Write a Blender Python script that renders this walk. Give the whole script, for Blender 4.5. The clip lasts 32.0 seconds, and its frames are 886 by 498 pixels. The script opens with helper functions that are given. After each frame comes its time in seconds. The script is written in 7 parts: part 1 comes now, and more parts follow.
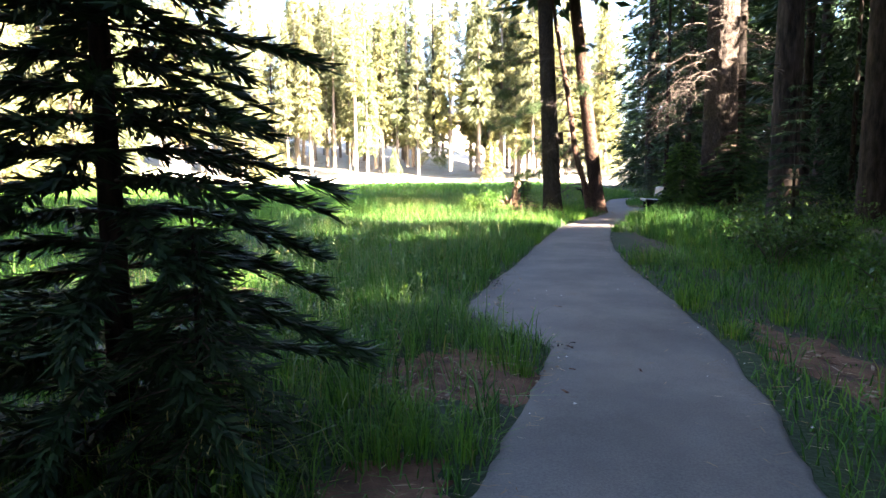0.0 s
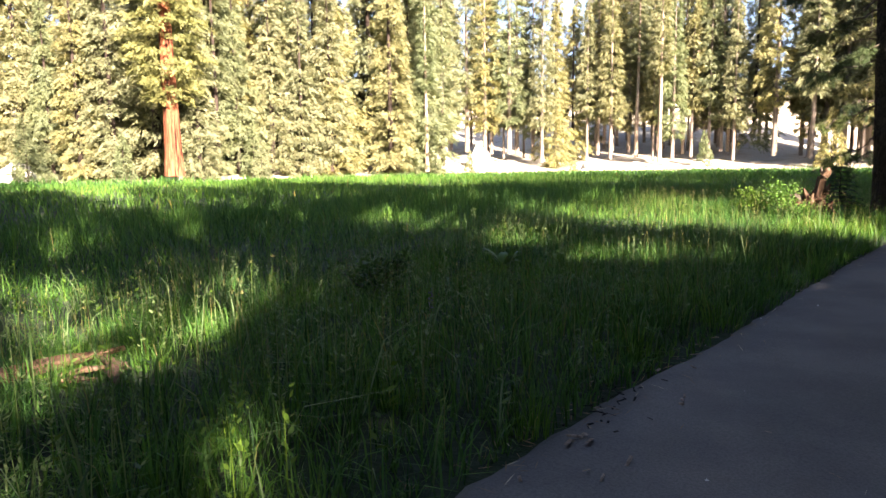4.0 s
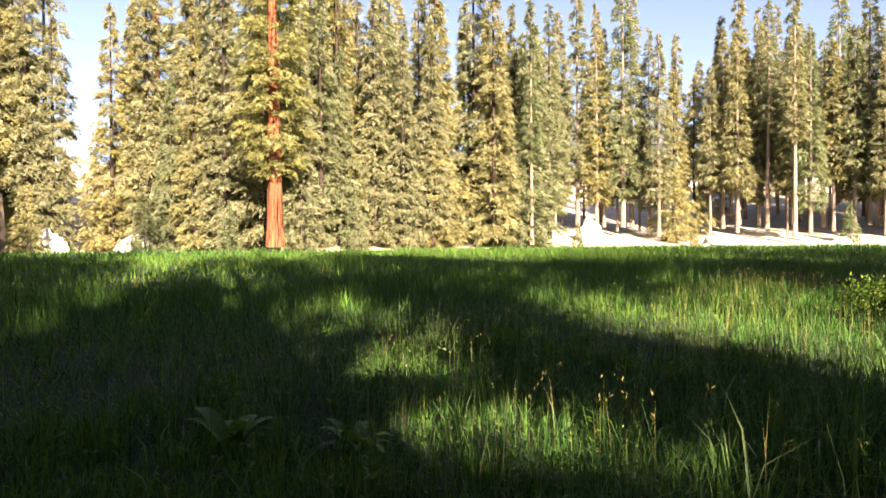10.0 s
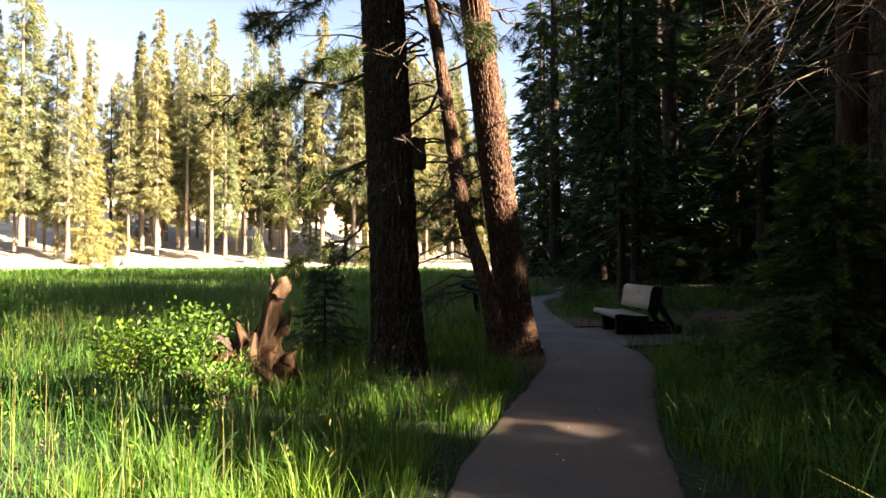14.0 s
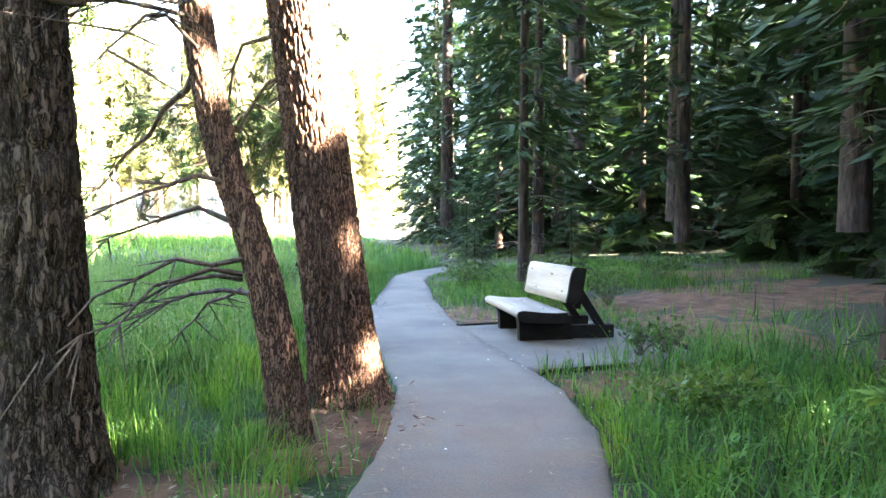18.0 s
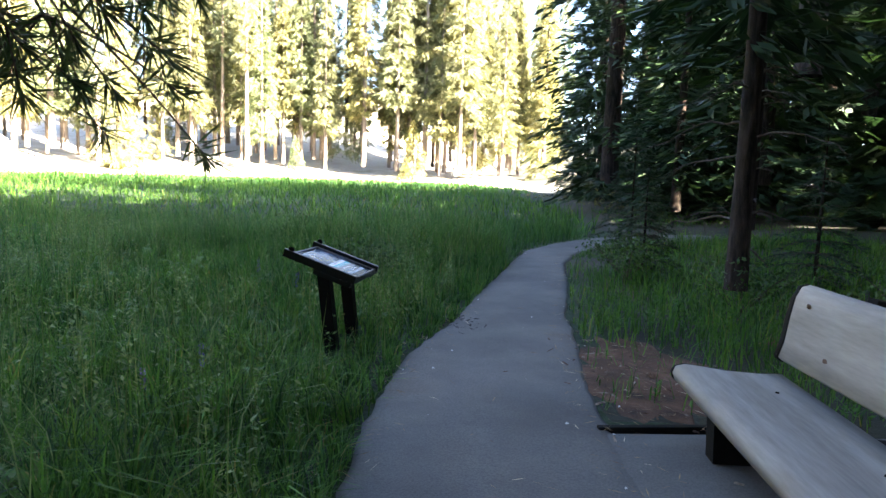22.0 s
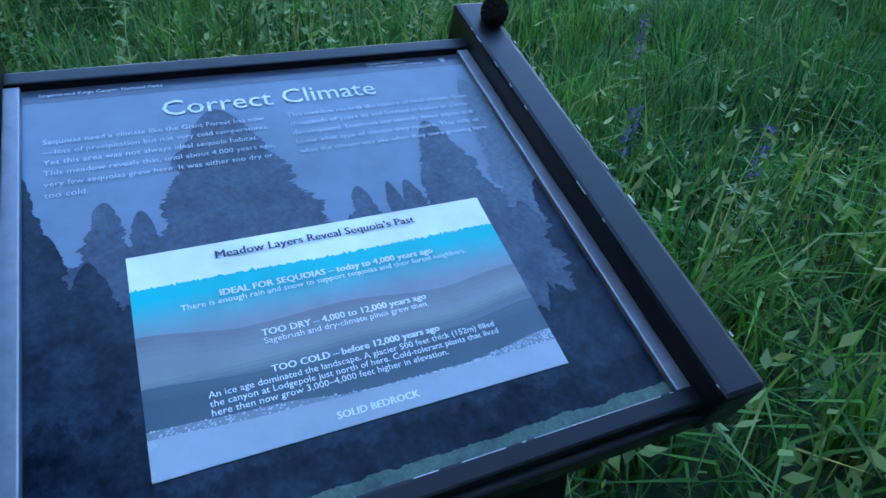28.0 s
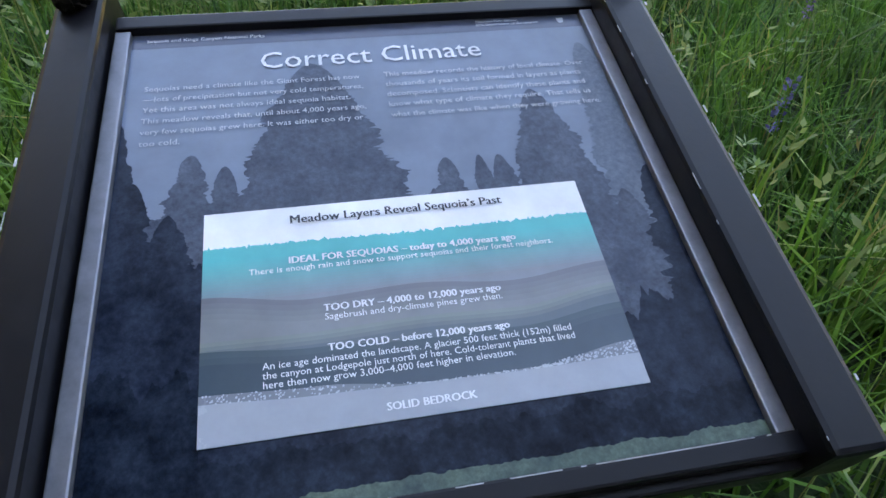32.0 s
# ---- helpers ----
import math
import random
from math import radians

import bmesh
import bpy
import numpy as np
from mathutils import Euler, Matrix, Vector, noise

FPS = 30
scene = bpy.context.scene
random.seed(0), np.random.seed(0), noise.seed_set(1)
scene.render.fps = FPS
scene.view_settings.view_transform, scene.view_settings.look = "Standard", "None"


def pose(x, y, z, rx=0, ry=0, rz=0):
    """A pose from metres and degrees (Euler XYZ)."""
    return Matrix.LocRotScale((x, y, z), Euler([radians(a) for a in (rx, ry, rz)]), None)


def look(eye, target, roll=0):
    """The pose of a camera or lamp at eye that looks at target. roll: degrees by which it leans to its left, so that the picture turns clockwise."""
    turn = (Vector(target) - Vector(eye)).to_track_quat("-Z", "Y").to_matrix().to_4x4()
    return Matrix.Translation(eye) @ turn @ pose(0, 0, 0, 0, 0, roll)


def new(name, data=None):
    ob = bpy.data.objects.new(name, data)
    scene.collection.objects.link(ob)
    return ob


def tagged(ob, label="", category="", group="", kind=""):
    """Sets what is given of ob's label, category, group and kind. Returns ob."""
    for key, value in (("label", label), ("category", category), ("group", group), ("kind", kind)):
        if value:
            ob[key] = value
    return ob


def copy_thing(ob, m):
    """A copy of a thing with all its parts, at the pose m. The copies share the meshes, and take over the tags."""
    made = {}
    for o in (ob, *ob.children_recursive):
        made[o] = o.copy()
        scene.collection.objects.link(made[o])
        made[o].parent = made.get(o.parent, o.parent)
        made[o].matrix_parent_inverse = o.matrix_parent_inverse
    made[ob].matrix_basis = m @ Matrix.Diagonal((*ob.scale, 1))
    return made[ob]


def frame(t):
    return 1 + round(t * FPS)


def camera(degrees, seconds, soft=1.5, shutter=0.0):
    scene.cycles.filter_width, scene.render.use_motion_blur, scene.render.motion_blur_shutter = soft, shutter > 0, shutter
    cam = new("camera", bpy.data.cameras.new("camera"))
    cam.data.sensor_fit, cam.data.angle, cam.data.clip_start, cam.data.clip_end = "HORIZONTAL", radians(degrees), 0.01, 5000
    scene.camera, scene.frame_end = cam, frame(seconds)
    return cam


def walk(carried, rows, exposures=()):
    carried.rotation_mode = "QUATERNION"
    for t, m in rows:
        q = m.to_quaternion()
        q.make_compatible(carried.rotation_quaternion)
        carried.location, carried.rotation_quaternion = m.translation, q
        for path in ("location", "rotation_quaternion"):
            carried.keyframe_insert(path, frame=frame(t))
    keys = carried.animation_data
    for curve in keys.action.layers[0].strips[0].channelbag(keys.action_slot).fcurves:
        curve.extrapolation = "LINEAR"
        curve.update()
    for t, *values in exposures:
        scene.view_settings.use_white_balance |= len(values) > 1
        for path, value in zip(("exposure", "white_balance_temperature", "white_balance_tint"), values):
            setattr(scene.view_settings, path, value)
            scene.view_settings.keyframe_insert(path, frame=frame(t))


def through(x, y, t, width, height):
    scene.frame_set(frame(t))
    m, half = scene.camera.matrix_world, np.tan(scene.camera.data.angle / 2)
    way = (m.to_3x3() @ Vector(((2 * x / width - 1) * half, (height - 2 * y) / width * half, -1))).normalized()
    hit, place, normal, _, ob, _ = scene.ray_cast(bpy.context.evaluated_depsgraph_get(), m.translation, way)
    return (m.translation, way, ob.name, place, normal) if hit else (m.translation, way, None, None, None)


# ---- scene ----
cam = camera(69.1, 32.0)
PATH = [
    (0, (2.242, 0.609, 1.579), (2.128, 2.594, 1.356), -0.6),
    (0.5, (2.39, 1.216, 1.568), (2.171, 3.191, 1.34), -0.7),
    (1, (2.485, 1.807, 1.548), (2.099, 3.756, 1.313), -0.8),
    (1.5, (2.673, 2.386, 1.547), (2.143, 4.296, 1.285), -0.9),
    (2, (2.799, 2.983, 1.537), (2.156, 4.853, 1.242), -0.7),
    (2.5, (3.017, 3.538, 1.528), (2.27, 5.367, 1.218), -0.9),
    (4.5, (3.55, 6.793, 1.535), (2.355, 8.385, 1.341), -0.1),
    (5, (3.493, 7.269, 1.554), (2.026, 8.621, 1.415), 0.7),
    (5.5, (3.511, 7.721, 1.57), (1.815, 8.777, 1.488), 0.5),
    (6, (3.546, 8.18, 1.593), (1.667, 8.86, 1.518), 0.7),
    (6.5, (3.48, 8.67, 1.575), (1.513, 9.027, 1.514), 0.7),
    (7, (3.487, 9.17, 1.563), (1.495, 9.346, 1.505), 0.4),
    (7.5, (3.47, 9.671, 1.556), (1.473, 9.776, 1.53), 0.2),
    (8, (3.514, 10.189, 1.551), (1.516, 10.29, 1.553), 0.1),
    (8.5, (3.487, 10.665, 1.535), (1.52, 11.026, 1.54), -0.0),
    (9, (3.512, 11.204, 1.509), (1.655, 11.946, 1.512), -0.3),
    (9.5, (3.566, 11.751, 1.529), (1.934, 12.907, 1.508), -0.3),
    (10, (3.638, 12.326, 1.517), (2.332, 13.841, 1.493), -0.4),
    (10.5, (3.634, 12.957, 1.506), (2.606, 14.672, 1.479), -0.1),
    (11, (3.735, 13.625, 1.516), (2.983, 15.478, 1.491), -0.2),
    (11.5, (3.844, 14.361, 1.531), (3.287, 16.282, 1.53), -0.2),
    (12, (3.958, 15.028, 1.535), (3.499, 16.975, 1.568), -0.4),
    (12.5, (4.074, 15.721, 1.535), (3.704, 17.686, 1.568), -0.3),
    (13, (4.227, 16.387, 1.532), (4.021, 18.376, 1.574), -0.3),
    (13.5, (4.438, 17.053, 1.545), (4.407, 19.053, 1.575), -0.4),
    (14, (4.712, 17.731, 1.56), (4.954, 19.715, 1.596), -0.1),
    (14.5, (5.044, 18.315, 1.575), (5.526, 20.256, 1.617), -0.3),
    (15, (5.256, 19.016, 1.578), (5.836, 20.928, 1.643), -0.6),
    (15.5, (5.611, 19.687, 1.598), (6.306, 21.56, 1.678), -0.4),
    (17.5, (6.337, 21.789, 1.546), (7.005, 23.673, 1.495), -0.4),
    (18, (6.496, 22.467, 1.569), (7.047, 24.388, 1.499), 0.1),
    (18.5, (6.737, 23.168, 1.547), (7.17, 25.12, 1.494), 0.1),
    (19, (7.025, 24.011, 1.552), (7.41, 25.973, 1.493), 0.2),
    (19.5, (7.361, 24.714, 1.542), (7.733, 26.677, 1.442), 0.4),
    (20, (7.615, 25.49, 1.518), (7.97, 27.45, 1.34), 0.8),
    (20.5, (7.843, 26.134, 1.519), (8.117, 28.103, 1.306), 0.7),
    (21, (7.986, 26.848, 1.552), (8.19, 28.827, 1.346), 1.2),
    (21.5, (8.133, 27.418, 1.597), (8.265, 29.403, 1.39), 1.4),
    (22, (8.275, 28.016, 1.63), (8.343, 30.002, 1.403), 1.8),
    (22.5, (8.361, 28.611, 1.648), (8.388, 30.593, 1.38), 2.0),
    (23, (8.494, 29.187, 1.621), (8.428, 31.16, 1.299), 2.0),
    (23.5, (8.576, 29.817, 1.57), (8.341, 31.773, 1.222), 2.1),
    (24, (8.662, 30.408, 1.553), (8.33, 32.346, 1.189), 2.1),
    (24.5, (8.587, 31.052, 1.482), (8.245, 32.987, 1.107), 2.3),
    (25, (8.53, 31.619, 1.449), (8.104, 33.539, 1.082), 2.5),
    (25.5, (8.373, 32.131, 1.383), (7.725, 33.985, 1.004), 2.6),
    (26, (8.347, 32.567, 1.349), (7.483, 34.301, 0.855), 2.2),
    (26.5, (8.304, 32.934, 1.325), (7.248, 34.506, 0.681), 2.3),
    (28.5, (8.003, 33.654, 1.155), (6.673, 34.523, -0.06), 2.5),
    (29, (7.996, 33.679, 1.148), (6.69, 34.457, -0.152), 2.4),
    (29.5, (7.984, 33.667, 1.146), (6.67, 34.386, -0.18), 2.1),
    (30, (7.993, 33.662, 1.157), (6.655, 34.33, -0.171), 1.9),
    (30.5, (8.009, 33.651, 1.168), (6.662, 34.291, -0.165), 1.7),
    (31, (8.024, 33.66, 1.171), (6.657, 34.298, -0.142), 1.5),
    (31.5, (8.015, 33.652, 1.182), (6.63, 34.293, -0.11), 1.6),
    (32, (8.017, 33.643, 1.186), (6.583, 34.286, -0.05), 1.1),
]
EXPOSURES = [(0.0, 5.1, 6700, 16), (2.0, 4.25, 6600, 18), (4.5, 3.4, 7000, 22), (6.0, 3.2, 6800, 20), (6.6, 4.0, 6000, 12), (8.2, 4.35, 5800, 10), (9.0, 3.2, 6800, 20), (10.0, 2.85, 7700, 24), (12.0, 2.75, 8600, 18), (13.0, 2.55, 8600, 18), (14.0, 3.4, 8200, 18), (14.6, 4.95, 7000, 14),
             (15.5, 6.3, 6800, 10), (18.0, 7.05, 7100, 10), (19.0, 6.4, 7000, 10), (20.0, 5.8, 6900, 12), (21.0, 5.5, 6800, 12), (22.5, 4.95, 6500, 12), (24.0, 5.05, 6100, 12), (26.0, 5.15, 5700, 16), (28.5, 5.7, 5200, 0), (30.0, 5.65, 5100, 0), (31.0, 5.65, 5700, 4), (32.0, 5.8, 8500, 14)]
walk(cam, [(t, look(eye, target, roll)) for t, eye, target, roll in PATH], EXPOSURES)

# ---- world and sun ----
world = bpy.data.worlds.new("world")
scene.world = world
world.use_nodes = True
wn = world.node_tree.nodes
sky = wn.new("ShaderNodeTexSky")
sky.sky_type, sky.sun_disc = "NISHITA", False
sky.altitude, sky.air_density, sky.dust_density = 2000.0, 0.8, 3.0
sky.ozone_density = 0.3
SUN_ELEV, SUN_TO = 26.0, 60.0   # the light travels towards a heading SUN_TO degrees left of +y
sky.sun_elevation = radians(SUN_ELEV)
sky.sun_rotation = radians(180 - SUN_TO)
wn["Background"].inputs["Strength"].default_value = 0.05
world.node_tree.links.new(sky.outputs["Color"], wn["Background"].inputs["Color"])
sun = new("sun", bpy.data.lights.new("sun", "SUN"))
sun.data.energy, sun.data.angle, sun.data.color = 5.0, radians(0.6), (1.0, 0.9, 0.75)
sun.matrix_world = look((0, 0, 50), (-math.sin(radians(SUN_TO)) * 50, math.cos(radians(SUN_TO)) * 50, 50 - 50 * math.tan(radians(SUN_ELEV))))

# ---- tools ----
rng = np.random.default_rng(7)


def np_mesh(name, verts, faces, smooth=False):
    """A mesh from arrays: faces is a list of integer arrays, each (n, 3) or (n, 4)."""
    faces = [f for f in faces if len(f)]
    me = bpy.data.meshes.new(name)
    verts = np.asarray(verts, np.float32)
    me.vertices.add(len(verts))
    me.vertices.foreach_set("co", verts.ravel())
    loops = np.concatenate([f.ravel() for f in faces]).astype(np.int32)
    sizes = np.concatenate([np.full(len(f), f.shape[1]) for f in faces])
    me.loops.add(len(loops))
    me.loops.foreach_set("vertex_index", loops)
    me.polygons.add(len(sizes))
    me.polygons.foreach_set("loop_start", np.concatenate([[0], np.cumsum(sizes)[:-1]]).astype(np.int32))
    if smooth:
        me.polygons.foreach_set("use_smooth", np.ones(len(sizes), bool))
    me.update(calc_edges=True)
    return me


def holder(name, m, label, category, group=""):
    """An Empty at the base of a thing that parents its parts."""
    ob = new(name)
    ob.empty_display_size = 0.2
    ob.matrix_basis = m
    return tagged(ob, label, category, group)


def part_mesh(name, me, mat, parent, label=""):
    if mat:
        me.materials.append(mat)
    ob = new(name, me)
    ob.parent = parent
    return tagged(ob, label) if label else ob


def part(name, bm, mat, parent, label=""):
    me = bpy.data.meshes.new(name)
    bm.to_mesh(me)
    bm.free()
    return part_mesh(name, me, mat, parent, label)


def bm_box(bm, cx, cy, cz, sx, sy, sz, bevel=0.0):
    got = bmesh.ops.create_cube(bm, size=1.0, matrix=Matrix.Translation((cx, cy, cz)) @ Matrix.Diagonal((sx, sy, sz, 1)))
    if bevel:
        edges = list({e for v in got["verts"] for e in v.link_edges})
        bmesh.ops.bevel(bm, geom=edges, offset=bevel, segments=2, affect="EDGES", profile=0.6)
    return bm


def hash01(i, j, seed=0):
    h = np.sin(i * 127.1 + j * 311.7 + seed * 74.7) * 43758.5453
    return h - np.floor(h)


def vnoise(x, y, seed=0):
    """Smooth value noise in two dimensions, 0 to 1."""
    xi, yi = np.floor(x), np.floor(y)
    u, v = x - xi, y - yi
    u, v = u * u * (3 - 2 * u), v * v * (3 - 2 * v)
    a, b = hash01(xi, yi, seed), hash01(xi + 1, yi, seed)
    c, d = hash01(xi, yi + 1, seed), hash01(xi + 1, yi + 1, seed)
    return a + (b - a) * u + (c - a) * v + (a - b - c + d) * u * v


def plates(x, y, nx, seed=0):
    """Distance to the seams of a cell pattern that repeats every nx cells in x: 0 at a seam, larger inside."""
    xi, yi = np.floor(x), np.floor(y)
    d1, d2 = np.full(x.shape, 9.0), np.full(x.shape, 9.0)
    for dx in (-1, 0, 1):
        for dy in (-1, 0, 1):
            cx, cy = xi + dx, yi + dy
            px = cx + 0.15 + 0.7 * hash01(np.mod(cx, nx), cy, seed)
            py = cy + 0.1 + 0.8 * hash01(np.mod(cx, nx), cy, seed + 5)
            d = np.hypot(x - px, y - py)
            d2 = np.minimum(d2, np.maximum(d, d1))
            d1 = np.minimum(d1, d)
    return d2 - d1


def grid_faces(rings, seg, base=0):
    a = (np.arange(rings - 1)[:, None] * seg + np.arange(seg)[None]).ravel()
    b = (np.arange(rings - 1)[:, None] * seg + (np.arange(seg)[None] + 1) % seg).ravel()
    return np.stack([a, b, b + seg, a + seg], 1) + base


def trunk_arrays(height, r0, r1, seg, zs, flare=0.5, flare_h=1.0, lean=(0, 0), bend=0.0, bark=None, lobes=0.0, lobe_n=7, seed=0, axis=None):
    """A tapered trunk round z. zs: heights of the rings; bark(theta, z, r) gives the relief in metres."""
    zs = np.asarray(zs, float)
    th = np.linspace(0, 2 * np.pi, seg, endpoint=False)
    t, z = np.meshgrid(th, zs)
    s = z / height
    r = r0 + (r1 - r0) * s ** 0.9
    fl = np.exp(-np.maximum(z, 0) / flare_h)
    r = r * (1 + flare * fl)
    if lobes:
        r = r * (1 + lobes * fl ** 0.7 * np.sin(lobe_n * t + 2.5 * np.sin(t * 2 + seed)) + 0.25 * lobes * np.sin(2 * lobe_n * t + seed))
    if bark:
        r = r + bark(t, z, r0)
    x = r * np.cos(t) + lean[0] * z + bend * np.sin(s * 5 + seed)
    y = r * np.sin(t) + lean[1] * z + bend * np.cos(s * 4 + seed)
    if axis:
        x, y = x + np.interp(z, axis[0], axis[1]) * 0.96, y - np.interp(z, axis[0], axis[1]) * 0.28
    return np.stack([x, y, z], 2).reshape(-1, 3), grid_faces(len(zs), seg)


def tubes(lines, seg=5):
    """Thin tapered tubes: lines is a list of (points (n,3), radii (n))."""
    V, F, base = [], [], 0
    for pts, rad in lines:
        pts, rad = np.asarray(pts, float), np.asarray(rad, float)
        d = np.gradient(pts, axis=0)
        d /= np.linalg.norm(d, axis=1)[:, None] + 1e-9
        ref = np.where(np.abs(d[:, 2:3]) > 0.9, np.array([[1.0, 0, 0]]), np.array([[0, 0, 1.0]]))
        u = np.cross(d, ref)
        u /= np.linalg.norm(u, axis=1)[:, None] + 1e-9
        w = np.cross(d, u)
        a = np.linspace(0, 2 * np.pi, seg, endpoint=False)
        ring = pts[:, None] + rad[:, None, None] * (np.cos(a)[None, :, None] * u[:, None] + np.sin(a)[None, :, None] * w[:, None])
        V.append(ring.reshape(-1, 3))
        F.append(grid_faces(len(pts), seg, base))
        base += len(pts) * seg
    return np.concatenate(V), np.concatenate(F)


def cards(P, D, N, L, W, belly=0.45):
    """Leaf-shaped quads from base points P along D, in planes with normals near N."""
    D = D / (np.linalg.norm(D, axis=1)[:, None] + 1e-9)
    S = np.cross(D, N)
    S /= np.linalg.norm(S, axis=1)[:, None] + 1e-9
    L, W = np.asarray(L)[:, None], np.asarray(W)[:, None]
    V = np.stack([P, P + D * L * belly + S * W * 0.5, P + D * L, P + D * L * belly - S * W * 0.5], 1).reshape(-1, 3)
    return V, np.arange(len(P) * 4).reshape(-1, 4)


def blades(P, H, W, lean, turn, coarse=False):
    """Grass blades: a bent quad and a tip each, or one leaning sliver where they stand far off."""
    n = len(P)
    side = np.stack([np.cos(turn), np.sin(turn), np.zeros(n)], 1) * W[:, None] * 0.5
    fall = np.stack([-np.sin(turn), np.cos(turn), np.zeros(n)], 1)
    mid = P + np.array([0, 0, 1.0]) * (H * 0.55)[:, None] + fall * (lean * H * 0.25)[:, None]
    tip = P + np.array([0, 0, 1.0]) * (H * (1 - 0.25 * lean))[:, None] + fall * (lean * H * 0.8)[:, None]
    if coarse:
        return np.stack([P - side, P + side, tip], 1).reshape(-1, 3), [np.arange(n * 3).reshape(-1, 3)]
    V = np.stack([P - side, P + side, mid + side * 0.8, mid - side * 0.8, tip], 1).reshape(-1, 3)
    b = np.arange(n)[:, None] * 5
    return V, [b + np.array([[0, 1, 2, 3]]), b + np.array([[3, 2, 4]])]


def merge(chunks):
    """Joins (verts, [faces]) pieces."""
    V, F, base = [], {}, 0
    for v, fs in chunks:
        for f in fs if isinstance(fs, list) else [fs]:
            F.setdefault(f.shape[1], []).append(f + base)
        V.append(v)
        base += len(v)
    return np.concatenate(V), [np.concatenate(f) for f in F.values()]

# ---- materials ----
def material(name):
    m = bpy.data.materials.new(name)
    m.use_nodes = True
    nt = m.node_tree
    return m, nt.nodes, nt.links, nt.nodes["Principled BSDF"]


def ramp(nodes, stops):
    r = nodes.new("ShaderNodeValToRGB")
    el = r.color_ramp.elements
    while len(el) < len(stops):
        el.new(0.5)
    for e, (p, c) in zip(el, stops):
        e.position, e.color = p, (*c, 1)
    return r


def noise_tex(nodes, links, scale, detail=6.0, rough=0.6, stretch=(1, 1, 1), coord="Object"):
    tc = nodes.new("ShaderNodeTexCoord")
    mp = nodes.new("ShaderNodeMapping")
    mp.inputs["Scale"].default_value = stretch
    links.new(tc.outputs[coord], mp.inputs["Vector"])
    n = nodes.new("ShaderNodeTexNoise")
    n.inputs["Scale"].default_value, n.inputs["Detail"].default_value, n.inputs["Roughness"].default_value = scale, detail, rough
    links.new(mp.outputs["Vector"], n.inputs["Vector"])
    return n


def bump(nodes, links, bsdf, tex, strength, distance):
    b = nodes.new("ShaderNodeBump")
    b.inputs["Strength"].default_value, b.inputs["Distance"].default_value = strength, distance
    links.new(tex, b.inputs["Height"])
    links.new(b.outputs["Normal"], bsdf.inputs["Normal"])


def mixed(nodes, links, a, b, fac, mode="MIX"):
    m = nodes.new("ShaderNodeMix")
    m.data_type, m.blend_type = "RGBA", mode
    for sock, val in ((m.inputs[6], a), (m.inputs[7], b)):
        if isinstance(val, tuple):
            sock.default_value = (*val, 1)
        else:
            links.new(val, sock)
    if isinstance(fac, float):
        m.inputs[0].default_value = fac
    else:
        links.new(fac, m.inputs[0])
    return m.outputs[2]


def two_scale(name, stops, scale, fine, rough=0.85, relief=0.5, depth=0.01, stretch=(1, 1, 1), coord="Object", fine_mix=0.35, metal=0.0):
    """A matt surface with blotches at one scale and grain at a finer one."""
    m, nodes, links, bsdf = material(name)
    a = noise_tex(nodes, links, scale, stretch=stretch, coord=coord)
    b = noise_tex(nodes, links, fine, 4.0, stretch=stretch, coord=coord)
    r = ramp(nodes, stops)
    links.new(a.outputs["Fac"], r.inputs["Fac"])
    r2 = ramp(nodes, [(0.3, (0.35, 0.35, 0.35)), (0.7, (1.0, 1.0, 1.0))])
    links.new(b.outputs["Fac"], r2.inputs["Fac"])
    links.new(mixed(nodes, links, r.outputs["Color"], r2.outputs["Color"], fine_mix, "MULTIPLY"), bsdf.inputs["Base Color"])
    bsdf.inputs["Roughness"].default_value = rough
    bsdf.inputs["Metallic"].default_value = metal
    bump(nodes, links, bsdf, b.outputs["Fac"], relief, depth)
    return m


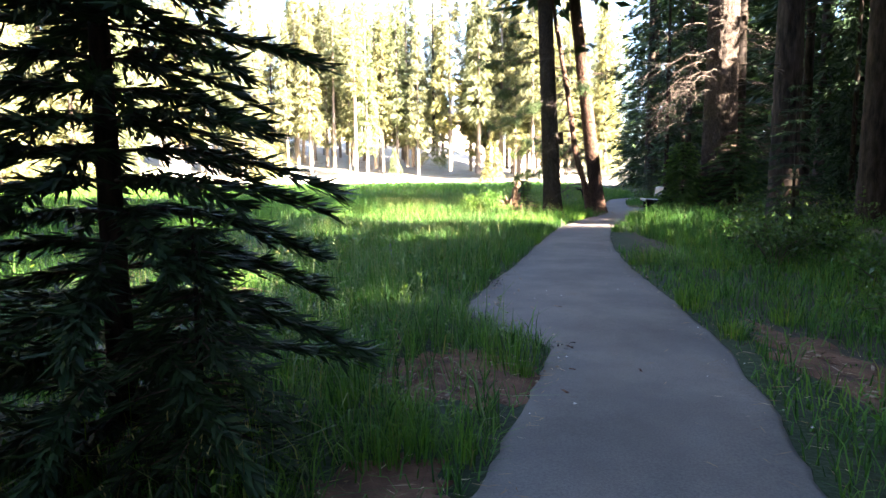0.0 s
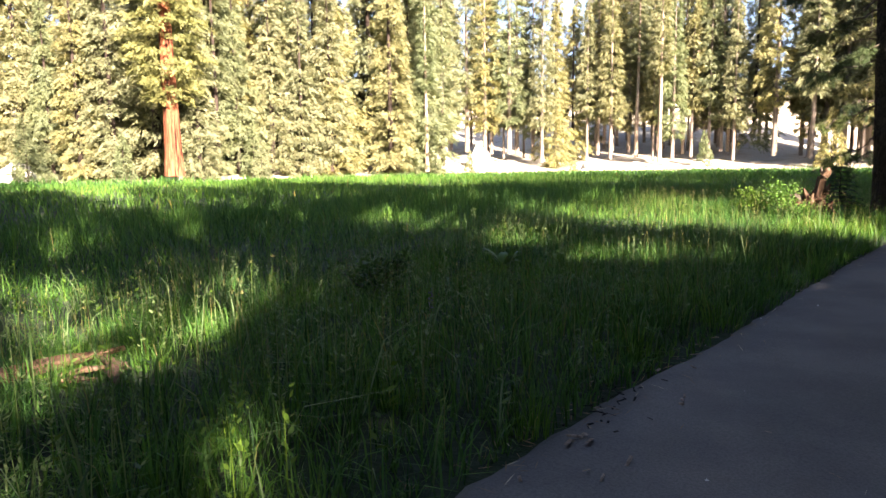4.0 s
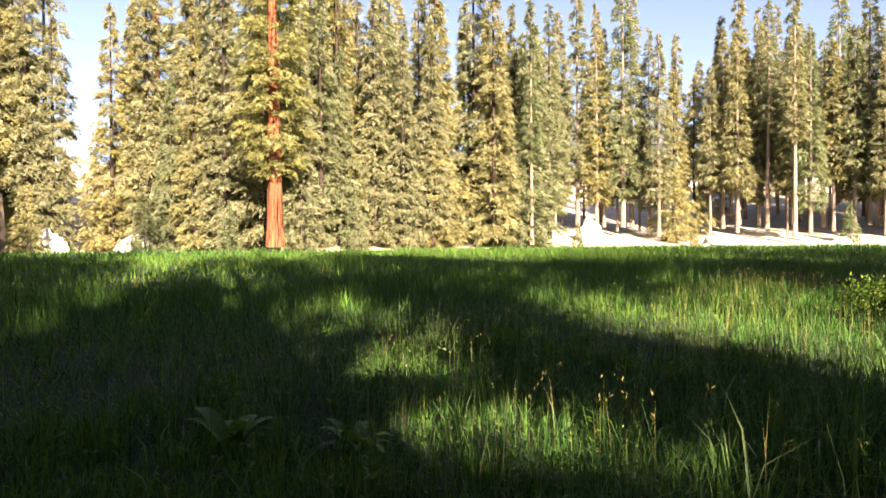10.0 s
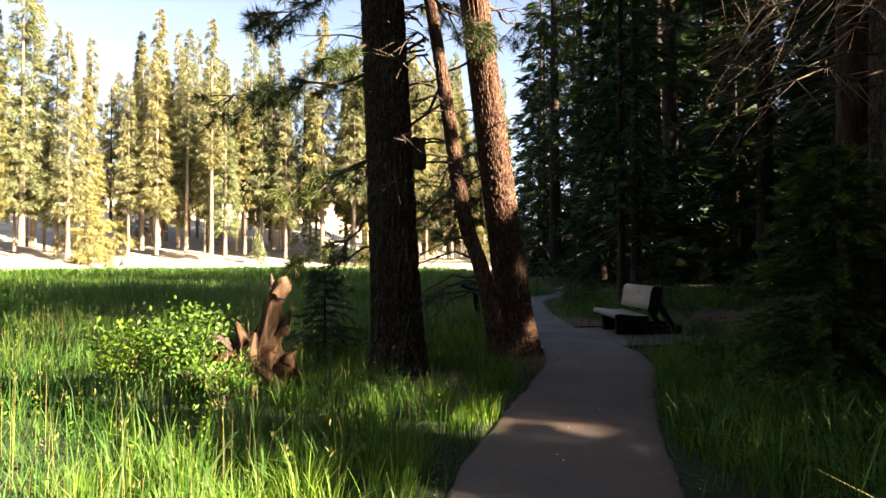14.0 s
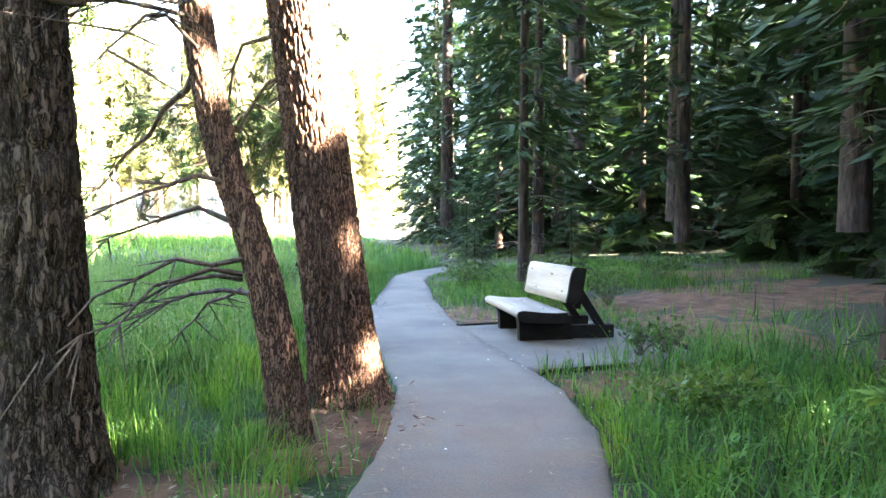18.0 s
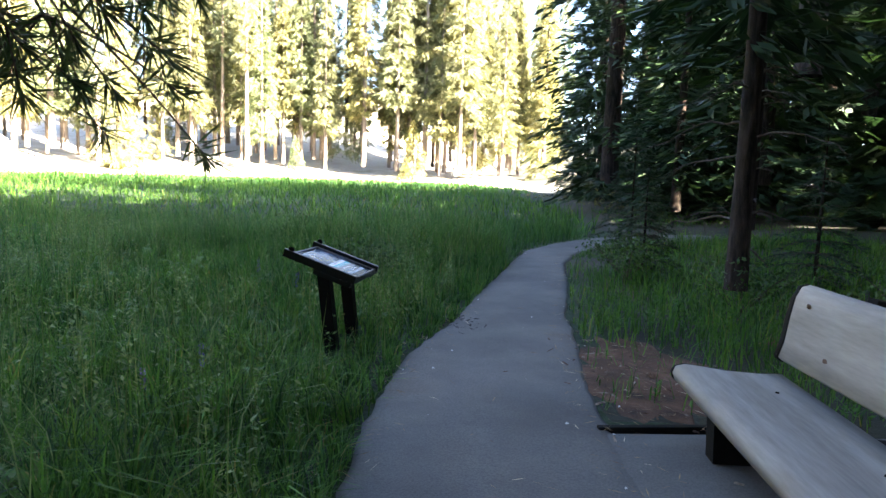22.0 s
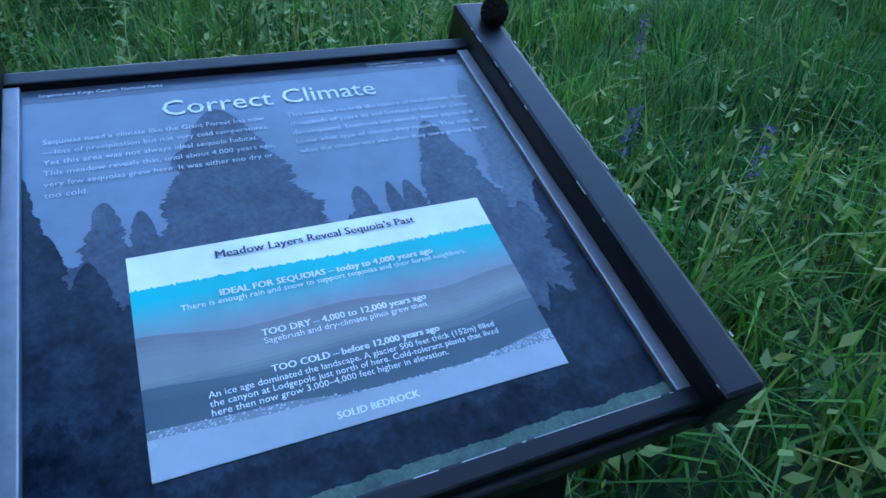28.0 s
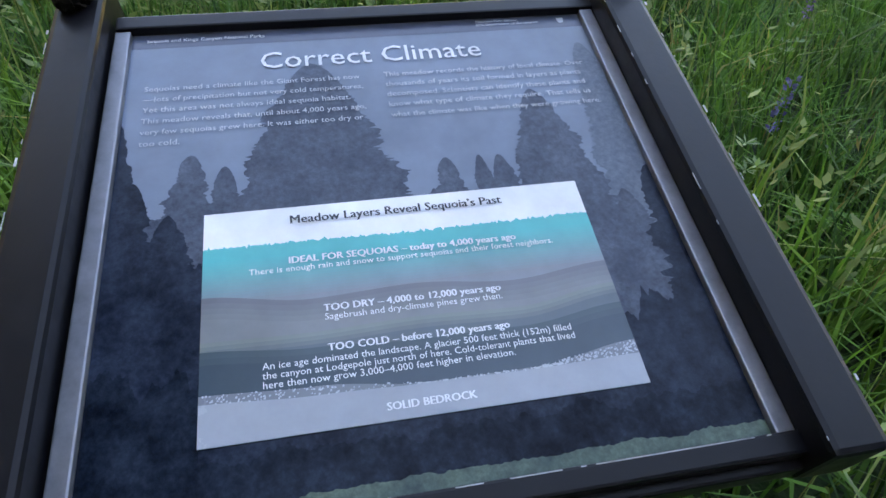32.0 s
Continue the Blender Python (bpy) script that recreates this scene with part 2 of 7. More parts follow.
def leaf_material(name, dark, light, dry=None, through=0.35, rough=0.6, dry_at=0.9, gaps=None, patch=None):
    """Foliage: colour varies from leaf to leaf and from plant to plant, and light comes through."""
    m, nodes, links, bsdf = material(name)
    geo = nodes.new("ShaderNodeNewGeometry")
    info = nodes.new("ShaderNodeObjectInfo")
    stops = [(0.0, dark), (0.75, light)] + ([(dry_at, light), (min(dry_at + 0.05, 1.0), dry)] if dry else [(1.0, light)])
    r = ramp(nodes, stops)
    links.new(geo.outputs["Random Per Island"], r.inputs["Fac"])
    r2 = ramp(nodes, [(0.0, (0.7, 0.85, 0.75)), (0.5, (1.0, 1.0, 1.0)), (1.0, (1.25, 1.1, 0.75))])
    links.new(info.outputs["Random"], r2.inputs["Fac"])
    tex = noise_tex(nodes, links, 1.1 if patch else 0.35, 4.0, coord="Object")
    r3 = ramp(nodes, patch or [(0.3, (0.75, 0.8, 0.8)), (0.7, (1.15, 1.1, 0.95))])
    links.new(tex.outputs["Fac"], r3.inputs["Fac"])
    col = mixed(nodes, links, r.outputs["Color"], r2.outputs["Color"], 0.8, "MULTIPLY")
    col = mixed(nodes, links, col, r3.outputs["Color"], 0.8, "MULTIPLY")
    links.new(col, bsdf.inputs["Base Color"])
    bsdf.inputs["Roughness"].default_value = rough
    bsdf.inputs["Specular IOR Level"].default_value = 0.25
    tr = nodes.new("ShaderNodeBsdfTranslucent")
    links.new(mixed(nodes, links, col, (1.25, 1.25, 0.7), 0.6, "MULTIPLY"), tr.inputs["Color"])
    mix = nodes.new("ShaderNodeMixShader")
    mix.inputs["Fac"].default_value = through
    links.new(bsdf.outputs["BSDF"], mix.inputs[1])
    links.new(tr.outputs["BSDF"], mix.inputs[2])
    out = mix.outputs["Shader"]
    if gaps:
        # sprays are loose: gaps of a needle cluster's size between the twigs
        hole = noise_tex(nodes, links, gaps[0], 5.0, 0.72, coord="Object")
        cut = ramp(nodes, [(gaps[1] - 0.02, (0, 0, 0)), (gaps[1] + 0.02, (1, 1, 1))])
        links.new(hole.outputs["Fac"], cut.inputs["Fac"])
        clear_bsdf, both = nodes.new("ShaderNodeBsdfTransparent"), nodes.new("ShaderNodeMixShader")
        links.new(cut.outputs["Color"], both.inputs["Fac"])
        links.new(clear_bsdf.outputs["BSDF"], both.inputs[1])
        links.new(out, both.inputs[2])
        out = both.outputs["Shader"]
    links.new(out, nodes["Material Output"].inputs["Surface"])
    return m


def bark_material(name, furrow, ridge, pale, scale=9.0, stretch=(1, 1, 0.2), depth=0.02, at=(0.34, 0.5, 0.72), foot=None):
    m, nodes, links, bsdf = material(name)
    a = noise_tex(nodes, links, scale, 8.0, 0.65, stretch)
    b = noise_tex(nodes, links, scale * 0.16, 3.0, 0.5, (1, 1, 0.5))
    c = noise_tex(nodes, links, scale * 9, 4.0, 0.6, (1, 1, 0.5))
    r = ramp(nodes, [(at[0], furrow), (at[1], ridge), (at[2], pale)])
    links.new(a.outputs["Fac"], r.inputs["Fac"])
    r2 = ramp(nodes, [(0.3, (0.65, 0.65, 0.68)), (0.7, (1.15, 1.1, 1.05))])
    links.new(b.outputs["Fac"], r2.inputs["Fac"])
    r3 = ramp(nodes, [(0.3, (0.55, 0.55, 0.55)), (0.7, (1.1, 1.1, 1.1))])
    links.new(c.outputs["Fac"], r3.inputs["Fac"])
    col = mixed(nodes, links, r.outputs["Color"], r2.outputs["Color"], 0.9, "MULTIPLY")
    if foot:
        # weathered grey wood where an old fire has bared the foot
        tc, xyz, blot = nodes.new("ShaderNodeTexCoord"), nodes.new("ShaderNodeSeparateXYZ"), noise_tex(nodes, links, 0.8, 4.0, 0.65, (1, 1, 0.12))
        links.new(tc.outputs["Object"], xyz.inputs["Vector"])
        add = nodes.new("ShaderNodeMath")
        add.operation = "MULTIPLY_ADD"
        add.inputs[1].default_value = -9.0
        links.new(blot.outputs["Fac"], add.inputs[0])
        links.new(xyz.outputs["Z"], add.inputs[2])
        shift = nodes.new("ShaderNodeMath")
        shift.inputs[1].default_value = 3.9
        links.new(add.outputs[0], shift.inputs[0])
        rf = ramp(nodes, [(0.0, (1, 1, 1)), (0.25, (0, 0, 0))])
        links.new(shift.outputs[0], rf.inputs["Fac"])
        col = mixed(nodes, links, col, mixed(nodes, links, r.outputs["Color"], foot, 0.85), rf.outputs["Color"])
    links.new(mixed(nodes, links, col, r3.outputs["Color"], 0.7, "MULTIPLY"), bsdf.inputs["Base Color"])
    bsdf.inputs["Roughness"].default_value = 0.9
    bsdf.inputs["Specular IOR Level"].default_value = 0.15
    bump(nodes, links, bsdf, a.outputs["Fac"], 0.8, depth)
    return m


def plate_bark(name, seam, body, pale, scale):
    """Bark in upright plates with dark seams between them."""
    m, nodes, links, bsdf = material(name)
    tc, mp = nodes.new("ShaderNodeTexCoord"), nodes.new("ShaderNodeMapping")
    mp.inputs["Scale"].default_value = (1, 1, 0.15)
    links.new(tc.outputs["Object"], mp.inputs["Vector"])
    warp = noise_tex(nodes, links, scale * 0.6, 4.0, 0.6, (1, 1, 0.3))
    add = nodes.new("ShaderNodeMixRGB")
    add.blend_type = "LINEAR_LIGHT"
    add.inputs["Fac"].default_value = 0.085
    links.new(mp.outputs["Vector"], add.inputs["Color1"])
    links.new(warp.outputs["Color"], add.inputs["Color2"])
    v = nodes.new("ShaderNodeTexVoronoi")
    v.feature = "DISTANCE_TO_EDGE"
    v.inputs["Scale"].default_value = scale
    links.new(add.outputs["Color"], v.inputs["Vector"])
    fine = noise_tex(nodes, links, scale * 6, 6.0, 0.7, (1, 1, 0.4))
    big = noise_tex(nodes, links, 1.3, 3.0)
    r = ramp(nodes, [(0.25, body), (0.75, pale)])
    links.new(fine.outputs["Fac"], r.inputs["Fac"])
    rb = ramp(nodes, [(0.3, (0.7, 0.66, 0.64)), (0.7, (1.1, 1.05, 1.0))])
    links.new(big.outputs["Fac"], rb.inputs["Fac"])
    edge = ramp(nodes, [(0.0, (0, 0, 0)), (0.22, (1, 1, 1))])
    links.new(v.outputs["Distance"], edge.inputs["Fac"])
    col = mixed(nodes, links, r.outputs["Color"], rb.outputs["Color"], 0.9, "MULTIPLY")
    links.new(mixed(nodes, links, seam, col, edge.outputs["Color"]), bsdf.inputs["Base Color"])
    bsdf.inputs["Roughness"].default_value = 0.92
    bsdf.inputs["Specular IOR Level"].default_value = 0.15
    hgt = mixed(nodes, links, edge.outputs["Color"], fine.outputs["Fac"], 0.25)
    bump(nodes, links, bsdf, hgt, 0.9, 0.02)
    return m


M_GROUND = two_scale("forest_soil", [(0.3, (0.02, 0.02, 0.011)), (0.55, (0.032, 0.032, 0.015)), (0.75, (0.06, 0.043, 0.026))], 0.5, 14, 0.95, 0.7, 0.03)
M_MEADOW = two_scale("meadow_turf", [(0.3, (0.009, 0.022, 0.006)), (0.5, (0.014, 0.034, 0.008)), (0.75, (0.025, 0.045, 0.012))], 0.35, 9, 0.95, 0.8, 0.05)
M_BANK = two_scale("dry_bank", [(0.3, (0.4, 0.35, 0.27)), (0.55, (0.5, 0.45, 0.36)), (0.75, (0.26, 0.23, 0.14))], 0.12, 3, 0.95, 0.6, 0.1)
M_DUFF = two_scale("needle_duff", [(0.3, (0.035, 0.019, 0.011)), (0.5, (0.12, 0.056, 0.03)), (0.72, (0.21, 0.108, 0.06))], 3.5, 60, 0.95, 0.9, 0.02)
M_GRASS = leaf_material("meadow_grass", (0.012, 0.05, 0.012), (0.1, 0.235, 0.052), (0.28, 0.24, 0.11), 0.42, dry_at=0.965, patch=[(0.33, (0.5, 0.62, 0.62)), (0.5, (0.9, 0.95, 0.9)), (0.66, (1.5, 1.3, 0.85))])
M_GRASS_PALE = leaf_material("seed_heads", (0.12, 0.145, 0.065), (0.22, 0.225, 0.12), None, 0.3)
M_LUPINE = leaf_material("grey_green_leaves", (0.06, 0.12, 0.045), (0.19, 0.28, 0.13), None, 0.35, rough=0.5)
M_WEED = leaf_material("broad_leaves", (0.04, 0.1, 0.02), (0.11, 0.22, 0.04), None, 0.35, rough=0.45)
# the sun on the far trees is put into this lightened foliage colour
M_FAR = leaf_material("sun_toned_foliage", (0.13, 0.145, 0.082), (0.24, 0.245, 0.15), None, 0.4, gaps=(3.6, 0.505))
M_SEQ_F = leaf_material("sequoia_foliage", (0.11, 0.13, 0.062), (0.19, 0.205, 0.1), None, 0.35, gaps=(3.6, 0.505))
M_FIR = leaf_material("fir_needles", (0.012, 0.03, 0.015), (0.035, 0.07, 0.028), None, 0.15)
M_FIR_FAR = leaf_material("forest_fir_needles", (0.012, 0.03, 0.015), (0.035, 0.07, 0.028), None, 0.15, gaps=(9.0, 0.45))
# paler fir needles: the sun on western trees is put into the colour
M_FIR_SUNNY = leaf_material("sun_toned_fir_needles", (0.045, 0.065, 0.03), (0.16, 0.18, 0.08), None, 0.28)
M_FIR_BRIGHT = leaf_material("young_fir_needles", (0.04, 0.085, 0.025), (0.1, 0.17, 0.045), None, 0.25)
M_FIR_MID = leaf_material("fir_boughs", (0.02, 0.05, 0.022), (0.055, 0.11, 0.042), None, 0.2)
M_TIP = leaf_material("fresh_fir_shoots", (0.07, 0.14, 0.035), (0.16, 0.26, 0.06), None, 0.3)
M_PINE = leaf_material("pine_needles", (0.03, 0.055, 0.025), (0.075, 0.11, 0.045), None, 0.2)
M_SHRUB = leaf_material("shrub_leaves", (0.03, 0.07, 0.02), (0.09, 0.16, 0.04), None, 0.3, rough=0.45)
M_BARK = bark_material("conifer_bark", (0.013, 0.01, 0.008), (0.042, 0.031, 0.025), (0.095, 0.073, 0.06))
M_BARK_PINE = plate_bark("plated_pine_bark", (0.016, 0.009, 0.008), (0.12, 0.07, 0.052), (0.27, 0.17, 0.125), 27.0)
M_BARK_GREY = plate_bark("grey_plated_pine_bark", (0.018, 0.014, 0.012), (0.07, 0.055, 0.046), (0.15, 0.12, 0.1), 24.0)
M_BARK_SEQ = bark_material("sequoia_bark", (0.03, 0.011, 0.007), (0.23, 0.075, 0.036), (0.38, 0.15, 0.08), 3.6, (1, 1, 0.06), 0.09, (0.4, 0.5, 0.68))
M_BARK_SCAR = bark_material("fire_scarred_sequoia_bark", (0.022, 0.008, 0.006), (0.18, 0.053, 0.027), (0.3, 0.11, 0.06), 4.2, (1, 1, 0.06), 0.09, (0.4, 0.5, 0.68), foot=(0.09, 0.08, 0.08))
M_DEADWOOD = bark_material("bleached_wood", (0.1, 0.075, 0.055), (0.32, 0.25, 0.19), (0.5, 0.43, 0.35), 14.0, (1, 1, 0.12), 0.008)
M_STUMP = bark_material("weathered_stump_wood", (0.05, 0.03, 0.02), (0.2, 0.125, 0.08), (0.36, 0.25, 0.18), 13.0, (1, 1, 0.12), 0.01)
M_ROTWOOD = bark_material("rotten_wood", (0.03, 0.016, 0.011), (0.11, 0.06, 0.038), (0.27, 0.18, 0.12), 12.0, (1, 1, 0.15), 0.015)
M_TWIG = bark_material("dead_twigs", (0.06, 0.045, 0.038), (0.12, 0.095, 0.08), (0.22, 0.19, 0.165), 20.0, (1, 1, 0.4), 0.003)
M_GRANITE = two_scale("white_granite", [(0.3, (0.5, 0.48, 0.45)), (0.6, (0.68, 0.66, 0.62)), (0.8, (0.35, 0.34, 0.32))], 0.35, 5, 0.85, 0.7, 0.08)


def asphalt_material():
    m, nodes, links, bsdf = material("worn_asphalt")
    blot = noise_tex(nodes, links, 0.8, 5.0)
    grit = noise_tex(nodes, links, 70.0, 3.0, 0.7)
    vor = nodes.new("ShaderNodeTexVoronoi")
    vor.inputs["Scale"].default_value = 110.0
    tc = nodes.new("ShaderNodeTexCoord")
    links.new(tc.outputs["Object"], vor.inputs["Vector"])
    r = ramp(nodes, [(0.32, (0.082, 0.077, 0.072)), (0.5, (0.118, 0.11, 0.102)), (0.62, (0.15, 0.138, 0.125)), (0.75, (0.13, 0.105, 0.082))])
    links.new(blot.outputs["Fac"], r.inputs["Fac"])
    r2 = ramp(nodes, [(0.35, (0.45, 0.45, 0.45)), (0.62, (1.15, 1.15, 1.15))])
    links.new(grit.outputs["Fac"], r2.inputs["Fac"])
    worn = mixed(nodes, links, r.outputs["Color"], r2.outputs["Color"], 0.55, "MULTIPLY")
    # needle dust trodden into the stretch below the pines
    sep = nodes.new("ShaderNodeSeparateXYZ")
    links.new(tc.outputs["Object"], sep.inputs["Vector"])
    scale = nodes.new("ShaderNodeMath")
    scale.operation = "MULTIPLY"
    scale.inputs[1].default_value = 0.02
    links.new(sep.outputs["Y"], scale.inputs[0])
    where = ramp(nodes, [(0.36, (0, 0, 0)), (0.43, (1, 1, 1)), (0.5, (0.9, 0.9, 0.9)), (0.585, (0, 0, 0))])
    links.new(scale.outputs["Value"], where.inputs["Fac"])
    dust = noise_tex(nodes, links, 1.7, 7.0, 0.65)
    spots = ramp(nodes, [(0.36, (0.1, 0.1, 0.1)), (0.62, (1, 1, 1))])
    links.new(dust.outputs["Fac"], spots.inputs["Fac"])
    much = mixed(nodes, links, where.outputs["Color"], spots.outputs["Color"], 1.0, "MULTIPLY")
    dirt = mixed(nodes, links, (0.15, 0.098, 0.072), r2.outputs["Color"], 0.5, "MULTIPLY")
    links.new(mixed(nodes, links, worn, dirt, much), bsdf.inputs["Base Color"])
    bsdf.inputs["Roughness"].default_value = 0.82
    bump(nodes, links, bsdf, vor.outputs["Distance"], 0.35, 0.004)
    return m


M_ASPHALT = asphalt_material()


def plain(name, colour, rough=0.5, metal=0.0, wear=None, spec=0.5, scale=40.0):
    """Paint, print or metal with slight unevenness."""
    m, nodes, links, bsdf = material(name)
    n = noise_tex(nodes, links, scale, 6.0, 0.65)
    lo, hi = tuple(c * 0.82 for c in colour), tuple(min(1.0, c * 1.12) for c in colour)
    r = ramp(nodes, [(0.3, lo), (0.66, hi)] + ([(0.72, hi), (0.76, wear)] if wear else []))
    links.new(n.outputs["Fac"], r.inputs["Fac"])
    links.new(r.outputs["Color"], bsdf.inputs["Base Color"])
    rr = ramp(nodes, [(0.3, (rough * 0.8,) * 3), (0.7, (min(1, rough * 1.25),) * 3)])
    links.new(n.outputs["Fac"], rr.inputs["Fac"])
    links.new(rr.outputs["Color"], bsdf.inputs["Roughness"])
    bsdf.inputs["Metallic"].default_value = metal
    bsdf.inputs["Specular IOR Level"].default_value = spec
    bump(nodes, links, bsdf, n.outputs["Fac"], 0.12, 0.002)
    return m


M_BENCH = two_scale("weathered_plank", [(0.3, (0.2, 0.175, 0.15)), (0.5, (0.33, 0.295, 0.26)), (0.72, (0.42, 0.38, 0.34))], 4, 45, 0.8, 0.4, 0.004, (1, 0.12, 1))
M_BENCH_DARK = two_scale("dark_timber", [(0.3, (0.006, 0.0055, 0.005)), (0.6, (0.015, 0.013, 0.011))], 6, 60, 0.75, 0.4, 0.004)
M_BENCH_DARK.node_tree.nodes["Principled BSDF"].inputs["Specular IOR Level"].default_value = 0.1
M_SIGN_FRAME = plain("sign_frame_paint", (0.005, 0.005, 0.007), 0.38, 0.0, None, 0.22, 26.0)
M_POST = plain("sign_post_paint", (0.005, 0.0045, 0.0045), 0.6, spec=0.12)

# ---- ground, meadow and path ----
MEADOW = np.array([(3.4, -6), (4.7, 8), (5.9, 18), (9, 27), (10, 34), (11, 41), (14, 48), (19, 80), (22, 120), (15, 160), (-10, 168), (-45, 158),
                   (-62, 130), (-68, 105), (-76, 74), (-112, 54), (-118, 30), (-60, 17), (-27, 14), (-23, 2), (-14, -12), (-4, -14)], float)


def outside(x, y):
    """Metres outside the meadow's edge (negative inside)."""
    x, y = np.asarray(x, float), np.asarray(y, float)
    best, inside = np.full(x.shape, 1e9), np.zeros(x.shape, bool)
    for (ax, ay), (bx, by) in zip(MEADOW, np.roll(MEADOW, -1, 0)):
        ex, ey = bx - ax, by - ay
        k = np.clip(((x - ax) * ex + (y - ay) * ey) / (ex * ex + ey * ey), 0, 1)
        best = np.minimum(best, np.hypot(x - ax - k * ex, y - ay - k * ey))
        inside ^= ((ay > y) != (by > y)) & (x < ex * (y - ay) / (ey + 1e-12) + ax)
    return np.where(inside, -best, best)


PATH_L = np.array([(0.65, -8), (1.34, -2), (1.83, 1.5), (2.18, 3.6), (2.63, 5.3), (2.92, 6.45), (2.52, 7.0), (2.04, 7.9), (2.13, 8.7), (2.44, 10.2), (2.87, 12), (3.62, 15.7),
                   (4.59, 20), (5.44, 22.6), (6.12, 24.2), (6.75, 25.6), (7.38, 27.1), (7.77, 28.5), (7.82, 30.3), (7.95, 32.2), (8.16, 33.7), (8.7, 35.2), (9.04, 36.6), (9.83, 39.5),
                   (10.52, 42), (11.62, 44), (13.11, 45.9), (15.5, 47.4), (19.0, 48.6)])
PATH_R = np.array([(2.65, -8), (3.14, -2), (3.63, 1.5), (3.93, 3.7), (4.21, 4.9), (4.47, 6.4), (4.66, 8.6), (4.8, 11.2), (5.09, 14.3), (5.63, 17.5), (6.33, 20.4), (7.19, 22.8),
                   (7.82, 24.3), (8.4, 25.6), (8.99, 26.8), (9.27, 28), (9.36, 29), (9.45, 30.5), (9.53, 31.9), (9.62, 32.9), (9.88, 34.4), (10.1, 35.8), (10.39, 37), (11.03, 40.2),
                   (11.72, 42), (13.02, 43.8), (14.61, 45), (16.51, 45.8), (19.51, 46.6)])


def path_dist(x, y):
    """Metres to the nearer edge of the path, negative on it."""
    lx, rx = np.interp(y, PATH_L[:, 1], PATH_L[:, 0]), np.interp(y, PATH_R[:, 1], PATH_R[:, 0])
    return np.where(y > 49, 99.0, np.maximum(lx - x, x - rx))


def on_pad(x, y, m=0.0):
    return (x > 9.0 - m) & (x < 11.75 + m) & (y > 28.75 - m) & (y < 32.0 + m)


def smooth(a, b, x):
    k = np.clip((x - a) / (b - a), 0, 1)
    return k * k * (3 - 2 * k)


def gz(x, y):
    """Height of the ground."""
    x, y = np.asarray(x, float), np.asarray(y, float)
    d = outside(x, y)
    far = smooth(35, 85, np.hypot(x - 5, y - 25))
    rise = np.maximum(0, d - 2 - 5 * far)
    z = np.minimum(rise * (0.035 + 0.12 * far * smooth(20, -20, x) + 0.03 * far), 38 + 0.01 * rise)
    off = smooth(0.1, 1.8, np.where(on_pad(x, y, 0.3), 0.0, path_dist(x, y)))
    return z + off * (0.1 * (vnoise(x * 0.45, y * 0.45, 3) - 0.5) + 0.06 * (vnoise(x * 1.7, y * 1.7, 4) - 0.5) - 0.02)


def spaced(lo, fine_lo, fine_hi, hi, step, grow=1.18):
    a = list(np.arange(fine_lo, fine_hi, step))
    s, v = step, fine_hi
    while v < hi:
        a.append(v)
        s *= grow
        v += s
    a.append(hi)
    s, v = step, fine_lo
    while v > lo:
        s *= grow
        v -= s
        a.append(max(v, lo))
    return np.unique(np.array(a))


gx, gy = spaced(-1600, -10, 16, 1600, 0.4, 1.12), spaced(-1600, -5, 50, 1600, 0.4, 1.12)
GX, GY = np.meshgrid(gx, gy)
GZ = gz(GX, GY)
nx, ny = len(gx), len(gy)
ids = np.arange(nx * ny).reshape(ny, nx)
quads = np.stack([ids[:-1, :-1], ids[:-1, 1:], ids[1:, 1:], ids[1:, :-1]], 2).reshape(-1, 4)
me = np_mesh("ground", np.stack([GX, GY, GZ], 2).reshape(-1, 3), [quads], True)
for m in (M_GROUND, M_MEADOW, M_BANK):
    me.materials.append(m)
cxs, cys = (GX[:-1, :-1] + GX[1:, 1:]) / 2, (GY[:-1, :-1] + GY[1:, 1:]) / 2
od = outside(cxs, cys) + 1.2 * (vnoise(cxs * 0.6, cys * 0.6, 9) - 0.5)
idx = np.where(od < 0.3, 1, np.where((np.hypot(cxs - 5, cys - 25) > 60) & ((cys > 100) | ((cxs < -50) & (cys > 24))) & (cxs < 30), 2, 0))
me.polygons.foreach_set("material_index", idx.ravel().astype(np.int32))
ground = tagged(new("ground", me), "green meadow turf and brown forest soil under tall conifers", "ground", kind="structure")

# the asphalt path: a crowned slab with ragged edges
def resample(line, k):
    s = np.concatenate([[0], np.cumsum(np.hypot(*np.diff(line, axis=0).T))])
    return np.stack([np.interp(k * s[-1], s, line[:, 0]), np.interp(k * s[-1], s, line[:, 1])], 1)


# rows run across the path at one y while it heads north, and turn with its bend at the far end
kl, kr = [], []
for y in np.arange(-8, 43.6, 0.15):
    kl.append((np.interp(y, PATH_L[:, 1], PATH_L[:, 0]), y))
    kr.append((np.interp(y, PATH_R[:, 1], PATH_R[:, 0]), y))
tl, tr = PATH_L[PATH_L[:, 1] > 43.6], PATH_R[PATH_R[:, 1] > 43.6]
for k in np.linspace(0.05, 1, 24):
    kl.append(tuple(resample(np.vstack([[(11.4, 43.6)], tl]), np.array([k]))[0]))
    kr.append(tuple(resample(np.vstack([[(12.8, 43.6)], tr]), np.array([k]))[0]))
kl, kr = np.array(kl), np.array(kr)
rows = len(kl)
jl = 0.035 * (vnoise(np.arange(rows) * 0.23, np.zeros(rows), 11) - 0.5) + 0.045 * (vnoise(np.arange(rows) * 1.9, np.zeros(rows), 12) - 0.5)
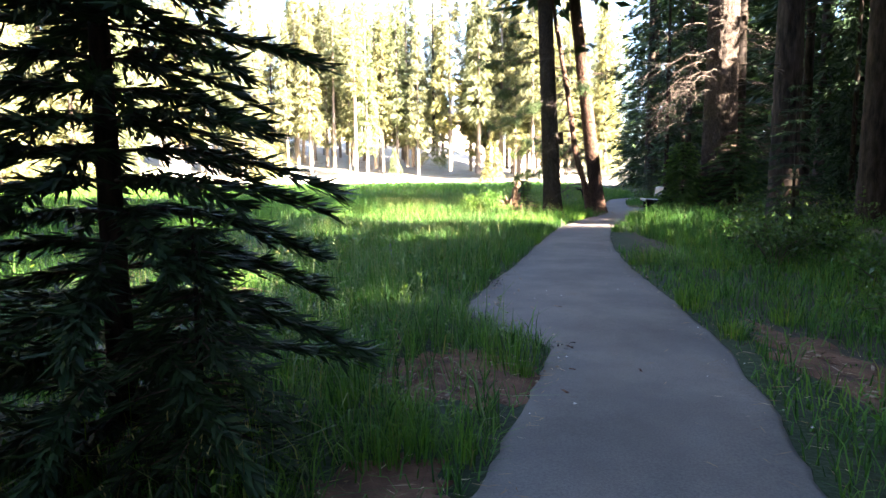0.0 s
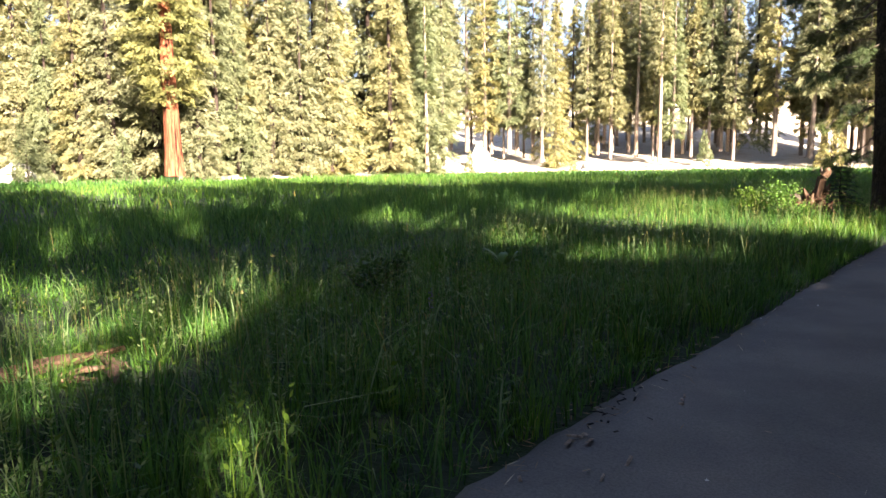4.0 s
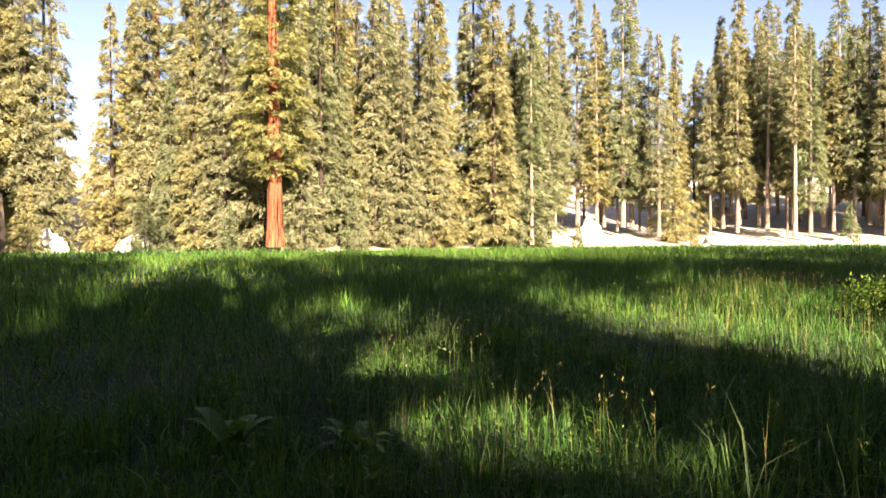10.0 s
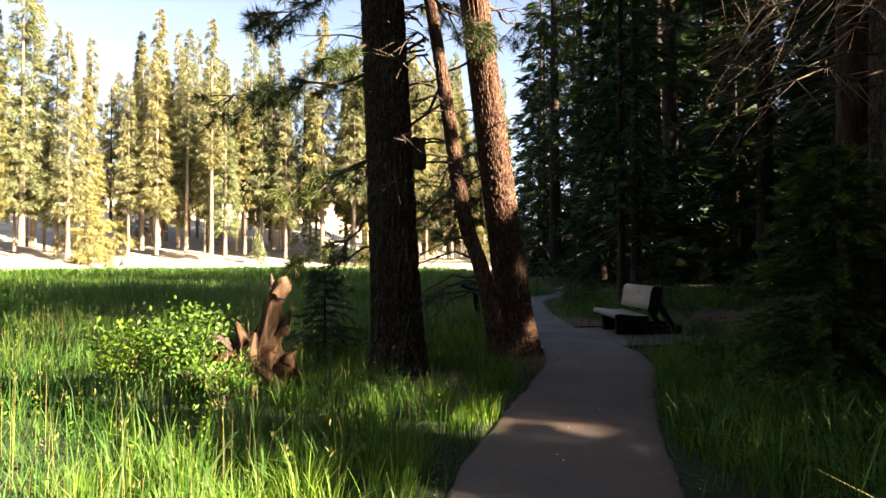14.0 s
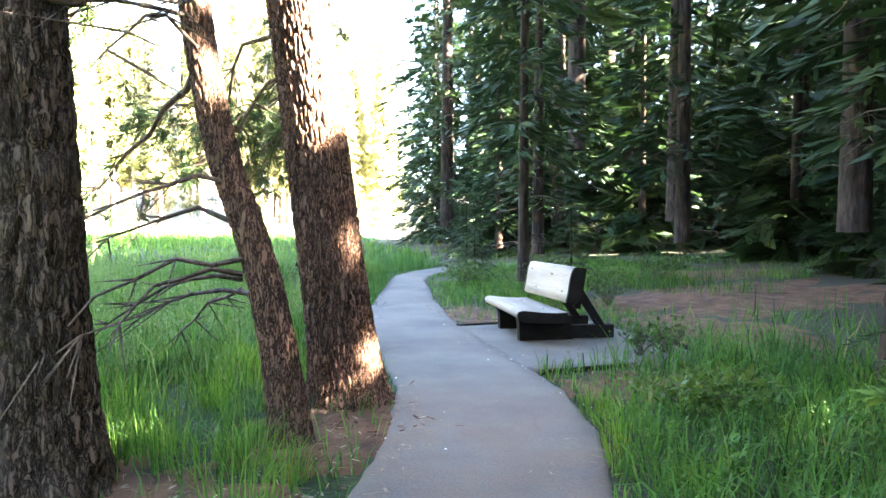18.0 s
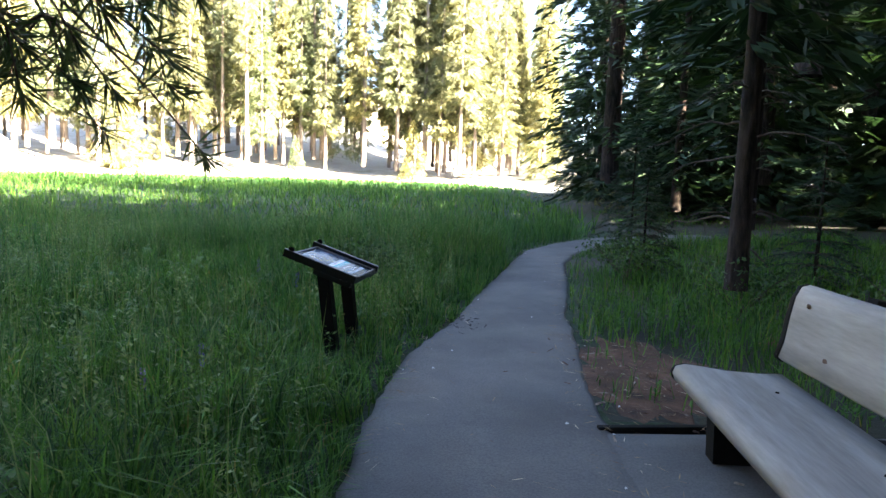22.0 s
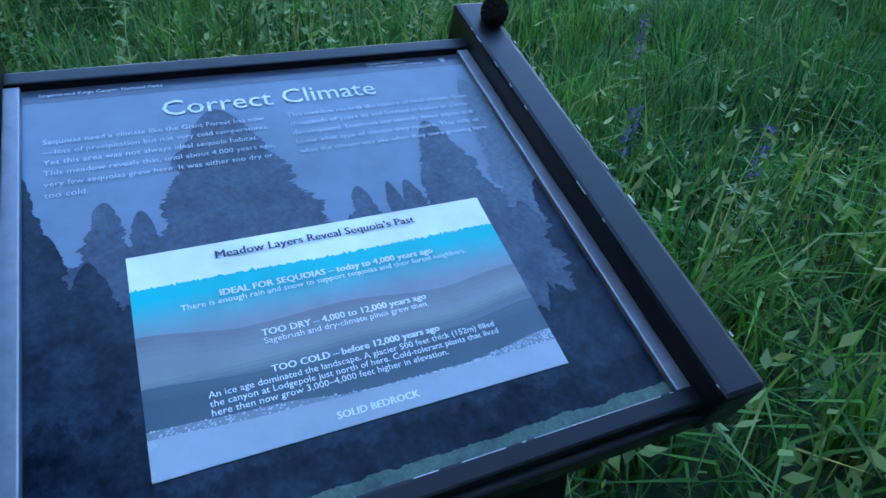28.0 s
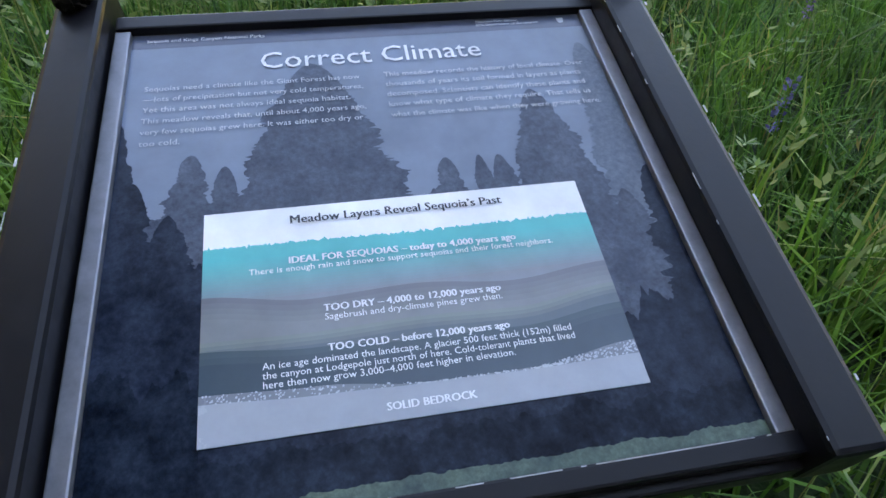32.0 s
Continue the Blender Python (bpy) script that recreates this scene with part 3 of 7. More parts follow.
jr = 0.03 * (vnoise(np.arange(rows) * 0.21, np.ones(rows), 13) - 0.5) + 0.04 * (vnoise(np.arange(rows) * 1.9, np.ones(rows), 14) - 0.5)
cols = np.array([0.0, 0.006, 0.03, 0.12, 0.3, 0.5, 0.7, 0.88, 0.97, 0.994, 1.0])
zed = np.array([-0.06, 0.012, 0.03, 0.036, 0.042, 0.045, 0.042, 0.036, 0.03, 0.012, -0.06])
across = (kr - kl) / np.linalg.norm(kr - kl, axis=1)[:, None]
kl, kr = kl + across * jl[:, None], kr + across * jr[:, None]
XY = kl[:, None] + cols[None, :, None] * (kr - kl)[:, None]
Z = np.repeat(zed[None], rows, 0) + 0.012 * (vnoise(XY[..., 0] * 1.3, XY[..., 1] * 1.3, 15) - 0.5)
ids = np.arange(rows * len(cols)).reshape(rows, -1)
quads = np.stack([ids[:-1, :-1], ids[:-1, 1:], ids[1:, 1:], ids[1:, :-1]], 2).reshape(-1, 4)
path = new("path", np_mesh("path", np.dstack([XY, Z]).reshape(-1, 3), [quads], True))
path.data.materials.append(M_ASPHALT)
tagged(path, "worn grey asphalt footpath with crumbling edges through the meadow", "path", kind="structure")

# the paved bay for the bench
bx, by = np.meshgrid(np.concatenate([[9.0], np.linspace(9.02, 11.68, 14), [11.7]]), np.concatenate([[28.8], np.linspace(28.82, 31.93, 16), [31.95]]))
bx = bx + 0.1 * (by - 30) * 0.4
bz = 0.022 + 0.006 * vnoise(bx * 1.5, by * 1.5, 16)
bz[0], bz[-1], bz[:, 0], bz[:, -1] = -0.05, -0.05, -0.05, -0.05
ids = np.arange(bx.size).reshape(bx.shape)
quads = np.stack([ids[:-1, :-1], ids[:-1, 1:], ids[1:, 1:], ids[1:, :-1]], 2).reshape(-1, 4)
bay = new("pavement", np_mesh("pavement", np.dstack([bx, by, bz]).reshape(-1, 3), [quads], True))
bay.data.materials.append(M_ASPHALT)
tagged(bay, "grey asphalt bay beside the path under the bench", "pavement", kind="structure")

# duff: low irregular mats of brown needles
DUFF = [(5.6, 26.3, 1.1, 0.95), (7.1, 27.5, 0.75, 0.95), (10.25, 33.2, 0.75, 1.2), (5.15, 6.0, 0.35, 1.3), (2.1, 5.5, 0.7, 0.75), (10.1, 27.9, 0.9, 0.7), (16.6, 33.6, 4.4, 2.2),
        (12.9, 30.4, 1.1, 2.0), (1.75, 3.5, 0.4, 0.5), (5.6, 24.8, 0.5, 0.6), (19, 38, 2.5, 1.6), (8.5, 24.2, 0.35, 0.9)]


def near_duff(x, y):
    k = np.full(np.shape(x), 9.0)
    for a, b, rx, ry in DUFF:
        k = np.minimum(k, np.hypot((x - a) / rx, (y - b) / ry))
    return k


for n, (a, b, rx, ry) in enumerate(DUFF):
    th, kk = np.meshgrid(np.linspace(0, 2 * np.pi, 96, endpoint=False), np.linspace(0.04, 1, 9))
    rr = kk * (0.5 + 0.5 * vnoise(np.cos(th) * 2.2 + n * 7, np.sin(th) * 2.2 + n, 17) + 0.6 * vnoise(np.cos(th) * 7 + n, np.sin(th) * 7, 19))
    x, y = a + rx * rr * np.cos(th), b + ry * rr * np.sin(th)
    z = gz(x, y) + 0.012 * (1 - kk ** 3) + 0.02 * (vnoise(x * 4, y * 4, 18) - 0.4) - 0.03 * (kk > 0.9)
    v, f = np.dstack([x, y, z]).reshape(-1, 3), grid_faces(9, 96)
    v, f = np.vstack([v, [[a, b, float(gz(a, b)) + 0.02]]]), [f, np.stack([np.full(96, 9 * 96), np.arange(96), (np.arange(96) + 1) % 96], 1)]
    ob = new("needle_litter", np_mesh("needle_litter", v, f, True))
    ob.data.materials.append(M_DUFF)
    tagged(ob, "mat of brown pine needles and dirt on the forest floor", "needle litter", kind="stuff")

# ---- trees ----
def crown_arrays(H, start, R, boughs, per, seed, card=(1.0, 0.42), droop=0.35, power=0.75, spread=0.3, lean=(0, 0), inner=0.25, clump=0.0):
    """Boughs in a cone round z, each carrying flat sprays of needles."""
    g = np.random.default_rng(seed)
    s = (np.arange(boughs) + g.random(boughs)) / boughs
    s = 1 - (1 - s) ** 0.8
    z = H * (start + (1 - start) * s)
    az = g.random(boughs) * 2 * np.pi
    if clump:
        az = np.round(az / clump) * clump + g.normal(0, 0.25, boughs)
    ln = R * (1 - s) ** power * (0.55 + 0.5 * g.random(boughs)) * (0.55 + 0.45 * smooth(0, 0.1, s)) + 0.02 * H * (1 - s * 0.8) * 0.4
    out = np.stack([np.cos(az), np.sin(az), np.zeros(boughs)], 1)
    side = np.stack([-np.sin(az), np.cos(az), np.zeros(boughs)], 1)
    k = inner + (1 - inner) * np.sqrt(g.random((boughs, per)))
    off = (g.random((boughs, per)) - 0.5) * 2 * spread * (1.15 - k)
    lift = 0.18 * k - droop * k ** 2
    P = np.stack([lean[0] * z, lean[1] * z, z], 1)[:, None] + out[:, None] * (ln[:, None] * k)[..., None] + side[:, None] * (ln[:, None] * off)[..., None]
    P[..., 2] += ln[:, None] * lift + g.normal(0, 0.03, k.shape) * ln[:, None]
    turn = np.sign(off) * (0.3 + 0.7 * g.random(k.shape))
    D = out[:, None] * np.cos(turn)[..., None] + side[:, None] * np.sin(turn)[..., None]
    D[..., 2] += -droop * 0.9 * k + g.normal(0, 0.22, k.shape)
    N = np.zeros_like(D) + np.array([0, 0, 1.0]) + g.normal(0, 0.45, D.shape)
    size = (0.6 + 0.7 * g.random(k.shape)) * (0.65 + 0.35 * (1 - s))[:, None]
    return cards(P.reshape(-1, 3), D.reshape(-1, 3), N.reshape(-1, 3), (card[0] * size).ravel(), (card[1] * size).ravel())


def far_crown(H, start, R, boughs, per, seed, size=(1.15, 0.8), droop=0.35, power=0.7):
    """A full ragged crown for trees across the meadow: tiers of boughs, each a mass of small needle clumps."""
    g = np.random.default_rng(seed)
    s = 1 - (1 - (np.arange(boughs) + g.random(boughs)) / boughs) ** 0.85
    z, az = H * (start + (1 - start) * s), g.random(boughs) * 2 * np.pi
    lump = 0.72 + 0.5 * vnoise(az * 1.1 + seed, s * 9.0, seed)
    ln = (R * (1 - s) ** power * lump * (0.7 + 0.45 * g.random(boughs)) * (0.5 + 0.5 * smooth(0, 0.12, s)) + 0.3)[:, None]
    out, side = np.stack([np.cos(az), np.sin(az), 0 * az], 1)[:, None], np.stack([-np.sin(az), np.cos(az), 0 * az], 1)[:, None]
    k = 0.12 + 0.88 * np.sqrt(g.random((boughs, per)))
    off = g.normal(0, 0.26, k.shape) * (1.2 - 0.7 * k)
    P = np.stack([0 * z, 0 * z, z], 1)[:, None] + out * (ln * k)[..., None] + side * (ln * off)[..., None]
    P[..., 2] += ln * (0.16 * k - droop * k ** 2) + g.normal(0, 0.22, k.shape)
    D = out * 0.7 + side * np.sign(off)[..., None] * g.random(k.shape)[..., None] + g.normal(0, 0.35, P.shape)
    D[..., 2] -= 0.35 + droop * k
    P, D = P.reshape(-1, 3), D.reshape(-1, 3)
    D /= np.linalg.norm(D, axis=1)[:, None]
    S = np.cross(D, np.array([0, 0, 1.0]) + g.normal(0, 0.7, D.shape))
    S /= np.linalg.norm(S, axis=1)[:, None] + 1e-9
    scale = ((0.55 + 0.8 * g.random(k.shape)) * (0.6 + 0.4 * (1 - s))[:, None]).reshape(-1, 1)
    L, W = size[0] * scale, size[1] * scale
    return np.stack([P - S * W * 0.5, P + S * W * 0.5, P + D * L], 1).reshape(-1, 3), np.arange(len(P) * 3).reshape(-1, 3)


def dead_limbs(zlo, zhi, n, length, seed, r=0.35, arc=(0.0, 360.0), lean=(0, 0), twigs=3, thick=0.022, droop=0.35):
    """Bare grey limbs with side twigs, for the lower trunk."""
    g = np.random.default_rng(seed)
    lines = []
    for _ in range(n):
        z, az, ln = zlo + (zhi - zlo) * g.random(), radians(arc[0] + (arc[1] - arc[0]) * g.random()), length * (0.5 + 0.6 * g.random())
        d, sd = np.array([np.cos(az), np.sin(az), 0]), np.array([-np.sin(az), np.cos(az), 0])
        k = np.linspace(0, 1, 7)
        wob = g.normal(0, 0.05, 7).cumsum() * ln * 0.4
        pts = np.array([lean[0] * z, lean[1] * z, z]) + d * (r * 0.8 + k[:, None] * ln) + sd * wob[:, None]
        pts[:, 2] += ln * (0.15 * k - droop * k ** 2) + g.normal(0, 0.02, 7) * ln
        lines.append((pts, thick * (1 - 0.85 * k)))
        for _ in range(twigs):
            i = g.integers(2, 6)
            q = np.linspace(0, 1, 4)
            dd = d * g.uniform(0.2, 0.9) + sd * g.choice([-1, 1]) * g.uniform(0.4, 1) + np.array([0, 0, g.uniform(-0.9, 0.2)])
            lines.append((pts[i] + q[:, None] * dd * ln * g.uniform(0.2, 0.42), thick * 0.42 * (1 - 0.8 * q)))
    return tubes(lines, 4)


def ridged(depth, n, scale):
    """Long vertical furrows."""
    def bark(t, z, r):
        w = vnoise(z * scale + 3, np.cos(t) * 2 + 7, 21) * 1.2
        a = np.abs(np.sin(t * n * 0.5 + w * 2 + 0.8 * np.sin(t * 3)))
        b = np.abs(np.sin(t * n * 1.1 + w * 3 + 1.0))
        return depth * (0.7 * np.sqrt(a) + 0.3 * b - 0.8)
    return bark


def plated(depth, cell_w, cell_h, seed):
    """Bark plates with deep seams between them."""
    def bark(t, z, r):
        n = max(6, int(2 * np.pi * r / cell_w))
        d = plates(t / (2 * np.pi) * n, z / cell_h + 0.25 * vnoise(t * 3, z * 4, seed), n, seed)
        return depth * (smooth(0.02, 0.3, d) - 0.8) + depth * 0.35 * (vnoise(t * r * 60, z * 30, seed + 1) - 0.5)
    return bark


def tree(name, m, label, category, trunk, mat_t, crown=None, mat_c=None, limbs=None, group="", crown_label=""):
    ob = holder(name, m, label, category, group)
    part_mesh("trunk", np_mesh("trunk", trunk[0], [trunk[1]], True), mat_t, ob)
    if limbs is not None:
        if isinstance(limbs, list):
            for v, f in limbs:
                part_mesh("dead_limb", np_mesh("dead_limb", v, [f], True), M_TWIG, ob, "bare grey dead limb")
        else:
            tagged(part_mesh("deadwood", np_mesh("deadwood", limbs[0], [limbs[1]], True), M_TWIG, ob, "bare grey dead lower limbs"), kind="stuff")
    if crown is not None:
        part_mesh("crown", np_mesh("crown", crown[0], [crown[1]]), mat_c, ob)
    return ob


def levels(H, fine=0.0, step=0.05, n=14):
    return np.concatenate([np.arange(-0.4, fine, step), np.linspace(max(fine, -0.4), H, n)]) if fine else np.linspace(-1.0, H, n)


# kinds of tree, built once and copied
PARK = pose(0, 0, -400)
KINDS, BACK = {}, {}
CONIFER = "tall sunlit conifer at the far edge of the meadow"
# paler than M_BARK: the sun on the bank's trunks is put into the colour
STEM = two_scale("sun_toned_stems", [(0.3, (0.09, 0.07, 0.055)), (0.55, (0.19, 0.15, 0.12)), (0.75, (0.32, 0.27, 0.22))], 1.5, 9, 0.9, 0.5, 0.02, (1, 1, 0.2))
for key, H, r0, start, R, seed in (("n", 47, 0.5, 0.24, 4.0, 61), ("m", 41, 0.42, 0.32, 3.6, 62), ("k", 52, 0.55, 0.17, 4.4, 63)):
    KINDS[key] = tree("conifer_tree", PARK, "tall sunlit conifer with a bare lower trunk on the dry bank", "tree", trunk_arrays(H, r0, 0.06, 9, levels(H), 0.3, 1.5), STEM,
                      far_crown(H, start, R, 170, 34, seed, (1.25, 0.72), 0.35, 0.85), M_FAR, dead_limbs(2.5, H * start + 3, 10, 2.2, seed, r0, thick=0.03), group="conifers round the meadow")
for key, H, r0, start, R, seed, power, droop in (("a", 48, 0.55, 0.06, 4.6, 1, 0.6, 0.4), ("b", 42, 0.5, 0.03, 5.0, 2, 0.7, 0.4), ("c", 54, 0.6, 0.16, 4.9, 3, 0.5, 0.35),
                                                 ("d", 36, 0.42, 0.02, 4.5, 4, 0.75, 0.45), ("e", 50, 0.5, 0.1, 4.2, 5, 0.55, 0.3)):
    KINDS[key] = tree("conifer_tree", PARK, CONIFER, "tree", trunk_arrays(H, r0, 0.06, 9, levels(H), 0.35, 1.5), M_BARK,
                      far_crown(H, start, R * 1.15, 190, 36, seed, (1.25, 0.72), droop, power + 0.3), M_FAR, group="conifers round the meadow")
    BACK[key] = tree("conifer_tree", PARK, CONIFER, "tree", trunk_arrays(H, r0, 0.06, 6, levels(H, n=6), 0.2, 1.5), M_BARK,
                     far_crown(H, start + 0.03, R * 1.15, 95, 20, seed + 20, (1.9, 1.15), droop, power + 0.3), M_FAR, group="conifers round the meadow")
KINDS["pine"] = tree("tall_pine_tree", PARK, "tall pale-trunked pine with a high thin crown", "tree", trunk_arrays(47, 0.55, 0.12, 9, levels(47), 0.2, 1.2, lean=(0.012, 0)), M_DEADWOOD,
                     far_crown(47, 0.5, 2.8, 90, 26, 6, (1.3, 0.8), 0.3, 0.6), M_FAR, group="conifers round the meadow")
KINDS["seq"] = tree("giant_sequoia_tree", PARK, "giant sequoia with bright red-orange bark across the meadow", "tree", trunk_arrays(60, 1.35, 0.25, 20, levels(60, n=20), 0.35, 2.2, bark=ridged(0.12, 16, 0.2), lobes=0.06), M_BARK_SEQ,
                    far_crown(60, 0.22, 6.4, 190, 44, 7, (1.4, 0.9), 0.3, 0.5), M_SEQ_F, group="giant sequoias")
KINDS["young"] = tree("young_fir_tree", PARK, "young bushy fir with boughs down to the ground", "tree", trunk_arrays(11, 0.14, 0.02, 7, levels(11, n=8), 0.2, 0.5), M_BARK,
                      far_crown(11, 0.02, 2.5, 100, 22, 8, (0.75, 0.55), 0.35, 0.85), M_FAR, group="young firs at the meadow's edge")
WEST = {}
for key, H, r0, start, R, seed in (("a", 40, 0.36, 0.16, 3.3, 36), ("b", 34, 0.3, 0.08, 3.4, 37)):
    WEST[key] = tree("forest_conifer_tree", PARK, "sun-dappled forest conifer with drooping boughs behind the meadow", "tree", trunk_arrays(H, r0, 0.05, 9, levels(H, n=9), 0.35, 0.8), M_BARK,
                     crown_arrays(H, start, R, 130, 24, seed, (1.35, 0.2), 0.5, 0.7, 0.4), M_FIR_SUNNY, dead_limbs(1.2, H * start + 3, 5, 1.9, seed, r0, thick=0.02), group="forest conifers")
FOREST, NEAR = {}, {}
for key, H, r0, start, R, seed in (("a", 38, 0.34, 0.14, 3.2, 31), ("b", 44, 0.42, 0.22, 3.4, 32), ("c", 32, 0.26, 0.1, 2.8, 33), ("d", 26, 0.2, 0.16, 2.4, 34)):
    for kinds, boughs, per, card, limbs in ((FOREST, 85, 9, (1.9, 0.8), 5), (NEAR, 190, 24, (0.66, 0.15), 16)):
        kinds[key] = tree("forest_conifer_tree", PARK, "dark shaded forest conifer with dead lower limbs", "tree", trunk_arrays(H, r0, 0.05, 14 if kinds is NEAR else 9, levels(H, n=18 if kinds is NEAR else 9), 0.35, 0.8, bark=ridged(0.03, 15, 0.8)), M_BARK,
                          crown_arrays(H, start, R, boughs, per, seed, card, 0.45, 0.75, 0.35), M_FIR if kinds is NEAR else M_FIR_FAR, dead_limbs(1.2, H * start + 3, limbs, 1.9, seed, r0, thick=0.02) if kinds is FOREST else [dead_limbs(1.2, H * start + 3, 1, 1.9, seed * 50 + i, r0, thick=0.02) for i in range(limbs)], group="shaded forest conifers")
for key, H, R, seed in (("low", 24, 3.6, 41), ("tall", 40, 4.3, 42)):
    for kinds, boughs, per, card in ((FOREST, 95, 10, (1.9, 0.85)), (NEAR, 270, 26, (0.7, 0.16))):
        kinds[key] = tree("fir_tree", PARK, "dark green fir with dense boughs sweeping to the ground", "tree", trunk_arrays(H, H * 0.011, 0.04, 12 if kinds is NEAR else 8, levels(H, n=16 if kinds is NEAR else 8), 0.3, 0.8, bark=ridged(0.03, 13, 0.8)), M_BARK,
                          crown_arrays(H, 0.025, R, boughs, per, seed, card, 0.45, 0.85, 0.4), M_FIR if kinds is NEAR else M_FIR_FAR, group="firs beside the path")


NEAR["high"] = tree("forest_conifer_tree", PARK, "tall conifer with a bare trunk and a wide high crown added for shade", "tree", trunk_arrays(36, 0.38, 0.06, 20, np.concatenate([np.arange(-0.4, 9, 0.15), np.linspace(9, 36, 12)]), 0.3, 0.6, bark=plated(0.03, 0.1, 0.35, 91)), M_BARK,
                    crown_arrays(36, 0.3, 5.2, 200, 24, 91, (1.1, 0.42), 0.35, 0.55, 0.4), M_FIR_FAR, [dead_limbs(2.5, 12, 1, 2.0, 9100 + i, 0.36, thick=0.02) for i in range(14)], group="shaded forest conifers")


def plant(src, x, y, s=1.0, turn=None, sink=0.1, label="", tall=None):
    turn = rng.random() * 360 if turn is None else turn
    sink += 1.3 * float(smooth(35, 85, math.hypot(x - 5, y - 25)))
    ob = copy_thing(src, pose(x, y, float(gz(x, y)) - sink, 0, 0, turn) @ Matrix.Diagonal((s, s, tall or s, 1)))
    return tagged(ob, label) if label else ob


placed = []


# patches of sunlight on the ground: from, to across the light's way, how far east they reach, height
SUNNY = ((19.5, 20.4, 5.6, 0.0), (20.4, 21.2, 3.6, 0.2), (24.5, 26.0, -1.0, 0.3), (6.4, 7.4, 0.2, 0.15), (14.9, 15.0, 3.6, 0.0), (23.45, 24.25, 3.7, 0.5), (27.5, 28.9, 7.4, 2.5))


def sunlit_height(x, y, r):
    """How high a tree with crown radius r may stand without shading those patches."""
    s = 0.5 * x + 0.866 * y
    return min([99.0] + [z + 0.488 * (x - east) / 0.866 for a, b, east, z in SUNNY if a - 0.4 * r < s < b + 0.4 * r and x > 7])


def free(x, y, gap):
    if any((x - a) ** 2 + (y - b) ** 2 < gap * gap for a, b in placed):
        return False
    placed.append((x, y))
    return True


# single trees that can be told apart across the meadow
for key, x, y, s in (("seq", -78.5, 69, 1.0), ("seq", -119, 30, 0.85), ("pine", -30.5, 172, 1.05), ("pine", -27.5, 186, 1.0), ("pine", -17, 190, 1.1), ("c", -92, 92, 1.0), ("a", -72, 118, 0.95),
                     ("pine", -66, 120, 0.8), ("young", -95, 57, 1.0), ("young", -86, 66, 0.8), ("young", -72, 80, 0.7), ("young", -105, 44, 1.1), ("young", -63, 133, 0.6), ("young", -48, 159, 0.6),
                     ("seq", -118, 70, 1.0), ("b", -55, 165, 1.0)):
    free(x, y, 0.1)
    plant(KINDS[key], x, y, s)
FAR_LABELS = {"c": "tall sunlit conifer with a bare lower trunk across the meadow", "d": "shorter bushy sunlit conifer at the far bank", "e": "slender tall sunlit conifer across the meadow"}


def west_gap(x, y):
    return x > -47 and -24.5 < 0.5 * x + 0.866 * y < -18.5


count, tries = 0, 0
EDGE = MEADOW[8:18]
seglen = np.hypot(*np.diff(EDGE, axis=0).T)
while count < 265 and tries < 12000:
    tries += 1
    i = rng.choice(len(seglen), p=seglen / seglen.sum())
    a, b = EDGE[i], EDGE[i + 1]
    d = (b - a) / seglen[i]
    far = 4.0 + (13 * rng.random() if count < 125 else 10 + 50 * rng.random() ** 1.3)
    north = min(a[1], b[1]) > 125
    far += 7.0 * north
    p = a + (b - a) * rng.random() + np.array([d[1], -d[0]]) * far * (1 if outside(*(a + (b - a) * 0.5 + np.array([d[1], -d[0]]) * 4)) > 0 else -1)
    if outside(*p) < 1 or (p[0] > 9 and p[1] < 172) or math.hypot(p[0] + 67, p[1] - 146) < 9 or not free(p[0], p[1], 3.7):
        continue
    key = "abcdeabde"[rng.integers(9)] if rng.random() > 0.12 else ("young" if far < 12 else "pine")
    if north and len(key) == 1:
        key = "nmk"[rng.integers(3)]
    plant(KINDS[key] if far < 15 or key not in BACK else BACK[key], p[0], p[1], rng.uniform(0.85, 1.38), label=FAR_LABELS.get(key, ""))
    count += 1
# more rows up the northern bank
count, tries = 0, 0
while count < 26 and tries < 3000:
    tries += 1
    x, y = rng.uniform(-62, 46), rng.uniform(176, 226)
    if not free(x, y, 4.2):
        continue
    key = "nmkab"[rng.integers(5)]
    plant(BACK[key] if key in BACK else KINDS[key], x, y, rng.uniform(0.85, 1.2), label=CONIFER)
    count += 1
for key, x, y, s in (("n", 15.5, 176, 0.9), ("m", 20.5, 181, 1.0), ("k", 26, 175, 0.9), ("m", 31, 184, 1.0), ("n", 36, 178, 1.05), ("k", 41.5, 186, 0.95), ("m", 11.5, 185, 1.1), ("n", 23, 190, 1.1)):
    free(x, y, 0.1)
    plant(KINDS[key], x, y, s)
# behind the twin sequoias
count, tries = 0, 0
while count < 84 and tries < 3000:
    tries += 1
    x, y = rng.uniform(-85, -26), rng.uniform(-45, 20)
    if outside(x, y) < 2.5 or west_gap(x, y) or any(abs((a - 3.5) * (y - 10.5) - (b - 10.5) * (x - 3.5)) / math.hypot(a - 3.5, b - 10.5) < 2.0 and x > a for a, b in ((-33.2, -4.6), (-37.5, -2.6), (-46, -1.0), (-48, 2))) or not free(x, y, 3.6):
        continue
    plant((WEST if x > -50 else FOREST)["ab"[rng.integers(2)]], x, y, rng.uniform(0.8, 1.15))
    count += 1
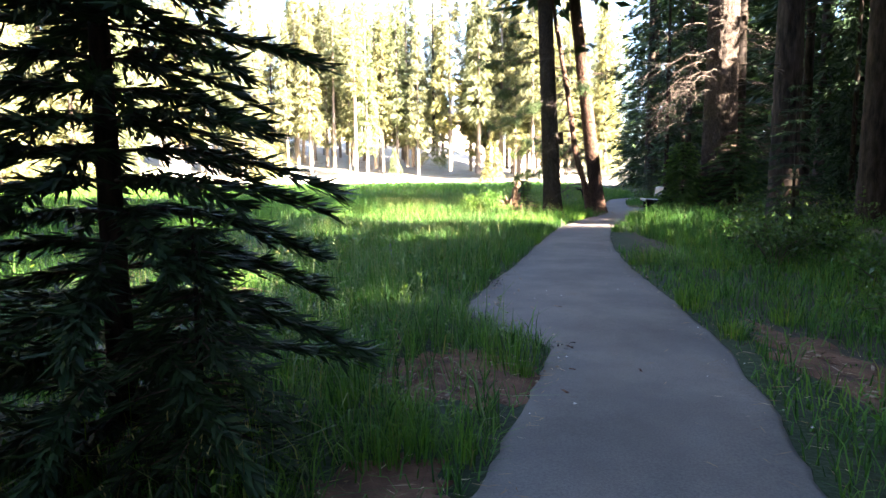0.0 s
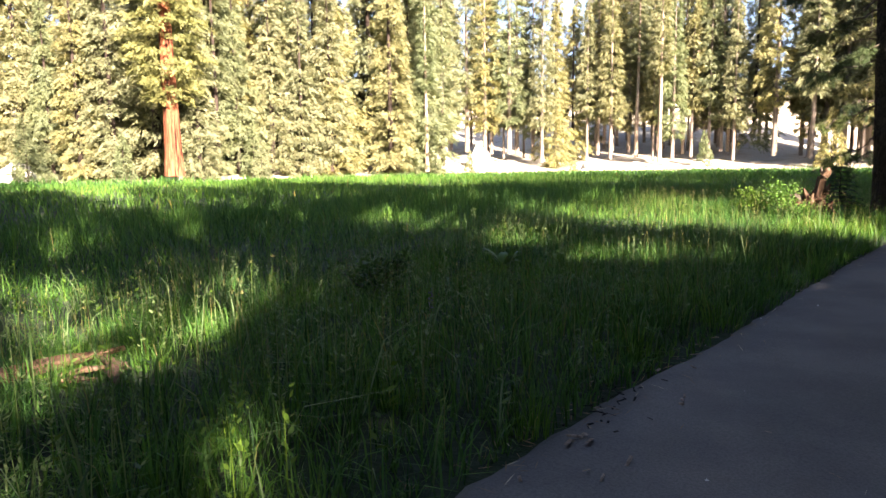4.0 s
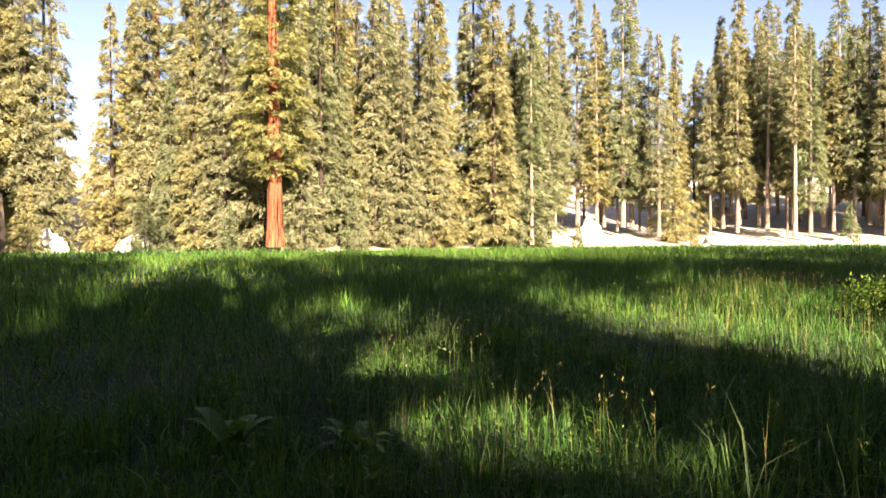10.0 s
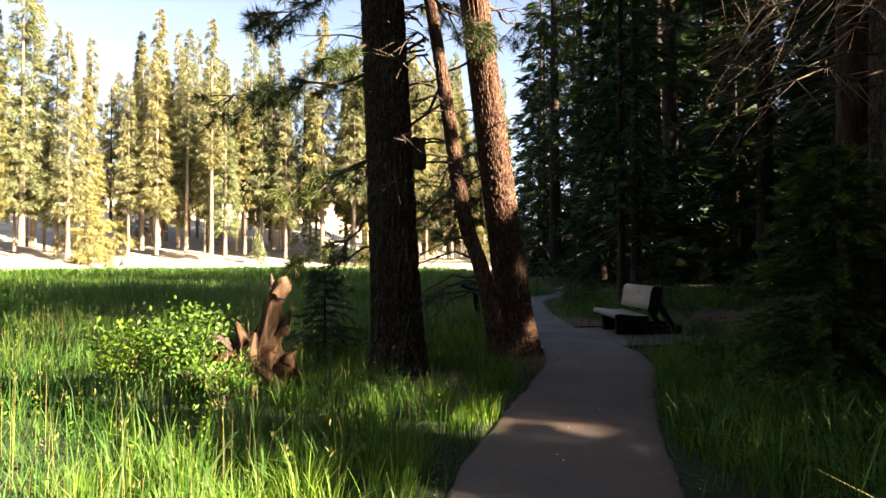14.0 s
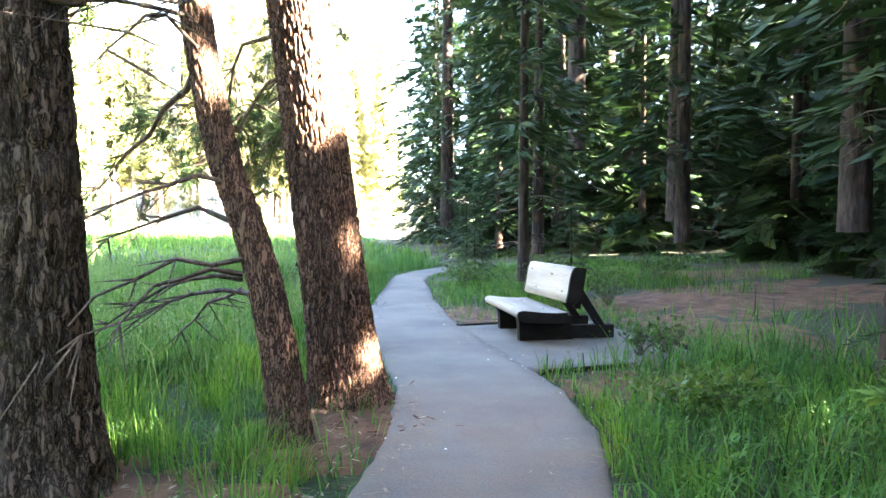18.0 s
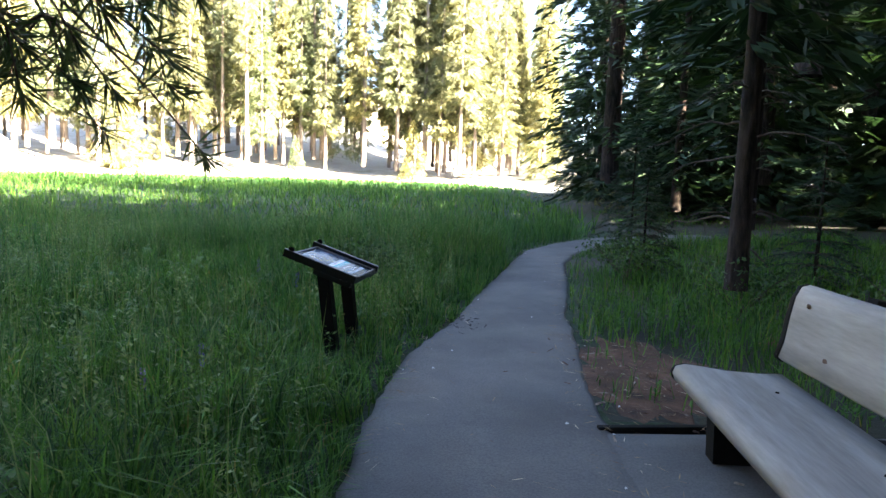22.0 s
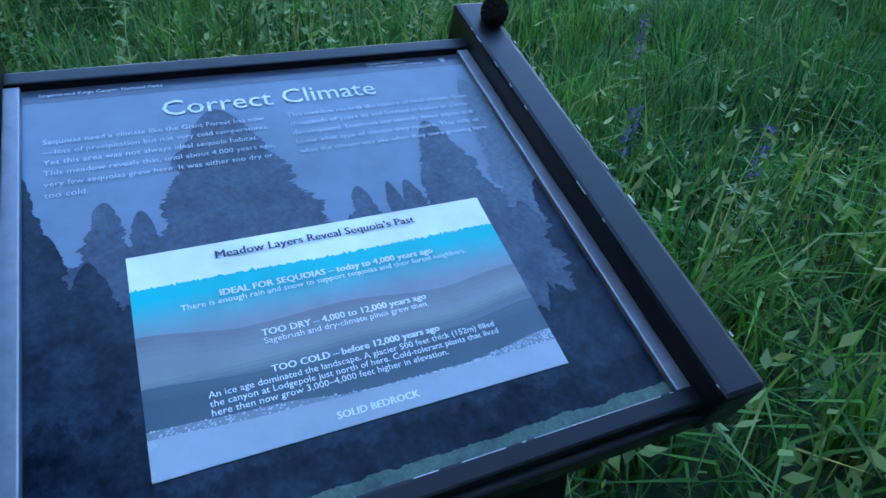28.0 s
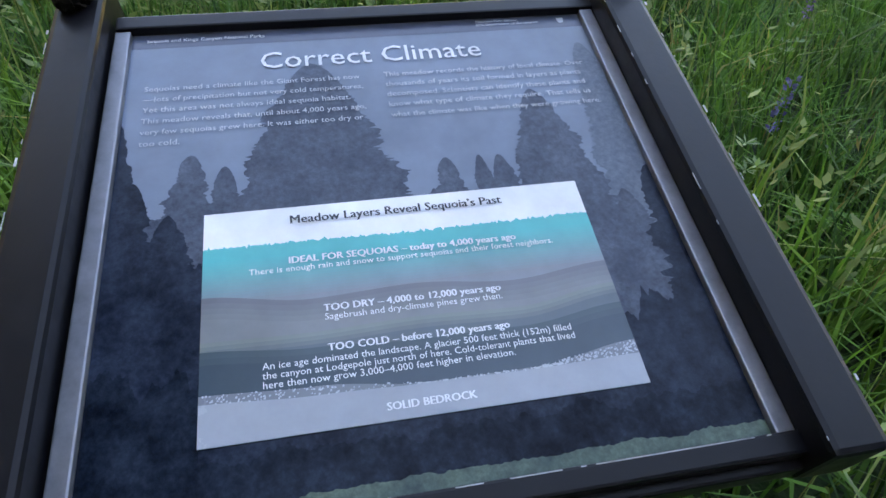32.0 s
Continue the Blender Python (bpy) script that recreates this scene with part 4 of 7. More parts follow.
# the forest beside and behind the path; the named ones stand where they are seen, except most of the high ones
# the high ones are added, partly out of view, to shade path and meadow
for key, x, y, s in (("high", 8.7, 10.2, 1.0), ("high", 8.9, 15.2, 0.85), ("high", 13.5, -1.3, 1.0), ("high", 8.6, 0.2, 1.0), ("high", 8.8, -2.5, 1.0), ("high", 12.3, 26.8, 0.9), ("high", 12.8, 18.6, 1.0), ("d", 12.15, 35.7, 0.62), ("c", 15.0, 41.2, 0.75), ("b", 23.5, 46, 1.0), ("c", 20.3, 41.2, 1.0), ("a", 31, 64, 1.0), ("low", 18.6, 54, 0.8), ("tall", 17.5, 60, 1.0), ("tall", 21.5, 53, 0.9), ("low", 22.5, 60, 1.0),
                     ("tall", 20, 68, 1.0), ("low", 22.5, 80, 1.1), ("a", 12.2, 12.2, 1.1), ("b", 15.2, 17, 1.0), ("low", 15.5, 24.5, 0.4), ("c", 16.5, 30, 0.9), ("a", 19, 33.5, 1.0), ("d", 24, 36, 1.0)):
    free(x, y, 0.1)
    plant(NEAR[key], x, y, s, tall=max(s, 0.8))
# those south of the start are unseen, added to shade the twin sequoias
for x, y in [p for p in ((13, -8.5), (16, -10.5), (12, -12), (17, -13), (5.2, -7.5), (24, 58), (25, 64), (23.5, 72), (26, 76), (27, 84), (25, 90), (28, 70), (29, 61), (31, 78), (7.5, -8), (9.5, -6.2), (11.5, -9), (9, -11.5), (5.5, -11), (14, -6.5), (20, -19), (21.5, -16), (23, -13.5), (32, -20), (34, -24)) if sunlit_height(*p, 3.6) > 40]:
    free(x, y, 0.1)
    plant(FOREST["tall"], x, y, 1.05)
for k in range(34):
    x, y = rng.uniform(21, 48), rng.uniform(30, 74)
    if sunlit_height(x, y, 3.0) > 30 and free(x, y, 3.4):
        plant(FOREST["low" if k % 3 else "tall"], x, y, rng.uniform(0.6, 1.0))
# a close belt of firs, added on the sunward side and mostly unseen, keeps the path in shade, but for a few gaps
sx, sy = math.sin(radians(SUN_TO)), -math.cos(radians(SUN_TO))
belt = np.random.default_rng(37)
for k, s in enumerate(np.arange(-10, 56, 1.5)):
    py = np.interp(s, 0.5 * (PATH_L[:, 0] + PATH_R[:, 0]) * -sy + PATH_L[:, 1] * sx, PATH_L[:, 1])
    px = np.interp(py, PATH_R[:, 1], PATH_R[:, 0])
    for d, h in ((12.0 + 2.2 * (k % 2), 0.62), (17.5 + 2.2 * (k % 2), 0.78), (24.0 + 3 * (k % 2), 1.0)):
        if s > 41 and d < 16:
            continue
        x, y = px + sx * d + belt.normal(0, 0.5), py + sy * d + belt.normal(0, 0.5)
        size = min(h * belt.uniform(0.9, 1.15), sunlit_height(x, y, 3.6 * h) / 24)
        if size > 0.14 and free(x, y, 1.6):
            plant(FOREST["low"], x, y, size, belt.random() * 360, label="dark dense forest fir with boughs to the ground")
# unseen firs added to keep sun off the path and the old fir's trunk
for x, y, s in ((24.6, 14.9, 0.56), (19.4, 17.9, 0.44), (30.5, 11.6, 0.68), (17.0, 20.2, 0.42), (18.4, 20.0, 0.45)):
    if free(x, y, 1.2):
        plant(FOREST["low"], x, y, s, label="dark dense forest fir with boughs to the ground")
count, tries = 0, 0
while count < 34 and tries < 900:
    tries += 1
    x, y = rng.uniform(22, 50), rng.uniform(42, 86)
    if free(x, y, 2.4):
        plant(FOREST["low"], x, y, rng.uniform(0.45, 0.8), label="dark dense forest fir with boughs to the ground")
        count += 1
count, tries = 0, 0
while count < 60 and tries < 9000:
    tries += 1
    x, y = rng.uniform(9, 66), rng.uniform(-36, 100)
    if outside(x, y) < 4.0 or (x < 22 and 25 < y < 38) or (y > 40 and x < 17 + (y - 40) * 0.1) or sunlit_height(x, y, 4.2) < 40 or not free(x, y, 3.9):
        continue
    plant(FOREST["abcdabc"[rng.integers(7)]] if rng.random() > 0.15 else FOREST["tall"], x, y, rng.uniform(0.8, 1.2))
    count += 1
# unseen conifers behind the start, added to close the forest and cast shade
count, tries = 0, 0
while count < 16 and tries < 2500:
    tries += 1
    x, y = rng.uniform(-16, 12), rng.uniform(-46, -9)
    if outside(x, y) < 2 or west_gap(x, y) or not free(x, y, 4.5):
        continue
    plant(FOREST["abcd"[rng.integers(4)]], x, y, rng.uniform(0.85, 1.2))
    count += 1

# the twin sequoias at the meadow's edge and their neighbours
for x, y, r, lean, seed, lab in ((-21.4, 9.0, 0.72, (0.0, 0.012), 51, "upright trunk of twin sequoias with a grey fire-scarred foot"), (-22.6, 11.5, 0.66, (-0.02, 0.115), 52, "leaning red-barked trunk of twin sequoias")):
    tree("sequoia_tree", pose(x, y, -0.05), lab, "tree", trunk_arrays(52, r, 0.2, 60, np.concatenate([np.arange(-0.3, 12, 0.17), np.linspace(12, 52, 16)]), 1.0, 1.3, lean, bark=ridged(0.13, 24, 0.35), lobes=0.14, lobe_n=6, seed=seed),
         M_BARK_SCAR if seed == 51 else M_BARK_SEQ, crown_arrays(52, 0.4, 4.6, 120, 14, seed, (1.5, 0.8), 0.25, 0.5, 0.5, lean, clump=0.9), M_SEQ_F, group="twin sequoias")
for x, y, r, H in ((-33.2, -4.6, 1.15, 58), (-37.5, -2.6, 0.95, 60), (-46, -1.0, 0.75, 55)):
    tree("sequoia_tree", pose(x, y, -0.05), "sunlit orange-barked sequoia with a flared foot in the forest", "tree", trunk_arrays(H, r, 0.3, 40, np.concatenate([np.arange(-0.3, 10, 0.25), np.linspace(10, H, 20)]), 1.1, 1.5,
         bark=ridged(0.14, 24, 0.3), lobes=0.12, seed=H), M_BARK_SEQ, crown_arrays(H, 0.42, 4.8, 100, 13, H, (1.7, 0.9), 0.25, 0.5, 0.5, clump=0.9), M_SEQ_F, group="giant sequoias")
for x, y, r in ((-20.6, -1.6, 0.17), (-21.6, 0.7, 0.16), (-34.5, 5.9, 0.22), (-48, 2.0, 0.3), (-27.5, -3.5, 0.2)):
    tree("pole_tree", pose(x, y, 0.0), "slim dark conifer trunk with few limbs", "tree", trunk_arrays(30, r, 0.05, 12, levels(30, n=20), 0.25, 0.6, (0.01, 0.012), bark=ridged(0.02, 11, 1)), M_BARK,
         crown_arrays(30, 0.3, 2.2, 110, 12, int(x * -7), (1.2, 0.5), 0.4, 0.7, 0.35, (0.01, 0.012)), M_FIR_FAR, [dead_limbs(2, 12, 1, 1.3, int(x * -3) * 20 + i, r) for i in range(16)], group="slim conifers")

# bleached snag and granite boulders across the meadow
tree("dead_snag", pose(-112, 43, float(gz(-112, 43)) - 0.2), "bleached white broken snag at the meadow's edge", "dead tree", trunk_arrays(9.5, 0.75, 0.5, 16, np.linspace(-0.3, 9.5, 14), 0.3, 1.0, (0, -0.05), bark=ridged(0.08, 9, 0.4)), M_DEADWOOD)


def boulder(x, y, sx, sy, sz, seed):
    bm = bmesh.new()
    bmesh.ops.create_icosphere(bm, subdivisions=5, radius=1.0)
    for v in bm.verts:
        n = noise.fractal(v.co * 1.1 + Vector((seed, 0, 0)), 0.9, 2.0, 5) * 0.42 + noise.noise(v.co * 0.7 + Vector((0, seed, 0))) * 0.35
        k = v.co * (1 + n)
        v.co = Vector((k.x * sx, k.y * sy, max(k.z, -0.35) * sz))
    for f in bm.faces:
        f.smooth = True
    me = bpy.data.meshes.new("boulder")
    bm.to_mesh(me)
    bm.free()
    me.materials.append(M_GRANITE)
    ob = new("boulder", me)
    ob.location = (x, y, float(gz(x, y)) + sz * 0.25)
    tagged(ob, "pale granite boulder on the sunlit bank", "boulder", "granite boulders")


for k, b in enumerate(((-67, 146, 2.4, 2.2, 4.4), (-100, 58, 3.6, 2.6, 2.6), (-85, 74, 1.5, 1.4, 1.0), (-115, 50, 3.2, 2.4, 3.2), (-45, 162, 3.0, 2.0, 1.6),
                       (-22, 172, 2.4, 1.6, 1.3), (-10, 173, 1.6, 1.4, 0.9))):
    boulder(*b, k * 3.7)

for src in (*KINDS.values(), *BACK.values(), *WEST.values(), *FOREST.values(), *NEAR.values()):
    for o in (*src.children_recursive, src):
        bpy.data.objects.remove(o)


# ---- the pines beside the path ----
def tuft(P, D, n, length, seed, width=0.012):
    """Bundles of long needles round the branch ends P that point along D."""
    g = np.random.default_rng(seed)
    k = len(P)
    Q = np.repeat(P, n, 0) - np.repeat(D, n, 0) * (g.random((k * n, 1)) * 0.14)
    E = np.repeat(D, n, 0) * 0.55 + g.normal(0, 0.55, (k * n, 3))
    return cards(Q, E, g.normal(0, 1, E.shape), length * (0.6 + 0.5 * g.random(k * n)), np.full(k * n, width), 0.3)


def pine_bough(start, end, seed, tufts=26, sag=0.25, thick=0.03, needle=0.2, per=46):
    """A living bough: limb, branchlets and needle tufts. Returns (wood, needles)."""
    g = np.random.default_rng(seed)
    a, b = np.array(start, float), np.array(end, float)
    ln = np.linalg.norm(b - a)
    k = np.linspace(0, 1, 9)
    pts = a + (b - a) * k[:, None] + g.normal(0, 0.02, (9, 3)) * ln
    pts[:, 2] -= sag * ln * k * (1 - k) * 1.5
    lines, P, D = [(pts, thick * (1 - 0.8 * k))], [], []
    d = (b - a) / ln
    s = np.cross(d, [0, 0, 1.0])
    s /= np.linalg.norm(s)
    for _ in range(tufts):
        i = g.integers(4, 9)
        dd = d * g.uniform(0.2, 0.9) + s * g.uniform(-0.9, 0.9) + np.array([0, 0, g.uniform(-0.55, 0.25)])
        q = np.linspace(0, 1, 4)[:, None]
        tw = pts[i] + q * dd * ln * g.uniform(0.12, 0.34)
        tw[:, 2] -= 0.05 * ln * q[:, 0] ** 2
        lines.append((tw, thick * 0.3 * (1 - 0.6 * q[:, 0])))
        P.append(tw[-1])
        e = tw[-1] - tw[-2]
        D.append(e / np.linalg.norm(e))
    P, D = np.array(P), np.array(D)
    return tubes(lines, 5), tuft(P, D, per, needle, seed + 1)


def pine(name, x, y, label, H, r0, r1, seg, step, fine, flare, lean, bark, mat, crown, limbs, boughs, seed, bend=0.0, axis=None):
    ob = holder(name, pose(x, y, float(gz(x, y)) - 0.03), label, "tree")
    zs = np.concatenate([np.arange(-0.25, fine, step), np.linspace(fine, H, 24)])
    v, f = trunk_arrays(H, r0, r1, seg, zs, flare, 0.35, lean if not axis else (0, 0), bend, bark, 0.05, 5, seed, axis)
    part_mesh("trunk", np_mesh("trunk", v, [f], True), mat, ob)
    if limbs:
        for i in range(limbs[2]):
            v, f = dead_limbs(limbs[0], limbs[1], 1, limbs[3], limbs[4] * 100 + i, arc=limbs[8] if len(limbs) > 8 else (0.0, 360.0), lean=lean, r=r0 * 0.8, twigs=limbs[5], thick=limbs[6], droop=limbs[7])
            part_mesh("dead_limb", np_mesh("dead_limb", v, [f], True), M_TWIG, ob, "bare dead limb with twigs")
    for i, (a, b, n, sag) in enumerate(boughs):
        (wv, wf), (nv, nf) = pine_bough(a, b, seed * 10 + i, n, sag)
        limb = part_mesh("bough", np_mesh("bough", wv, [wf], True), M_TWIG, ob)
        part_mesh("needles", np_mesh("needles", nv, [nf]), M_PINE, limb, "long green needle tufts")
    if crown:
        v, f = crown_arrays(H, crown[0], crown[1], 220, 26, seed, (0.8, 0.26), 0.3, 0.5, 0.4, lean, clump=0.6)
        part_mesh("crown", np_mesh("crown", v, [f]), M_PINE, ob)
    return ob


pine("pine_tree", 5.2, 26.78, "large grey-brown pine with furrowed bark at the path's edge", 32, 0.36, 0.06, 100, 0.045, 6.5, 0.3, (-0.045, 0.013), plated(0.045, 0.085, 0.3, 61), M_BARK_GREY, (0.3, 4.6),
     (2.6, 9, 12, 1.3, 61, 4, 0.016, 0.3),
     [((-0.2, 0, 4.3), (-2.2, -0.1, 3.85), 40, 0.1), ((-0.2, 0, 5.6), (-1.9, 0.2, 5.1), 38, 0.15), ((-0.1, -0.2, 6.2), (-2.5, -0.1, 6.2), 40, 0.15), ((-0.2, 0.1, 3.2), (-1.5, 0.2, 2.7), 32, 0.2),
      ((-0.2, 0.1, 2.3), (-1.3, 0.1, 1.75), 26, 0.2), ((-0.2, -0.1, 4.8), (-1.0, -0.5, 4.3), 30, 0.2), ((0.2, 0.1, 5.6), (1.4, 0.9, 5.3), 30, 0.2), ((0.2, 0.1, 6.4), (1.2, -0.4, 6.6), 30, 0.2),
      ((0, 0.2, 7), (-1.2, 2.0, 6.6), 26, 0.2), ((-0.1, 0.2, 2.2), (-1.3, 1.5, 1.5), 18, 0.3), ((-0.2, 0, 7.6), (-2.9, -0.3, 7.9), 30, 0.2)], 61)
pine("leaning_pine_tree", 6.74, 27.22, "slim leaning pine with flaking bark and bare limbs", 14, 0.14, 0.03, 70, 0.03, 5.0, 0.25, (-0.215, 0.04), plated(0.014, 0.05, 0.13, 62), M_BARK_PINE, None,
     (1.0, 6.8, 38, 1.6, 62, 9, 0.02, 0.55, (95.0, 265.0)),
     [((-1.1, 0.2, 5), (-2.6, 1.2, 4.6), 26, 0.2), ((-0.9, 0.2, 4.2), (-2.2, 1.9, 3.3), 24, 0.3), ((-1.3, 0.2, 6), (-0.6, 1.9, 6.2), 24, 0.2), ((-1.5, 0.3, 7), (-3.0, 0.1, 7.4), 24, 0.2), ((-0.6, 0.2, 2.9), (-1.9, 1.8, 1.9), 20, 0.3),
      ((-1.9, 0.3, 9), (-3.2, 1.4, 9.5), 26, 0.2), ((-2.2, 0.4, 10.5), (-1.4, 1.9, 11), 26, 0.2), ((-2.5, 0.5, 12), (-3.6, 0.1, 12.8), 26, 0.2)], 62, 0.015, ((-1, 0, 0.7, 1.2, 1.6, 2.0, 2.4, 2.9, 3.4, 4.5, 5.3, 14), (0.05, 0, -0.1, -0.2, -0.32, -0.47, -0.57, -0.66, -0.73, -0.9, -1.03, -2.6)))
pine("pine_tree", 7.28, 28.22, "tall pine with thick plated reddish bark leaning over the path", 30, 0.3, 0.06, 170, 0.03, 5.2, 0.35, (-0.122, 0.03), plated(0.036, 0.045, 0.19, 63), M_BARK_PINE, (0.3, 4.4),
     (3.4, 9, 10, 1.3, 63, 4, 0.018, 0.3),
     [((-0.3, 0.3, 3.3), (-0.65, 2.8, 2.4), 34, 0.15), ((-0.35, 0.3, 3.5), (-1.25, 2.8, 2.6), 34, 0.15), ((-0.3, 0.3, 3.8), (-0.75, 3.3, 3.1), 30, 0.2), ((-0.3, 0.3, 3.9), (-1.7, 2.9, 3.1), 34, 0.25), ((-0.3, 0.3, 4.6), (-0.2, 3.0, 4.2), 30, 0.2), ((-0.4, 0.2, 5.2), (-2.2, 2.2, 5.0), 30, 0.2), ((-0.5, 0.3, 6), (0.9, 2.0, 6.3), 26, 0.2)], 63)

# a dark box-like block hanging on the large pine
bm = bm_box(bmesh.new(), 0, 0, 0, 0.19, 0.13, 0.46, 0.025)
bmesh.ops.subdivide_edges(bm, edges=bm.edges[:], cuts=2, use_grid_fill=True)
for v in bm.verts:
    v.co += Vector((noise.noise(v.co * 9) * 0.03, noise.noise(v.co * 9 + Vector((5, 0, 0))) * 0.03, noise.noise(v.co * 7 + Vector((0, 5, 0))) * 0.05))
me = bpy.data.meshes.new("bark_slab")
bm.to_mesh(me)
bm.free()
me.materials.append(M_BARK)
slab = new("bark_slab", me)
slab.location = (5.46, 26.62, 3.05)
tagged(slab, "dark box-like block hanging on the large pine", "bark slab")

# the large dark fir beyond the path's edge, and young firs
old_fir = tree("fir_tree", pose(10.55, 23.7, float(gz(10.55, 23.7)) - 0.05), "massive dark old fir with dead limbs beside the path", "tree", trunk_arrays(40, 0.6, 0.08, 64, np.concatenate([np.arange(-0.3, 7, 0.06), np.linspace(7, 40, 20)]), 0.3, 0.6, bark=plated(0.05, 0.12, 0.4, 64)), M_BARK_GREY,
     crown_arrays(40, 0.3, 4.8, 240, 28, 64, (0.75, 0.2), 0.4, 0.6, 0.35), M_FIR)
for i in range(40):
    v, f = dead_limbs(2.2, 8, 1, 2.6, 640 + i, 0.55, twigs=9, thick=0.018, droop=0.5)
    part_mesh("dead_limb", np_mesh("dead_limb", v, [f], True), M_TWIG, old_fir, "bare grey drooping limb")


for i in range(16):
    v, f = dead_limbs(3.6, 6.5, 1, 2.3, 940 + i, 0.55, (125.0, 215.0), twigs=20, thick=0.008, droop=0.95)
    part_mesh("dead_limb", np_mesh("dead_limb", v, [f], True), M_TWIG, old_fir, "pale bare hanging twigs")


def fir_sapling(x, y, H, R, seed, mat, label, step=0.17, start=0.05, fuzz=4, twig=0.14, wide=0.016, shoots=None, full=0.85):
    """A young fir: whorls of flat boughs, each with paired twigs of needles."""
    g = np.random.default_rng(seed)
    ob = holder("fir_sapling", pose(x, y, float(gz(x, y)) - 0.03, 0, 0, g.random() * 360), label, "young fir")
    v, f = trunk_arrays(H, 0.012 + H * 0.011, 0.006, 10, np.linspace(-0.15, H, 16), 0.3, 0.2)
    part_mesh("trunk", np_mesh("trunk", v, [f], True), M_BARK, ob)
    lines, P, D = [], [], []
    for z in np.arange(H * start, H * 0.99, step):
        s = z / H
        n = g.integers(5, 8)
        for j in range(n):
            az = 2 * np.pi * (j + g.random() * 0.7) / n + z * 3
            ln = R * (1 - s) ** full * g.uniform(0.65, 1.1) + 0.06
            out, sd = np.array([np.cos(az), np.sin(az), 0]), np.array([-np.sin(az), np.cos(az), 0])
            k = np.linspace(0, 1, 6)
            pts = np.array([0, 0, z]) + out * (k * ln)[:, None] + sd * (g.normal(0, 0.03) * ln * k ** 2)[:, None]
            pts[:, 2] += ln * (0.12 * k - g.uniform(0.2, 0.45) * k ** 2)
            lines.append((pts, 0.009 * (1 - 0.8 * k)))
            m = max(4, int(ln / 0.055))
            q = np.linspace(0.15, 1, m)
            base = np.stack([np.interp(q, k, pts[:, c]) for c in range(3)], 1)
            for sign in (-1, 1):
                for _ in range(fuzz):
                    P.append(base + g.normal(0, 0.012, base.shape))
                    D.append(out * 0.75 + sd * sign * g.uniform(0.3, 1.0, (m, 1)) * (1.1 - q)[:, None] * 1.2 + np.array([0, 0, -0.18]) + g.normal(0, 0.2, base.shape))
    v, f = tubes(lines, 4)
    tagged(part_mesh("branchwork", np_mesh("branchwork", v, [f], True), M_TWIG, ob), kind="stuff")
    if shoots:
        tip = np.concatenate([np.arange(len(p)) >= len(p) - max(2, len(p) // 6) for p in P])
    P, D = np.concatenate(P), np.concatenate(D)
    if shoots:
        v, f = cards(P[tip], D[tip] + np.array([0, 0, 0.1]), np.array([0, 0, 1.0]) + g.normal(0, 0.4, D[tip].shape), twig * g.uniform(0.4, 0.9, tip.sum()), np.full(tip.sum(), wide * 1.1))
        tagged(part_mesh("new_growth", np_mesh("new_growth", v, [f]), shoots, ob, "bright yellow-green new shoots"), kind="stuff")
        P, D = P[~tip], D[~tip]
    v, f = cards(P, D, np.array([0, 0, 1.0]) + g.normal(0, 0.5, D.shape), twig * g.uniform(0.5, 1.2, len(P)), np.full(len(P), wide))
    part_mesh("needles", np_mesh("needles", v, [f]), mat, ob)
    return ob


fir_sapling(0.26, 3.97, 6.6, 1.4, 71, M_FIR, "dark dense young fir in shade beside the path", 0.16, 0.03, 8, 0.16, 0.023)
fir_sapling(0.85, 3.65, 1.5, 0.55, 72, M_FIR, "small dark fir under a larger one", 0.11, wide=0.02)
fir_sapling(-0.35, 3.1, 2.2, 0.95, 81, M_FIR, "small dark fir under a larger one", 0.12, wide=0.02)
fir_sapling(-1.3, 3.2, 5.0, 1.3, 73, M_FIR, "dark young fir at the meadow's edge", 0.22)
fir_sapling(9.3, 23.55, 2.8, 1.1, 74, M_FIR_BRIGHT, "dense young fir with bright shoot tips reaching towards the path", 0.11, 0.17, fuzz=10, twig=0.13, wide=0.02, shoots=M_TIP, full=0.5)
fir_sapling(10.7, 22.5, 3.0, 1.6, 82, M_FIR_MID, "dense young fir below the massive old fir", 0.13, fuzz=8, twig=0.13, wide=0.02, shoots=M_FIR_BRIGHT, full=0.5)
fir_sapling(12.2, 26.0, 4.5, 1.2, 75, M_FIR_MID, "shaded young fir among shrubs", 0.22)
fir_sapling(12.1, 38.9, 2.0, 0.7, 76, M_FIR, "small shaded fir beside slim trunks", 0.14)
fir_sapling(14.2, 37.4, 2.6, 0.9, 77, M_FIR, "small shaded fir in undergrowth", 0.18)
fir_sapling(8.0, 12.8, 3.2, 1.1, 78, M_FIR, "young fir above shrubs on the shaded bank", 0.2)
fir_sapling(13.6, 44.2, 3.0, 1.1, 79, M_FIR, "young fir where the path bends", 0.2)
fir_sapling(4.1, 27.9, 1.5, 0.75, 80, M_FIR, "small fir behind the large pine", 0.12)

# broken stump with twisted roots
st = holder("broken_stump", pose(3.42, 25.65, -0.02, 0, 0, 0), "rotten broken stump with bleached spikes and twisted roots", "stump")
g = np.random.default_rng(5)


